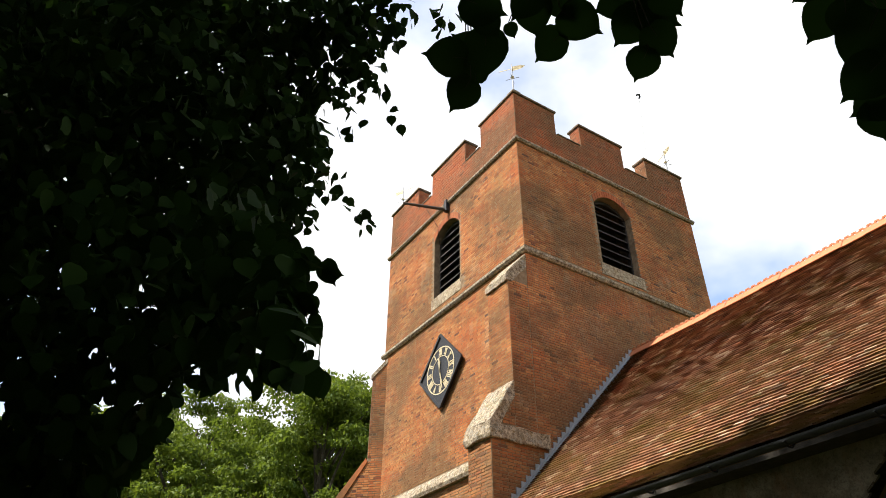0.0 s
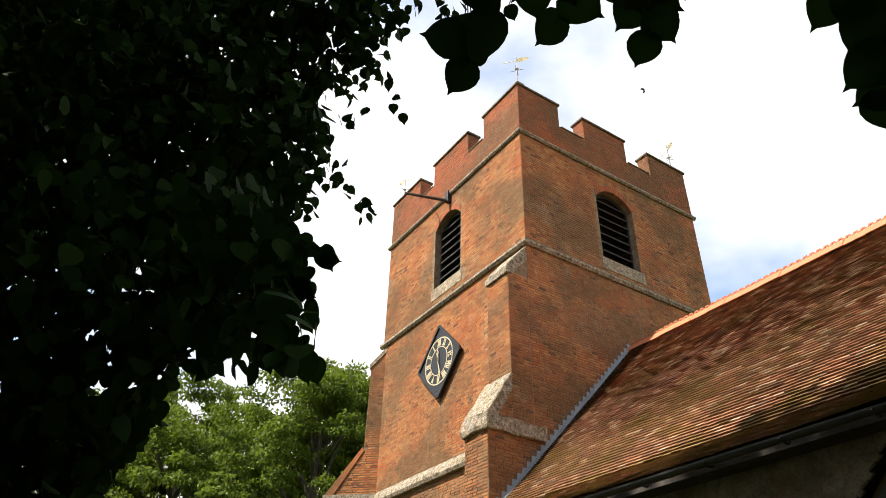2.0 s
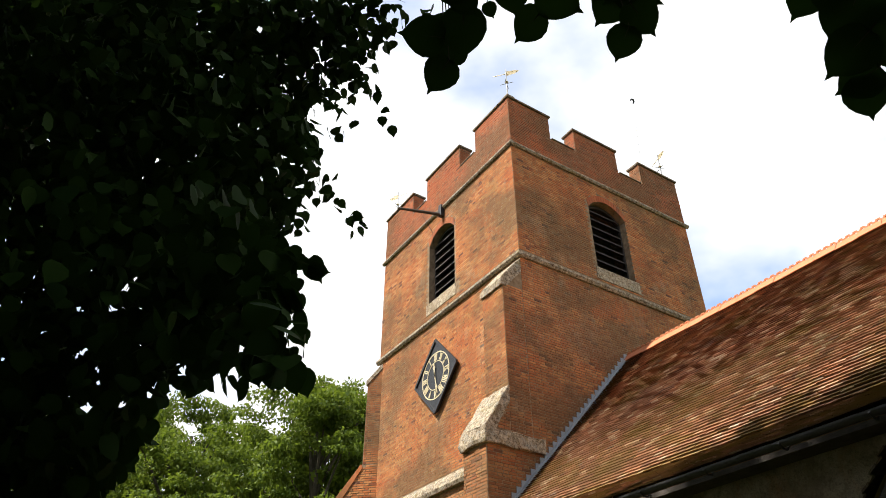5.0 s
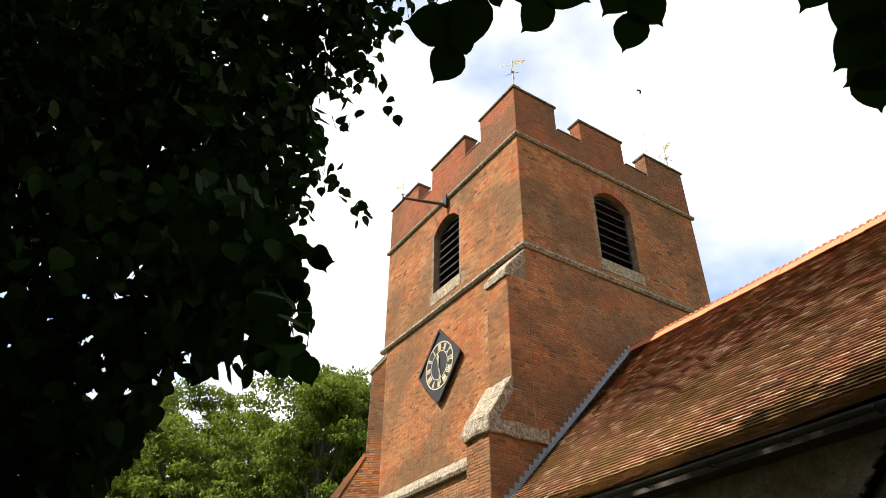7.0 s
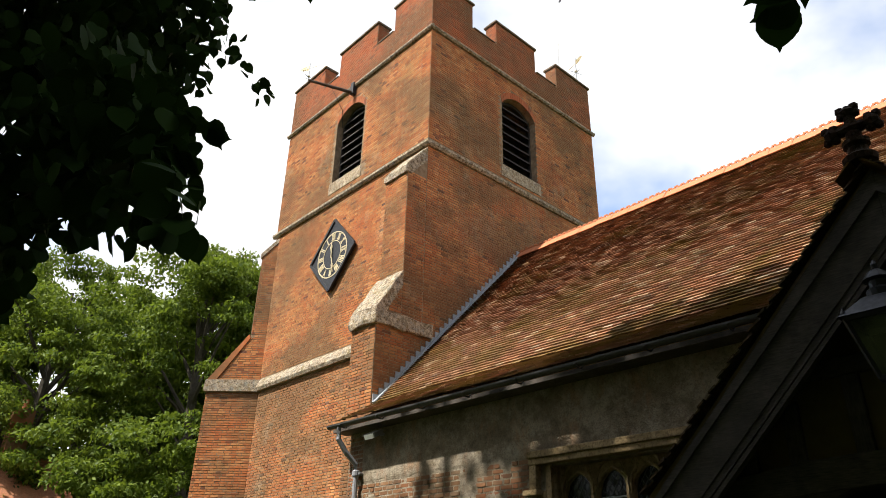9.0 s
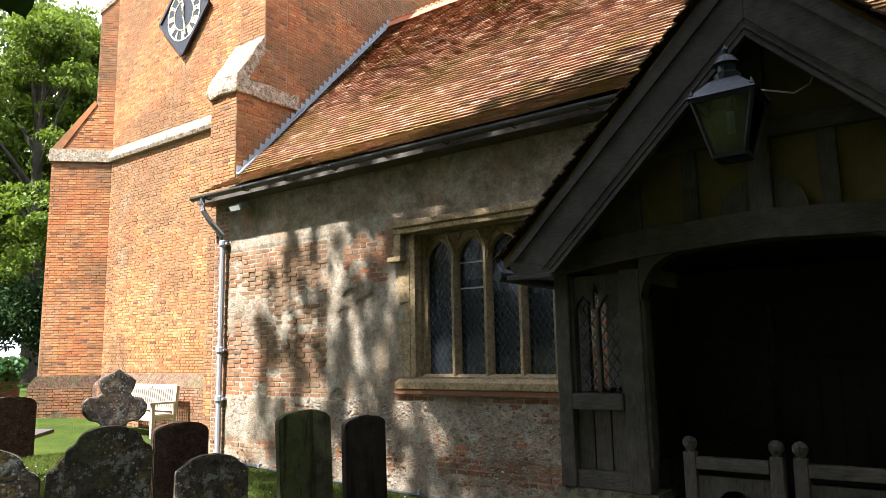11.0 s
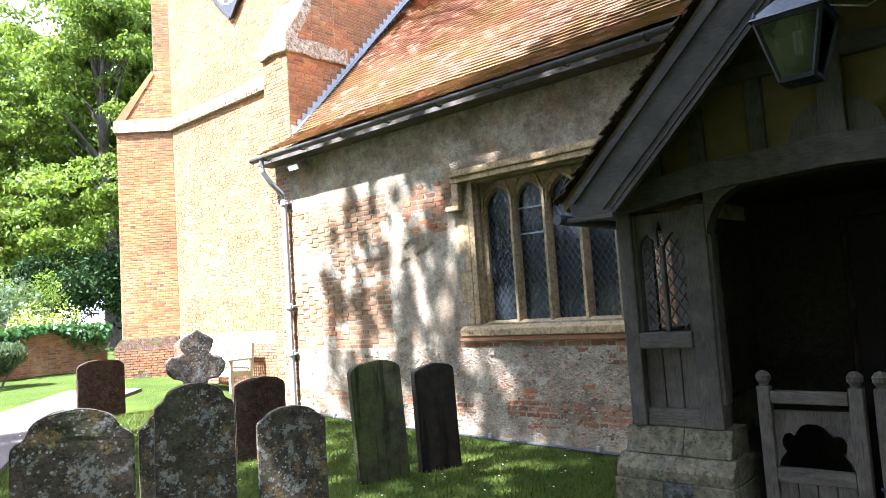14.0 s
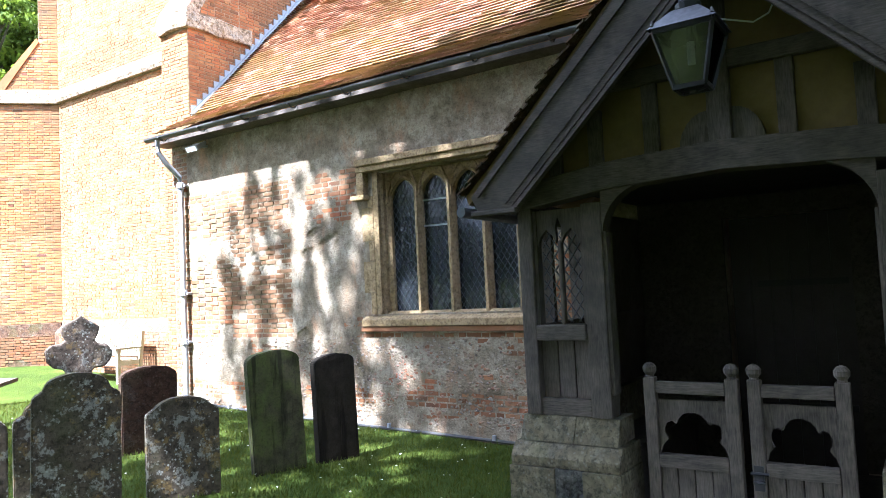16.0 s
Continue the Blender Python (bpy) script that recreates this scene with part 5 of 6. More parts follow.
headstone((5.19, 7.88), 0.66, 1.02, 0.12, 15, round_top, M_GRAVE_RED, "reddish-brown headstone with a rounded top")
headstone((5.40, 13.13), 0.77, 1.0, 0.13, 10, round_top, M_GRAVE_RED, "brown slab headstone with a pale rounded top beside the path")
headstone((3.39, 6.57), 0.64, 1.02, 0.12, 20, shouldered, M_GRAVE, "mossy lichened headstone close behind a larger stone")


def cross_stone(x, y, top):
    z0 = ground_z(x, y)
    h = top - z0
    pts = [(-0.21, -0.3), (-0.17, h - 0.68), (-0.21, h - 0.65), (-0.33, h - 0.64), (-0.41, h - 0.56), (-0.44, h - 0.44), (-0.36, h - 0.36), (-0.25, h - 0.35), (-0.19, h - 0.31), (-0.23, h - 0.24), (-0.25, h - 0.14), (-0.16, h - 0.09), (-0.08, h - 0.06), (0, h)]
    pts = [(u * 0.86, z) for u, z in pts]
    pts = pts + [(-u, z) for u, z in pts[:-1][::-1]]
    bm = prism(pts, "y", -0.07, 0.07, 0.02)
    bmesh.ops.triangulate(bm, faces=[f for f in bm.faces if len(f.verts) > 4])
    bmesh.ops.subdivide_edges(bm, edges=[e for e in bm.edges if e.calc_length() > 0.1], cuts=2, use_grid_fill=True)
    for v in bm.verts:
        v.co += Vector((1, 0.6, 1)) * 0.012 * noise.noise(v.co * 8)
    ob = solo("cross_headstone", bm, M_GRAVE_CROSS, "weathered brown stone cross grave marker with lichen", "gravestone", "headstones in the churchyard")
    ob.matrix_world = pose(x, y, z0, 0, 3, -24)


cross_stone(4.765, 8.77, 1.62)

# ---- bench against the tower ----
def build_bench(x0, x1, y0, y1):
    z = ground_z((x0 + x1) / 2, (y0 + y1) / 2)
    b = thing("bench", ((x0 + x1) / 2, (y0 + y1) / 2, z), "pale slatted wooden garden bench against the tower", "bench")
    for y in (y0, y1):
        part("leg", box(x0, x0 + 0.07, y - 0.035, y + 0.035, z - 0.05, z + 0.63, 0.008), M_BENCH, b)
        part("leg", beam((x1 - 0.1, y, z - 0.05), (x1, y, z + 0.98), 0.07, 0.07, 0.008), M_BENCH, b)
        part("armrest", box(x0 - 0.05, x1 - 0.02, y - 0.045, y + 0.045, z + 0.63, z + 0.675, 0.012), M_BENCH, b)
        part("side_rail", box(x0 + 0.07, x1 - 0.08, y - 0.02, y + 0.02, z + 0.32, z + 0.41), M_BENCH, b)
    for k in range(6):
        x = x0 + 0.02 + k * (x1 - x0 - 0.12) / 6
        part("seat_slat", box(x, x + 0.07, y0 + 0.04, y1 - 0.04, z + 0.41, z + 0.435, 0.005), M_BENCH, b)
    part("top_rail", beam((x1 - 0.005, y0 + 0.035, z + 0.95), (x1 - 0.005, y1 - 0.035, z + 0.95), 0.04, 0.1, 0.008), M_BENCH, b)
    part("low_rail", beam((x1 - 0.06, y0 + 0.035, z + 0.5), (x1 - 0.06, y1 - 0.035, z + 0.5), 0.04, 0.06, 0.006), M_BENCH, b)
    n = 22
    for k in range(n):
        y = y0 + 0.09 + k * (y1 - y0 - 0.18) / (n - 1)
        part("back_slat", beam((x1 - 0.055, y, z + 0.52), (x1 - 0.01, y, z + 0.91), 0.045, 0.016), M_BENCH, b)
    part("front_rail", box(x0 + 0.01, x0 + 0.05, y0 + 0.035, y1 - 0.035, z + 0.32, z + 0.405), M_BENCH, b)
    part("plaque", box(x1 - 0.04, x1 - 0.03, (y0 + y1) / 2 - 0.07, (y0 + y1) / 2 + 0.07, z + 0.93, z + 0.97), M_IRONGREY, b, "small metal plaque")


build_bench(8.05, 8.62, 13.28, 15.15)

# ---- garden wall, cottage ----
GW_A, GW_B = Vector((-8.0, 21.6, 0)), Vector((8.6, 20.6, 0))
gwall = thing("garden_wall", (2.0, 21.0, 0.3), "old red brick garden wall draped with ivy", "wall")
gd = (GW_B - GW_A).normalized()
part("core", beam(GW_A + Vector((0, 0, 0.75)), GW_B + Vector((0, 0, 0.75)), 0.32, 1.9), M_MORTAR, gwall)
part("coping", beam(GW_A + Vector((0, 0, 1.73)), GW_B + Vector((0, 0, 1.73)), 0.42, 0.07, 0.01), M_REDBRICK, gwall)

HX, HY = 3.6, 37.0
house = thing("cottage", (HX, HY, 0.6), "white cottage with a red clay tile roof", "house")
part("wall", box(HX - 7, HX + 7, HY, HY + 6, 0.0, 5.0), M_WHITE, house, "white rendered wall")
part("wall", box(HX - 7, HX + 7, HY - 0.05, HY - 0.004, 0.0, 3.2), M_OLDBRICK, house, "brick lower wall")
part("roof", prism([(HY - 0.5, 4.75), (HY + 3, 7.4), (HY + 6.5, 4.75), (HY + 6.5, 4.9), (HY + 3, 7.6), (HY - 0.5, 4.9)], "x", HX - 7.4, HX + 7.4), M_ORANGETILE, house, "weathered red tile roof")
part("ridge", box(HX - 7.4, HX + 7.4, HY + 2.85, HY + 3.15, 7.5, 7.72, 0.05), M_ORANGE, house)
part("gable_fill", prism([(HY, 5.0), (HY + 6, 5.0), (HY + 3, 7.3)], "x", HX - 6.9, HX + 6.9), M_WHITE, house)
chim = part("chimney", box(HX + 4.4, HX + 5.3, HY + 2.4, HY + 3.3, 7.2, 9.8), M_OLDBRICK, house)
part("chimney_pot", lathe([(0.16, 0), (0.13, 0.5), (0.16, 0.55)], (HX + 4.85, HY + 2.85, 9.8), 10), M_ORANGE, chim)
for wx in (-4.6, 1.0, 5.6):
    w = part("window", box(HX + wx, HX + wx + 1.7, HY - 0.03, HY - 0.004, 3.5, 4.65), M_GLASS, house, "white casement window")
    for u in (0.0, 0.8, 1.62):
        part("frame", box(HX + wx + u, HX + wx + u + 0.09, HY - 0.09, HY - 0.03, 3.5, 4.65), M_WHITE, w)
    for z in (3.45, 4.1, 4.6):
        part("frame", box(HX + wx, HX + wx + 1.71, HY - 0.085, HY - 0.03, z, z + 0.08), M_WHITE, w)
    part("sill", box(HX + wx - 0.1, HX + wx + 1.8, HY - 0.2, HY - 0.004, 3.35, 3.45), M_BLACK, w)
# ---- trees, shrubs, ivy, grass ----
LIME = [(0, 0), (0.12, 0.34), (0.38, 0.47), (0.68, 0.36), (0.9, 0.12), (1.08, 0.0)]
BROAD = [(0, 0), (-0.02, 0.2), (0.08, 0.36), (0.26, 0.47), (0.46, 0.48), (0.64, 0.40), (0.78, 0.29), (0.88, 0.17), (0.96, 0.06), (1.08, 0.0)]
DIAMOND = [(0, 0), (0.5, 0.26), (1, 0)]
POINTED = [(0, 0), (0.3, 0.2), (0.6, 0.19), (1, 0)]
rng_np = np.random.default_rng(7)


def leaf_mesh(name, at, tip, face, size, outline, material, parent=None, kind="", label="", fold=0.16, curl=0.12):
    """Many leaves in one mesh: each is two halves folded along its midrib."""
    at, tip, face = (np.asarray(v, float) for v in (at, tip, face))
    n = len(at)
    tip = tip / np.linalg.norm(tip, axis=1, keepdims=True)
    side = np.cross(face, tip)
    side /= np.linalg.norm(side, axis=1, keepdims=True) + 1e-9
    nrm = np.cross(tip, side)
    inner = outline[1:-1]
    tmpl = [(u, 0.0, -curl * u * u) for u, w in outline]
    tmpl += [(u - 0.02, w, fold * w - curl * u * u) for u, w in inner]
    tmpl += [(u - 0.02, -w, fold * w - curl * u * u) for u, w in inner]
    k, m = len(outline), len(inner)
    faces = []
    for off, flip in ((k, False), (k + m, True)):
        loop = [(0, 1, off)] + [(i, i + 1, off + i, off + i - 1) for i in range(1, m)] + [(m, m + 1, off + m - 1)]
        faces += [f[::-1] if flip else f for f in loop]
    t = np.array(tmpl)
    sz = np.asarray(size, float).reshape(-1, 1, 1)
    verts = at[:, None, :] + sz * (t[None, :, :1] * tip[:, None, :] + t[None, :, 1:2] * side[:, None, :] + t[None, :, 2:3] * nrm[:, None, :])
    verts = verts.reshape(-1, 3)
    if parent is not None:
        verts = verts - np.array(base_of(parent))
    counts = np.array([len(f) for f in faces])
    flat = np.array([i for f in faces for i in f])
    idx = (flat[None, :] + (np.arange(n) * len(t))[:, None]).ravel()
    tot = np.tile(counts, n)
    start = np.concatenate([[0], np.cumsum(tot)[:-1]])
    me = bpy.data.meshes.new(name)
    me.vertices.add(len(verts))
    me.vertices.foreach_set("co", verts.ravel())
    me.loops.add(len(idx))
    me.loops.foreach_set("vertex_index", idx.astype(np.int32))
    me.polygons.add(len(tot))
    me.polygons.foreach_set("loop_start", start.astype(np.int32))
    me.update(calc_edges=True)
    me.validate()
    me.materials.append(material)
    ob = new(name, me)
    ob.parent = parent
    return tagged(ob, label, kind=kind)


def unit(n):
    v = rng_np.normal(size=(n, 3))
    return v / np.linalg.norm(v, axis=1, keepdims=True)


def sprays(starts, drift, length, leaves, wander=0.35):
    """Points and directions of leaves strung along short hanging twigs."""
    n = len(starts)
    d = drift + wander * rng_np.normal(size=(n, 3))
    d /= np.linalg.norm(d, axis=1, keepdims=True)
    f = np.linspace(0.05, 1, leaves)[None, :, None]
    sag = np.array([0, 0, -1.0]) * 0.35
    L = np.asarray(length).reshape(-1, 1, 1)
    pts = starts[:, None, :] + L * (f * d[:, None, :] + f * f * sag)
    pts = pts + rng_np.normal(size=pts.shape) * 0.03
    tips = d[:, None, :] * 0.5 + np.array([0, 0, -0.9]) + rng_np.normal(size=pts.shape) * 0.55
    return pts.reshape(-1, 3), tips.reshape(-1, 3)


def in_ball(n, centre, radii, shell=0.0):
    v = unit(n) * (rng_np.uniform(shell ** 3, 1, size=(n, 1)) ** (1 / 3))
    return np.array(centre) + v * np.array(radii)


# the lime tree under which the camera stands: crown of overlapping masses, drooping skirts
lime = thing("lime_tree", (-2.6, 5.2, -0.2), "large lime tree with dense drooping dark foliage", "tree")
part("limb", tube([(-2.4, 8.2, 10.0), (-2.3, 9.6, 9.4), (-2.2, 11.4, 8.6), (-2.1, 12.8, 8.2)], [0.07, 0.06, 0.04, 0.02], 7), M_BARK, lime)
part("trunk", tube([(-2.6, 5.2, -0.4), (-2.6, 5.2, 0.2), (-2.55, 5.2, 2.0), (-2.5, 5.1, 4.5), (-2.3, 5.0, 8.0), (-2.2, 4.8, 13.0)], [0.62, 0.45, 0.38, 0.34, 0.25, 0.08], 12), M_BARK, lime)
BOUGHS = [((-2.5, 5.1, 4.2), (-1.4, 4.9, 5.4), (-0.2, 4.9, 5.7), (0.6, 4.9, 5.3)),
         ((-2.45, 5.1, 5.0), (-1.6, 4.0, 6.4), (-0.4, 2.9, 6.8), (0.8, 2.2, 6.2)),
         ((-2.4, 5.0, 6.5), (-1.2, 5.6, 8.0), (0.6, 6.0, 10.2), (1.4, 6.2, 12.0)),
         ((-2.4, 5.0, 6.0), (-3.6, 4.0, 7.5), (-5.0, 3.0, 8.4), (-6.0, 2.4, 8.6)),
         ((-2.3, 5.0, 7.5), (-1.5, 3.6, 9.5), (-0.2, 2.0, 11.0), (0.6, 0.6, 11.6)),
         ((-2.3, 4.9, 7.0), (-2.6, 6.4, 9.0), (-2.4, 8.2, 10.2), (-2.0, 9.6, 10.4))]
for limb in BOUGHS:
    part("limb", tube(limb, [0.16, 0.11, 0.07, 0.025], 7), M_BARK, lime)
# masses placed and sized to fit the tree's outline from the camera
CROWN = [  # centre, radius across, radius along the height, depth, leaves
    ((-0.25, 3.38, 4.86), 1.10, 0.92, 1.40, 3000),
    ((0.41, 3.11, 4.54), 0.64, 0.77, 1.20, 2232),
    ((0.79, 3.08, 5.61), 0.52, 0.44, 0.80, 930),
    ((1.06, 2.88, 5.70), 0.30, 0.30, 0.40, 260),
    ((1.28, 2.68, 5.77), 0.16, 0.16, 0.25, 54),
    ((1.30, 2.96, 5.56), 0.15, 0.17, 0.20, 40),
    ((1.54, 2.49, 5.80), 0.07, 0.09, 0.10, 8),
    ((0.90, 3.43, 5.28), 0.30, 0.40, 0.60, 403),
    ((1.21, 3.68, 5.22), 0.09, 0.17, 0.20, 16),
    ((0.93, 3.61, 4.77), 0.27, 0.31, 0.60, 297),
    ((1.38, 3.69, 5.15), 0.11, 0.08, 0.10, 12),
    ((1.51, 3.67, 5.11), 0.09, 0.10, 0.10, 14),
    ((1.64, 3.74, 4.96), 0.05, 0.11, 0.10, 8),
    ((-0.26, 3.45, 3.75), 0.83, 0.83, 1.30, 1700),
    ((0.35, 2.68, 3.46), 0.43, 0.48, 0.80, 900),
    ((-0.44, 3.50, 3.17), 0.70, 1.27, 1.20, 1300),
]
SKIRT = [  # centre, radius across, radius along the height, depth, leaves
    ((0.54, 2.11, 3.16), 0.23, 0.17, 0.50, 160),
    ((0.57, 1.77, 2.95), 0.08, 0.11, 0.25, 30),
    ((0.565, 1.69, 2.74), 0.07, 0.13, 0.20, 48),
    ((0.545, 1.485, 2.53), 0.03, 0.06, 0.10, 18),
    ((0.57, 2.08, 2.81), 0.19, 0.19, 0.35, 66),
    ((0.50, 2.45, 2.77), 0.28, 0.19, 0.40, 90),
    ((0.26, 2.78, 2.86), 0.45, 0.31, 0.60, 260),
    ((0.10, 3.14, 2.77), 0.53, 0.39, 0.70, 480),
    ((0.34, 3.26, 2.66), 0.24, 0.30, 0.40, 130),
    ((0.13, 3.51, 2.55), 0.57, 0.34, 0.60, 420),
    ((0.47, 2.82, 2.65), 0.07, 0.14, 0.20, 18),
]


def hang(masses, twig, size, label, outline=LIME):
    """Leaves on short hanging twigs, massed in clouds set out on the camera's opening axes."""
    away = np.array([0.45, 0.69, 0.57])
    across = np.array([0.84, -0.545, 0.0])
    rise = np.cross(across, away)
    at, tips = [], []
    for c, wide, high, deep, n in masses:
        k = max(n // 6, 2)
        v = unit(k) * (rng_np.uniform(0.0, 1, size=(k, 1)) ** (1 / 2.6))
        src = np.array(c) + v[:, :1] * wide * across + v[:, 1:2] * high * rise + v[:, 2:] * deep * away
        f = np.linspace(0, 1, 6)[None, :, None]
        d = rng_np.normal(size=(k, 1, 3)) * 0.5 + np.array([0.1, 0, -0.8])
        p = src[:, None, :] + f * d * min(twig, 1.2 * high) + rng_np.normal(size=(k, 6, 3)) * min(0.035, 0.4 * high)
        at.append(p.reshape(-1, 3))
        tips.append((d * 0.5 + rng_np.normal(size=(k, 6, 3)) * 0.6 + np.array([0, 0, -0.6])).reshape(-1, 3))
    at, tips = np.concatenate(at), np.concatenate(tips)
    # leaves under a slanting sight line from the camera are dropped, with a ragged edge
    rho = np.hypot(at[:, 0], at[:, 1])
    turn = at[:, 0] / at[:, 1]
    sight_cut = 1.75 + rho * (0.27 + np.clip((turn - 0.165) * 4.4, 0, 0.155) + np.clip((turn - 0.2) * 0.2, 0, 0.05) + rng_np.uniform(-0.012, 0.03, len(at)))
    keep = (at[:, 2] > sight_cut) | (at[:, 0] < 0.15 * at[:, 1])
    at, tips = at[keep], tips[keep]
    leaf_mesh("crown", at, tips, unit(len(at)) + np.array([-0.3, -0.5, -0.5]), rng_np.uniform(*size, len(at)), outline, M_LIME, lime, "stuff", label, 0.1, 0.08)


hang(CROWN, 0.22, (0.06, 0.09), "dense heart-shaped dark green leaves")
hang(SKIRT, 0.14, (0.065, 0.09), "drooping skirt of broad dark leaves", BROAD)
start = np.concatenate([in_ball(n, c, r, 0.35) for c, r, n in (((-1.6, 3.6, 6.2), (1.5, 1.5, 1.7), 420), ((-2.2, 5.0, 7.5), (2.6, 2.4, 2.4), 500))])
out = start - np.array((-1.4, 4.9, 6.5))
out /= np.linalg.norm(out, axis=1, keepdims=True)
pts, tips = sprays(start, out * 0.5 + np.array([0, 0, -0.55]), rng_np.uniform(0.3, 0.65, len(start)), 8)
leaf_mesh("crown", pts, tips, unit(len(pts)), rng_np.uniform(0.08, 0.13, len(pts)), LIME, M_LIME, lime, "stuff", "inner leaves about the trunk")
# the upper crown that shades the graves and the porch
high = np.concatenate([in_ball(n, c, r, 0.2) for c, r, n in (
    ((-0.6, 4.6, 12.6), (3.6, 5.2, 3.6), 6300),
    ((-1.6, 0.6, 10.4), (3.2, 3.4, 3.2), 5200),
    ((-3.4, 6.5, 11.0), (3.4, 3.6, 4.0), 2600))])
eye_dist = np.hypot(high[:, 0], high[:, 1])
high = high[high[:, 2] > 2.2 + 1.5 * eye_dist]  # cut to a cone over the camera, which keeps its view of the sky open
# extra masses added out of view to shade the wall, path and graves
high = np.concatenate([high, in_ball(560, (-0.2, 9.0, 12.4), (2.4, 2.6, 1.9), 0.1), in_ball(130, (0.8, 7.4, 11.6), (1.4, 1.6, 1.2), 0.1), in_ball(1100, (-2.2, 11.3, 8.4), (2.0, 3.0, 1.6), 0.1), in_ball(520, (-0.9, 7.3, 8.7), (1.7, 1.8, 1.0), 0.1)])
leaf_mesh("upper_crown", high, rng_np.normal(size=high.shape) + np.array([0, 0, -0.8]), unit(len(high)), rng_np.uniform(0.22, 0.42, len(high)), LIME, M_LIME, lime, "stuff", "high leafy crown with unseen masses added for shade")

# low twigs that hang close over the lens
TWIG_MIDDLE = [  # stalk end, way to the tip, length
    ((0.404, 0.569, 2.585), (-0.87, 0.50, 0.07), 0.071),
    ((0.415, 0.534, 2.623), (0.45, 0.66, -0.60), 0.080),
    ((0.440, 0.609, 2.601), (-0.20, 0.65, -0.73), 0.065),
    ((0.353, 0.505, 2.615), (0.97, -0.23, -0.09), 0.074),
    ((0.392, 0.517, 2.627), (0.75, 0.05, -0.65), 0.050),
    ((0.455, 0.601, 2.658), (-0.93, 0.07, 0.36), 0.061),
    ((0.459, 0.622, 2.615), (-0.50, -0.59, 0.63), 0.051),
]
TWIG_FAR = [  # stalk end, way to the tip, length
    ((0.459, 0.476, 2.675), (0.47, 0.46, -0.75), 0.071),
    ((0.521, 0.484, 2.636), (-0.10, 0.97, -0.22), 0.065),
    ((0.501, 0.460, 2.644), (0.93, -0.18, -0.31), 0.075),
    ((0.482, 0.450, 2.680), (0.67, 0.10, -0.74), 0.067),
    ((0.457, 0.531, 2.663), (0.78, 0.40, -0.47), 0.027),
    ((0.447, 0.454, 2.642), (-0.33, 0.71, -0.63), 0.057),
    ((0.587, 0.396, 2.674), (-0.49, 0.86, -0.11), 0.064),
]
TWIG_LOW = [  # stalk end, way to the tip, length
    ((0.598, 0.393, 2.646), (0.07, 0.97, -0.23), 0.072),
    ((0.592, 0.397, 2.647), (0.92, -0.34, -0.22), 0.078),
    ((0.597, 0.386, 2.599), (0.87, 0.16, -0.47), 0.064),
    ((0.614, 0.408, 2.584), (0.32, 0.89, -0.32), 0.059),
    ((0.619, 0.364, 2.668), (-0.37, 0.84, -0.41), 0.077),
    ((0.562, 0.340, 2.603), (0.70, -0.10, -0.71), 0.056),
]
TWIG_EDGE = [  # stalk end, way to the tip, length
    ((0.782, 0.212, 2.602), (0.11, 0.90, -0.42), 0.074),
    ((0.762, 0.201, 2.567), (0.44, 0.46, -0.77), 0.059),
    ((0.781, 0.178, 2.534), (0.24, 0.80, -0.55), 0.091),
    ((0.802, 0.202, 2.479), (0.06, 0.96, -0.29), 0.077),
    ((0.849, 0.222, 2.462), (0.04, 1.00, 0.08), 0.067),
    ((0.852, 0.245, 2.469), (0.71, 0.39, -0.59), 0.067),
    ((0.787, 0.179, 2.587), (0.85, 0.13, -0.52), 0.086),
    ((0.818, 0.184, 2.523), (0.43, 0.35, -0.83), 0.093),
    ((0.745, 0.221, 2.616), (0.27, 0.95, 0.15), 0.043),
]

twigs = thing("lime_twigs", (0.5, 0.4, 2.7), "leafy lime twigs hanging from the overhead branch", "branch")
bough = [(-2.45, 5.0, 5.2), (-1.4, 3.0, 4.7), (-0.5, 1.3, 3.5), (0.27, 0.56, 2.80), (0.36, 0.51, 2.73), (0.45, 0.44, 2.71), (0.54, 0.37, 2.70), (0.66, 0.27, 2.68), (0.76, 0.19, 2.63), (0.87, 0.13, 2.56)]
part("bough", tube(bough, [0.06, 0.045, 0.025, 0.008, 0.005, 0.004, 0.0035, 0.003, 0.0025, 0.0015], 6), M_BARK, twigs)
for spray in (TWIG_MIDDLE, TWIG_FAR, TWIG_LOW, TWIG_EDGE):
    for i, (p, d, size) in enumerate(spray):
        p, d = Vector(p), Vector(d)
        root = min((Vector(b) for b in bough[3:]), key=lambda b: (b - p).length)
        part("stalk", tube([root, root.lerp(p, 0.6) + Vector((0, 0, 0.012)), p, p + d * size * 0.3], [0.0012, 0.001, 0.0008, 0.0004], 5), M_BARK, twigs)
        face = np.array([[-p.x + 0.35 * math.sin(i * 3.3), -p.y + 0.35 * math.cos(i * 2.9), -0.85 + 0.3 * math.sin(i * 1.7)]])
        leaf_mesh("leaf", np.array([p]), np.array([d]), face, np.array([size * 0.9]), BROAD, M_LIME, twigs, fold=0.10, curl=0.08)


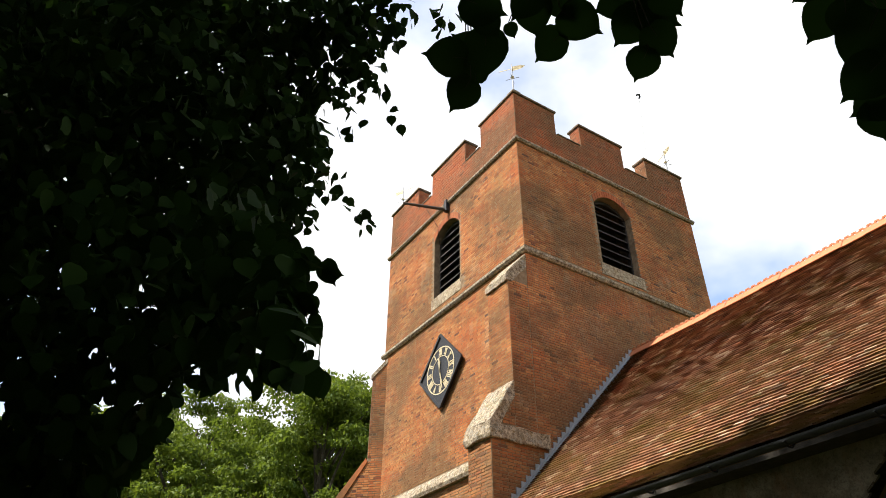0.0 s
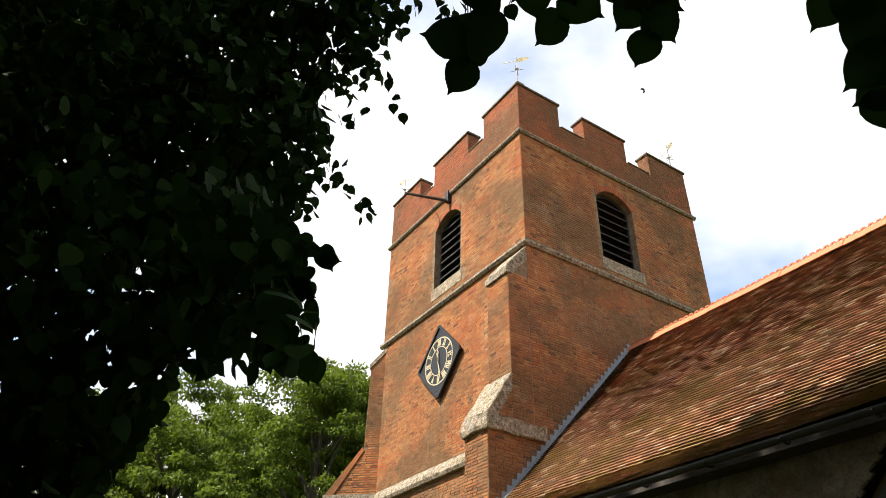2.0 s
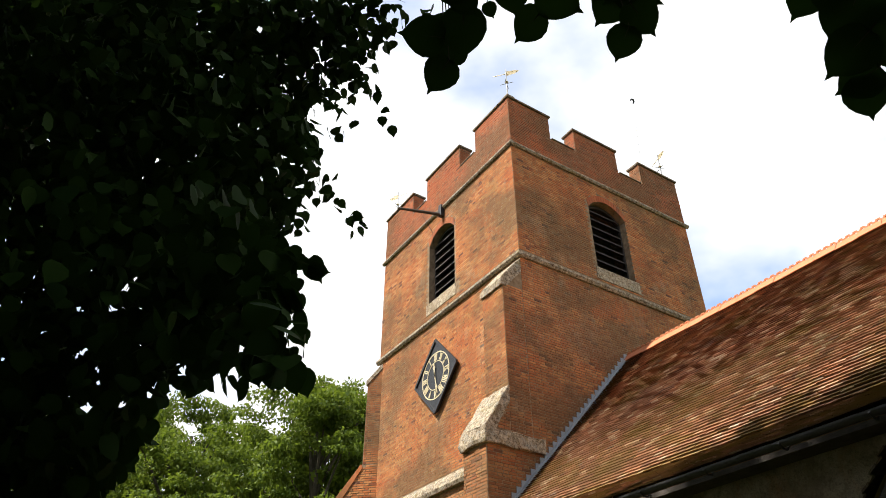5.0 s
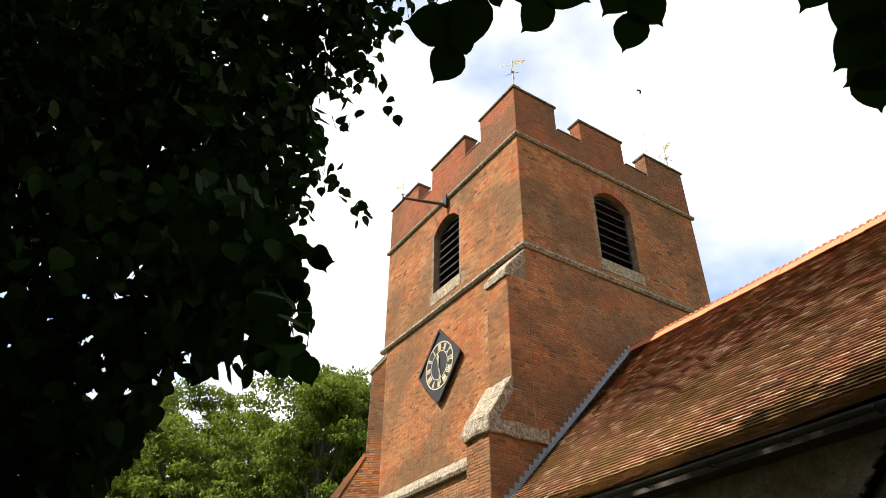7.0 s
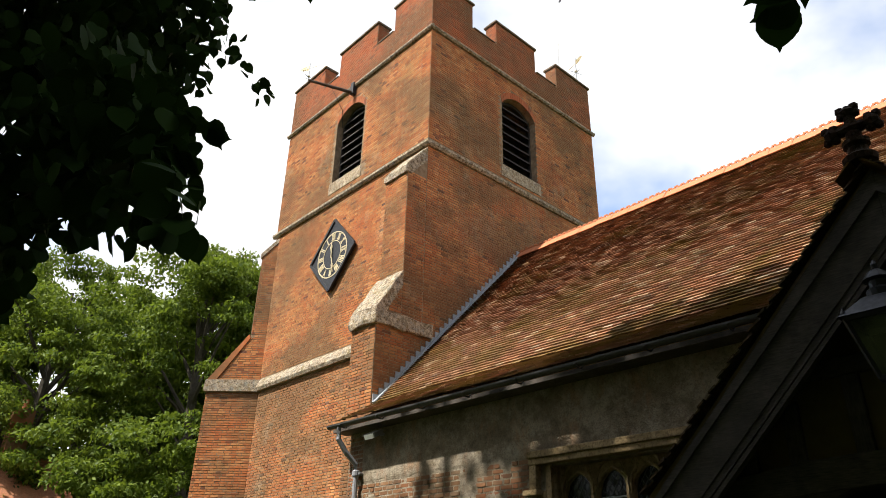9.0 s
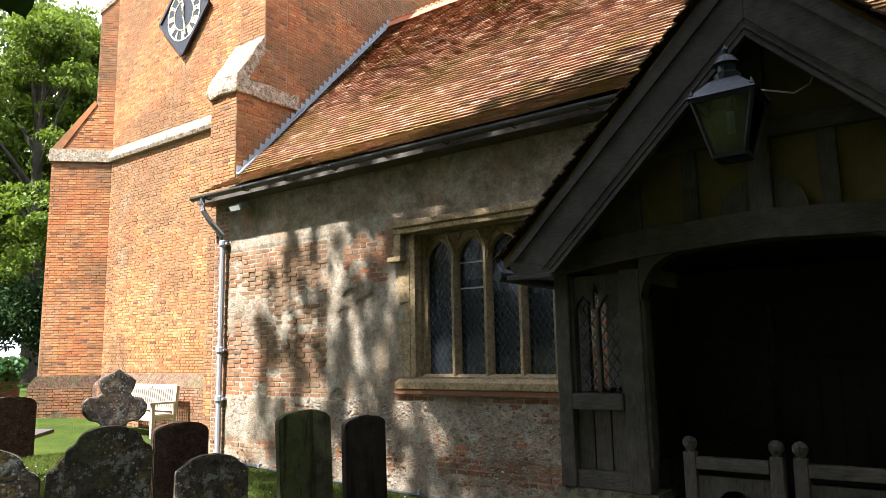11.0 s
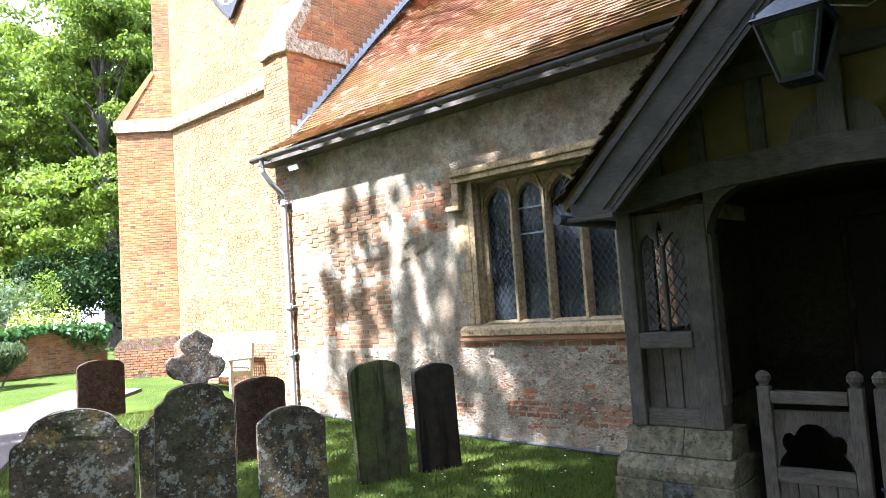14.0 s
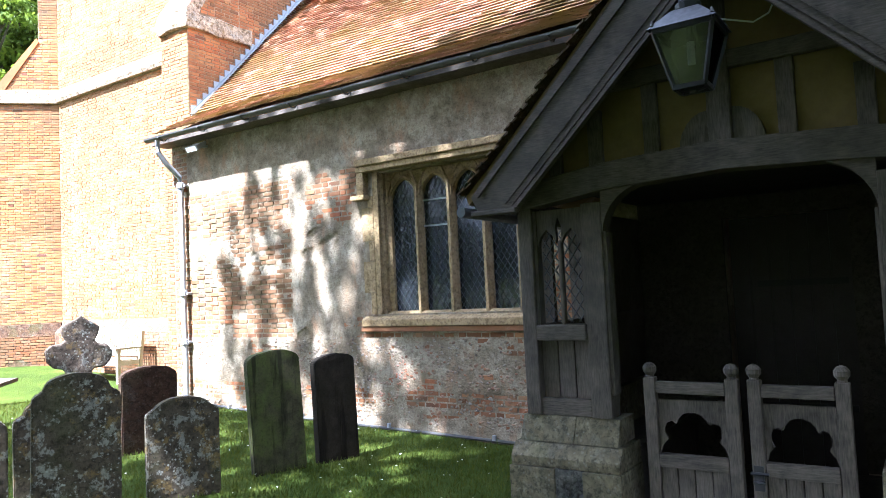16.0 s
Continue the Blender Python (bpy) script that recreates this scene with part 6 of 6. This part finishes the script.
def far_tree(x, y, height, spread, seed, n=9000, trunk=0.4, leaf=(0.16, 0.30)):
    """Forked trunk, limbs, and a crown of leaf sprays massed on the limbs' ends."""
    r = random.Random(seed)
    z0 = ground_z(x, y)
    t = thing("tree", (x, y, z0), "tall broadleaved tree in full green leaf; those behind the camera are added light blockers", "tree", "background trees")
    top = z0 + height
    lean = r.uniform(-0.6, 0.6)
    part("trunk", tube([(x, y, z0 - 0.3), (x + lean * 0.2, y, z0 + height * 0.3), (x + lean * 0.6, y, z0 + height * 0.6), (x + lean, y, top - height * 0.12)], [trunk, trunk * 0.8, trunk * 0.5, trunk * 0.12], 10), M_BARK, t)
    clumps = []
    for k in range(150):
        a = k * 2.4 + r.uniform(-0.4, 0.4)
        f = r.uniform(0.08, 1.0)
        reach = spread * math.sin(math.pi * (0.16 + 0.78 * f)) ** 0.6 * math.sqrt(r.uniform(0.12, 1.08))
        zz = z0 + height * (0.10 + 0.86 * f)
        s = Vector((x + lean * f * 0.8, y, z0 + height * max(0.12, f * 0.72)))
        e = Vector((x + lean * f + reach * math.cos(a), y + reach * math.sin(a), zz))
        if k < 24:
            part("limb", tube([s, s.lerp(e, 0.55) + Vector((0, 0, 0.3)), e], [trunk * 0.3, trunk * 0.16, 0.03], 6), M_BARK, t)
        clumps.append((e, spread * r.uniform(0.14, 0.27)))
    pos = []
    for e, s in clumps:
        # each clump is a few flat sprays of leaves, lit on top and hollow below
        for _ in range(5):
            c = np.array(e) + unit(1)[0] * s * 0.7 * np.array([1, 1, 0.6])
            pos.append(in_ball(max(n // (5 * len(clumps)), 1), c, (s * 0.55, s * 0.55, s * 0.2), 0.0))
    pos = np.concatenate(pos)
    tip = rng_np.normal(size=pos.shape) * 0.7 + np.array([0, 0, -0.35])
    leaf_mesh("crown", pos, tip, unit(len(pos)) * 0.8 + np.array([0, 0, 0.9]), rng_np.uniform(*leaf, len(pos)), DIAMOND, M_FAR, t, "stuff", "sunlit green foliage", 0.2, 0.2)


far_tree(14.4, 33.5, 17.6, 5.6, 1, 80000, 0.4)
far_tree(9.4, 43.0, 19.0, 6.6, 2, 80000, 0.45)
far_tree(18.0, 38.0, 18.0, 6.0, 3, 26000, 0.5, (0.3, 0.5))
far_tree(4.0, 49.0, 18.5, 7.0, 4, 34000, 0.5, (0.3, 0.5))
far_tree(14.0, 50.0, 19.5, 7.5, 5, 30000, 0.5, (0.35, 0.55))
far_tree(-6.0, 46.0, 17.0, 6.0, 7, 9000, 0.5, (0.35, 0.6))
far_tree(23.0, 44.0, 17.5, 6.0, 8, 8000, 0.5, (0.35, 0.6))
# unseen trees added close behind the camera to block sky light from porch and graves
for k, (x, y, h) in enumerate(((-7.5, -9.0, 13.0), (-9.0, -2.5, 14.0), (-8.5, 3.5, 14.0), (-9.5, 9.5, 13.0), (-3.0, -10.5, 13.0), (2.5, -12.5, 13.0), (-10.0, 16.0, 12.0), (-4.8, -5.6, 12.0), (3.2, -8.0, 12.0))):
    far_tree(x, y, h, 5.4, 20 + k, 6000, 0.4, (0.4, 0.65))


def shrub(x, y, w, d, h, material, n, label, leaf=(0.05, 0.1), flowers=0, group="shrubs by the wall", grassy=False):
    z0 = ground_z(x, y)
    s = thing("shrub", (x, y, z0), label, "shrub", group)
    for k in range(5):
        part("stem", tube([(x + 0.1 * k - 0.2, y, z0 - 0.05), (x + (k - 2) * w * 0.16, y + 0.1, z0 + h * 0.5), (x + (k - 2) * w * 0.3, y, z0 + h * 0.8)], [0.025, 0.018, 0.006], 5), M_BARK, s)
    blobs = [(x + rng_np.uniform(-w, w) * 0.36, y + rng_np.uniform(-d, d) * 0.35, z0 + h * rng_np.uniform(0.3, 0.72), rng_np.uniform(0.5, 1)) for _ in range(9)]
    pos = np.concatenate([in_ball(n // 9, (bx, by, bz), (w * 0.27 * q, d * 0.33 * q, h * 0.30 * q), 0.4) for bx, by, bz, q in blobs])
    pos[:, 2] = np.maximum(pos[:, 2], z0 + 0.03)
    tip = rng_np.normal(size=pos.shape) * (0.3 if grassy else 0.9) + np.array([0, 0, 0.9 if grassy else -0.2])
    leaf_mesh("foliage", pos, tip, unit(len(pos)), rng_np.uniform(*leaf, len(pos)), POINTED, material, s, "stuff")
    if flowers:
        p = pos[rng_np.integers(0, len(pos), flowers)] + np.array([0, -0.05, 0.04])
        leaf_mesh("blossom", p, unit(flowers), unit(flowers), rng_np.uniform(0.05, 0.09, flowers), LIME, M_PETAL, s, "stuff", "white blossom")


shrub(5.0, 21.9, 3.4, 1.7, 2.15, M_SHRUB, 7000, "bright yellow-green flowering shrub over the wall", flowers=260)
shrub(2.6, 22.0, 3.4, 1.7, 2.15, M_SHRUB, 7000, "bright yellow-green shrub over the garden wall", flowers=60)
shrub(7.4, 21.6, 2.4, 1.3, 2.2, M_SHRUB, 3600, "pale flowering shrub on the wall", flowers=320)
shrub(5.3, 19.0, 1.7, 0.9, 1.15, M_GREYSHRUB, 7000, "grey-green lavender-like bush beside the path", (0.05, 0.11), grassy=True)
shrub(3.9, 19.4, 1.4, 0.9, 1.0, M_GREYSHRUB, 5000, "grey-green bush at the foot of the wall", (0.05, 0.11), grassy=True)
shrub(0.4, 22.2, 2.4, 1.2, 2.0, M_SHRUB, 2400, "yellow-green shrub against the garden wall")
shrub(6.6, 24.5, 2.6, 2.0, 3.0, M_GREYSHRUB, 3600, "tall grey-green shrub behind the wall", (0.08, 0.16))
shrub(8.0, 25.5, 2.6, 2.0, 3.2, M_FAR, 2600, "dark green shrub behind the wall", (0.08, 0.16))
shrub(1.5, 25.0, 3.4, 2.0, 2.1, M_SHRUB, 2600, "light green shrub behind the wall", (0.08, 0.16))

# added near-black shrubs stand in for deep shade beneath the far trees
for x, y, h in ((1.0, 43.0, 7.0), (7.5, 39.5, 7.5), (12.5, 40.5, 7.0), (17.0, 34.5, 6.5), (10.5, 29.5, 4.6), (14.5, 28.5, 5.0)):
    shrub(x, y, 5.5, 3.0, h, M_SHADE_LEAF, 9000, "near-black shrub put in for the shade under the far trees", (0.12, 0.22), group="evergreens beyond the garden")

ivy = thing("ivy", (4.0, 20.6, 1.7), "glossy dark ivy spilling over the wall top", "ivy")
f = rng_np.uniform(0, 1, 5200)
base = np.array(GW_A)[None, :] + f[:, None] * np.array(GW_B - GW_A)[None, :]
base[:, 2] = 1.78 - np.abs(rng_np.normal(size=5200)) * 0.28 * (0.7 + 0.5 * np.sin(f * 40)) + 0.08
base[:, 1] += -0.2 - np.abs(rng_np.normal(size=5200)) * 0.1 + np.where(base[:, 2] > 1.74, 0.25, 0) * rng_np.uniform(0, 1, 5200)
leaf_mesh("foliage", base, rng_np.normal(size=base.shape) * 0.5 + np.array([0, -0.4, -0.6]), unit(5200) + np.array([0, -1.2, 0.3]), rng_np.uniform(0.08, 0.14, 5200), LIME, M_IVY, ivy, "stuff")

# grass blades over the near lawn, with daisies
n = 110000
gx, gy = rng_np.uniform(0.5, 7.4, n), rng_np.uniform(2.5, 13.0, n) 
pos = np.stack([gx, gy, np.array([ground_z(a, b) for a, b in zip(gx, gy)]) + 0.03 * 0], 1)
pos[:, 2] += np.array([0.03 * noise.noise(Vector((a * 0.7, b * 0.7, 0))) for a, b in zip(gx, gy)]) - 0.012
tip = rng_np.normal(size=pos.shape) * 0.45 + np.array([0, 0, 1.0])
blades = leaf_mesh("grass", pos, tip, unit(n), rng_np.uniform(0.035, 0.085, n), [(0, 0), (0.5, 0.06), (1, 0)], M_BLADE)
tagged(blades, "short mown grass blades of the churchyard", "grass", kind="stuff")
k = rng_np.integers(0, n, 420)
dz = pos[k] + np.array([0, 0, 0.06])
daisies = leaf_mesh("daisies", dz, unit(420) * np.array([1, 1, 0.15]), np.tile([[0, 0, 1.0]], (420, 1)), np.full(420, 0.022), LIME, M_PETAL)
tagged(daisies, "scattered white daisies in the grass", "flowers", kind="stuff")
# ---- roof tiles of the nave ----
def nave_tiles():
    r = random.Random(11)
    (xa, za), (xb, zb), (xc, zc) = PROFILE
    l1, l2 = math.hypot(xb - xa, zb - za), math.hypot(xc - xb, zc - zb)
    gauge, width = 0.094, 0.166

    def at(s):
        if s < l1:
            return Vector((xa + (xb - xa) * s / l1, 0, za + (zb - za) * s / l1)), Vector((xb - xa, 0, zb - za)) / l1
        s -= l1
        return Vector((xb + (xc - xb) * s / l2, 0, zb + (zc - zb) * s / l2)), Vector((xc - xb, 0, zc - zb)) / l2

    verts, faces, singles = [], [], 0
    shared = None
    rows = int((l1 + l2) / gauge)
    y_hi, y_lo = TY0 - 0.02, NY0
    for i in range(rows):
        p, d = at(i * gauge)
        n = Vector((-d.z, 0, d.x))
        j = 0
        y = y_hi - (width / 2 if i % 2 else 0)
        while y > y_lo:
            w = width - 0.004
            lift = 0.028 + r.uniform(-0.004, 0.006)
            slip = r.uniform(-0.006, 0.006)
            sag = 0.012 * math.sin(y * 0.9) + 0.003 * math.sin(y * 2.7 + i * 0.2)
            a = p + d * slip + n * (lift + sag + 0.006)
            b = p + d * (gauge * 1.25) + n * (0.002 + sag)
            q = r.uniform(-0.003, 0.003)
            single = singles < 300 and 12 <= i < 26 and 6.2 < y < 9.9
            if single:
                singles += 1
                if shared is None:
                    shared = bpy.data.meshes.new("tile")
                    da, db = n * (lift + 0.006), d * (gauge * 1.25) + n * 0.004
                    vs = [da, da - Vector((0, w, 0)), db - Vector((0, w, 0)), db, da - n * 0.016, da - Vector((0, w, 0)) - n * 0.016, db - Vector((0, w, 0)) - n * 0.016, db - n * 0.016]
                    shared.from_pydata([tuple(v) for v in vs], [], [(3, 2, 1, 0), (0, 1, 5, 4), (1, 2, 6, 5), (3, 0, 4, 7)])
                    shared.materials.append(M_TILE)
                ob = new("tile", shared)
                ob.parent = nave_roof
                ob.location = p + d * slip + n * sag + Vector((0, y, 0)) - base_of(nave_roof)
                ob.rotation_euler = (r.uniform(-0.02, 0.02), r.uniform(-0.03, 0.03), 0)
            else:
                k = len(verts)
                ya, yb = y, y - w
                vs = [(a.x, ya, a.z + q), (a.x, yb, a.z - q), (b.x, yb, b.z), (b.x, ya, b.z)]
                dn = n * 0.016
                vs += [(a.x - dn.x, ya, a.z - dn.z + q), (a.x - dn.x, yb, a.z - dn.z - q), (b.x - dn.x, yb, b.z - dn.z), (b.x - dn.x, ya, b.z - dn.z)]
                verts += vs
                faces += [(k + 3, k + 2, k + 1, k), (k, k + 1, k + 5, k + 4), (k + 1, k + 2, k + 6, k + 5), (k + 3, k, k + 4, k + 7)]
            y -= width
            j += 1
    mesh_from("roof_tiles", verts, faces, M_TILE, nave_roof, "stuff")


nave_tiles()

# ---- brickwork of the tower ----
def clear_of(hole, extra=()):
    def keep(u, z):
        if in_hole(u, z, hole, 0.05) or (hole[0] - 0.16 < u < hole[1] + 0.16 and hole[2] - 0.38 < z < hole[2] + 0.02):
            return False
        h0, h1, sill, spring, rise = hole
        if h0 - 0.05 < u < h1 + 0.05 and z > spring:
            k = min(max((u - h0) / (h1 - h0), 0), 1)
            if z < spring + rise * math.sin(math.pi * k) ** 0.75 + 0.24:
                return False
        return not any(a <= u <= b and c <= z <= d for a, b, c, d in extra)
    return keep


south = Bricks((TX0, 0, 0), (0, 1, 0), (-1, 0, 0), seed=3)
south.lay(TY0, TY1, 1.35, Z_TOP - 0.02, clear_of(S_WIN, [(TY0, BW, 0, 11.1), (12.9, 15.3, Z_LOW, Z_LOW + 0.33), (TY0, 17.2, Z_LOW - 0.02, Z_LOW + 0.35), (TY0, TY1, Z_MID - 0.02, Z_MID + 0.22)]))
south.build(M_BRICK, wall_s, lambda u, z: 1.4 < z < 3.0 and 13.0 < u < 16.9)
par = Bricks((TX0, 0, 0), (0, 1, 0), (-1, 0, 0), seed=4)
par.lay(TY0, TY1, Z_TOP + 0.18, Z_EMB)
for a, b in S_MER:
    par.lay(a, b, Z_EMB, Z_MER - 0.01)
par.build(M_REDBRICK, wall_s)
east = Bricks((0, TY0, 0), (1, 0, 0), (0, -1, 0), seed=5)
east.lay(TX0, TX1, 5.0, Z_TOP - 0.02, clear_of(E_WIN, [(TX0, TX1, Z_MID - 0.02, Z_MID + 0.22)]))
east.lay(BX_HI, TX0, 6.9, 10.42, lambda u, z: True)
east.lay(BX_LO + 0.012, TX0, 0.3, 6.6)
east.lay(BX_LO + 0.3, BX_HI, 6.95, 7.6, lambda u, z: z < 6.62 + (u - BX_LO) * 1.85 - 0.1)
east.build(M_BRICK, wall_e)
epar = Bricks((0, TY0, 0), (1, 0, 0), (0, -1, 0), seed=6)
epar.lay(TX0, TX1, Z_TOP + 0.18, Z_EMB)
for a, b in E_MER:
    epar.lay(a, b, Z_EMB, Z_MER - 0.01)
epar.build(M_REDBRICK, wall_e)
# returns of the merlons that show against the sky
for a, b in E_MER[1:]:
    Bricks((a, 0, 0), (0, 1, 0), (-1, 0, 0), seed=7).lay(TY0, TY0 + 0.4, Z_EMB, Z_MER - 0.01).build(M_REDBRICK, wall_e)
for a, b in S_MER[:-1]:
    Bricks((0, b, 0), (1, 0, 0), (0, 1, 0), seed=8).lay(TX0, TX0 + 0.4, Z_EMB, Z_MER - 0.01).build(M_REDBRICK, wall_s)
for a, b in S_MER[1:]:
    Bricks((0, a, 0), (1, 0, 0), (0, -1, 0), seed=9).lay(TX0, TX0 + 0.4, Z_EMB, Z_MER - 0.01).build(M_REDBRICK, wall_s)
Bricks((BX_LO, 0, 0), (0, 1, 0), (-1, 0, 0), seed=12).lay(TY0, BW, 0.3, 6.58).build(M_BRICK, butt, lambda u, z: z < 4.0)
Bricks((BX_HI, 0, 0), (0, 1, 0), (-1, 0, 0), seed=13).lay(TY0, BW, 7.9, 10.34).build(M_BRICK, butt)
diag = Bricks(D0, DD, DN, seed=14)
diag.lay(0.0, 1.44, 1.36, 6.66)
diag.lay(0.0, 1.4, 7.0, 8.3, lambda u, z: u < 1.4 - (z - 6.95) * 0.72 - 0.06)
diag.lay(0.0, 0.43, 8.3, 11.1, lambda u, z: u < 0.43 - max(0, z - 10.7) * 0.95)
diag.build(M_BRICK, butt_w, lambda u, z: z < 4.2)
foot_s = Bricks((TX0 - 0.2, 0, 0), (0, 1, 0), (-1, 0, 0), seed=15)
foot_s.lay(11.4, 17.0, 0.1, 1.1, lambda u, z: noise.noise(Vector((u, z * 1.5, 3))) > -0.25).build(M_OLDBRICK, wall_s)
Bricks(D0 + DN * 0.14, DD, DN, seed=16).lay(0.0, 1.6, 0.15, 1.08, lambda u, z: noise.noise(Vector((u, z * 1.5, 5))) > -0.25).build(M_OLDBRICK, butt_w)
Bricks(GW_A + DN * 0, gd, Vector((gd.y, -gd.x, 0)), proud=0.168, seed=17).lay(6.0, 16.6, 0.1, 1.66).build(M_OLDBRICK, gwall)


# ---- nave wall: bricks all over, and a coat of old render that has come away in patches ----
def wear(u, z):
    return noise.noise(Vector((u * 0.8, z * 1.0, 1.3))) + 0.5 * noise.noise(Vector((u * 2.6, z * 3.0, 4.1))) + 0.42 * noise.noise(Vector((u * 7, z * 8, 2.2))) + 0.25 * noise.noise(Vector((u * 17, z * 19, 6.2)))


def coat_at(u, z):
    """How much render is left, 0 to 1."""
    if u > 10.15:
        limit = -2.0
    elif z > 3.5:
        limit = 0.85
    elif z < 1.12:
        limit = 0.62 if z > 0.42 else 0.12
    elif u > 7.75:
        limit = -0.3
    elif u > 6.8:
        limit = 0.5
    else:
        limit = 0.0
    return min(max((limit - wear(u, z)) * 3.2 + 0.5, 0.0), 1.0)


CHIPS = [(7.40, 2.33, 0.10, 0.05), (7.28, 2.62, 0.12, 0.035), (7.0, 2.5, 0.16, 0.02), (7.55, 1.16, 0.10, 0.05), (8.3, 2.15, 0.07, 0.05), (8.55, 2.35, 0.06, 0.04), (8.05, 2.62, 0.05, 0.05), (9.2, 1.25, 0.07, 0.06), (8.9, 1.5, 0.05, 0.04)]


def render_coat():
    us, zs = np.arange(2.66, TY0 - 0.01, 0.03), np.arange(-0.25, 4.42, 0.03)
    verts = []
    for z in zs:
        for u in us:
            c = coat_at(u, z)
            f = noise.noise(Vector((u * 6, z * 6, 9.0))) * 0.006 + noise.noise(Vector((u * 19, z * 19, 3.0))) * 0.0035 + noise.noise(Vector((u * 1.6, z * 1.6, 7.0))) * 0.008
            h = 0.002 + c * 0.013 + f * (0.35 + 0.5 * c)
            for cu, cz, ru, rz in CHIPS:
                d = ((u - cu - 0.3 * (z - cz)) / ru) ** 2 + ((z - cz + 0.4 * (u - cu)) / rz) ** 2
                if d < 1.6:
                    h = min(h, -0.03)
            if z < 0.35:
                h += 0.03 * (0.35 - z)
            verts.append((NX - 0.004 - h, u, z))
    w, faces = len(us), []
    for j in range(len(zs) - 1):
        for i in range(w - 1):
            u, z = us[i] + 0.015, zs[j] + 0.015
            if 3.83 < u < 6.14 and 1.25 < z < 3.46:
                continue
            faces.append((j * w + i, (j + 1) * w + i, (j + 1) * w + i + 1, j * w + i + 1))
    ob = mesh_from("render_coat", verts, faces, M_PLASTER, nave_s, label="grey lime render flaking off the brick")
    for p in ob.data.polygons:
        p.use_smooth = True


render_coat()


def shows(u, z):
    if 3.7 < u < 6.36 and 1.18 < z < 3.56 or u < 2.7 or z < 0.02:
        return False
    if any(abs(u - cu) < ru + 0.1 and abs(z - cz) < rz + 0.05 for cu, cz, ru, rz in CHIPS):
        return False
    return coat_at(u, z) < 0.85


nb = Bricks((NX - 0.004, 0, 0), (0, 1, 0), (-1, 0, 0), length=0.2, course=0.074, joint=0.018, proud=0.008, seed=21, uneven=0.0045)
nb.lay(2.7, TY0 - 0.02, 0.0, 4.3, shows)
nb.build(M_OLDBRICK, nave_s, lambda u, z: 7.6 < u and 1.6 < z < 3.3)

# flints and rubble set in the foot of the wall
bm = bmesh.new()
r = random.Random(31)
ico = bmesh.new()
bmesh.ops.create_icosphere(ico, subdivisions=1, radius=1)
ico_v, ico_f = [v.co.copy() for v in ico.verts], [[v.index for v in f.verts] for f in ico.faces]
ico.free()
rv, rf = [], []
for k in range(1900):
    u, z = r.uniform(2.75, 10.0), r.uniform(0.0, 1.12)
    if wear(u + 3, z) < -0.15:
        continue
    s3 = (0.010, r.uniform(0.014, 0.036), r.uniform(0.010, 0.022))
    b = len(rv)
    tw = r.uniform(-0.5, 0.5)
    for v in ico_v:
        y, zz = v.y * s3[1] * r.uniform(0.8, 1.1), v.z * s3[2] * r.uniform(0.8, 1.1)
        rv.append((NX - 0.024 + v.x * s3[0], u + y * math.cos(tw) - zz * math.sin(tw), z + y * math.sin(tw) + zz * math.cos(tw)))
    rf += [tuple(b + i for i in f) for f in ico_f]
mesh_from("rubble", rv, rf, M_RUBBLE, nave_s, "stuff", "mixed flint and stone rubble")
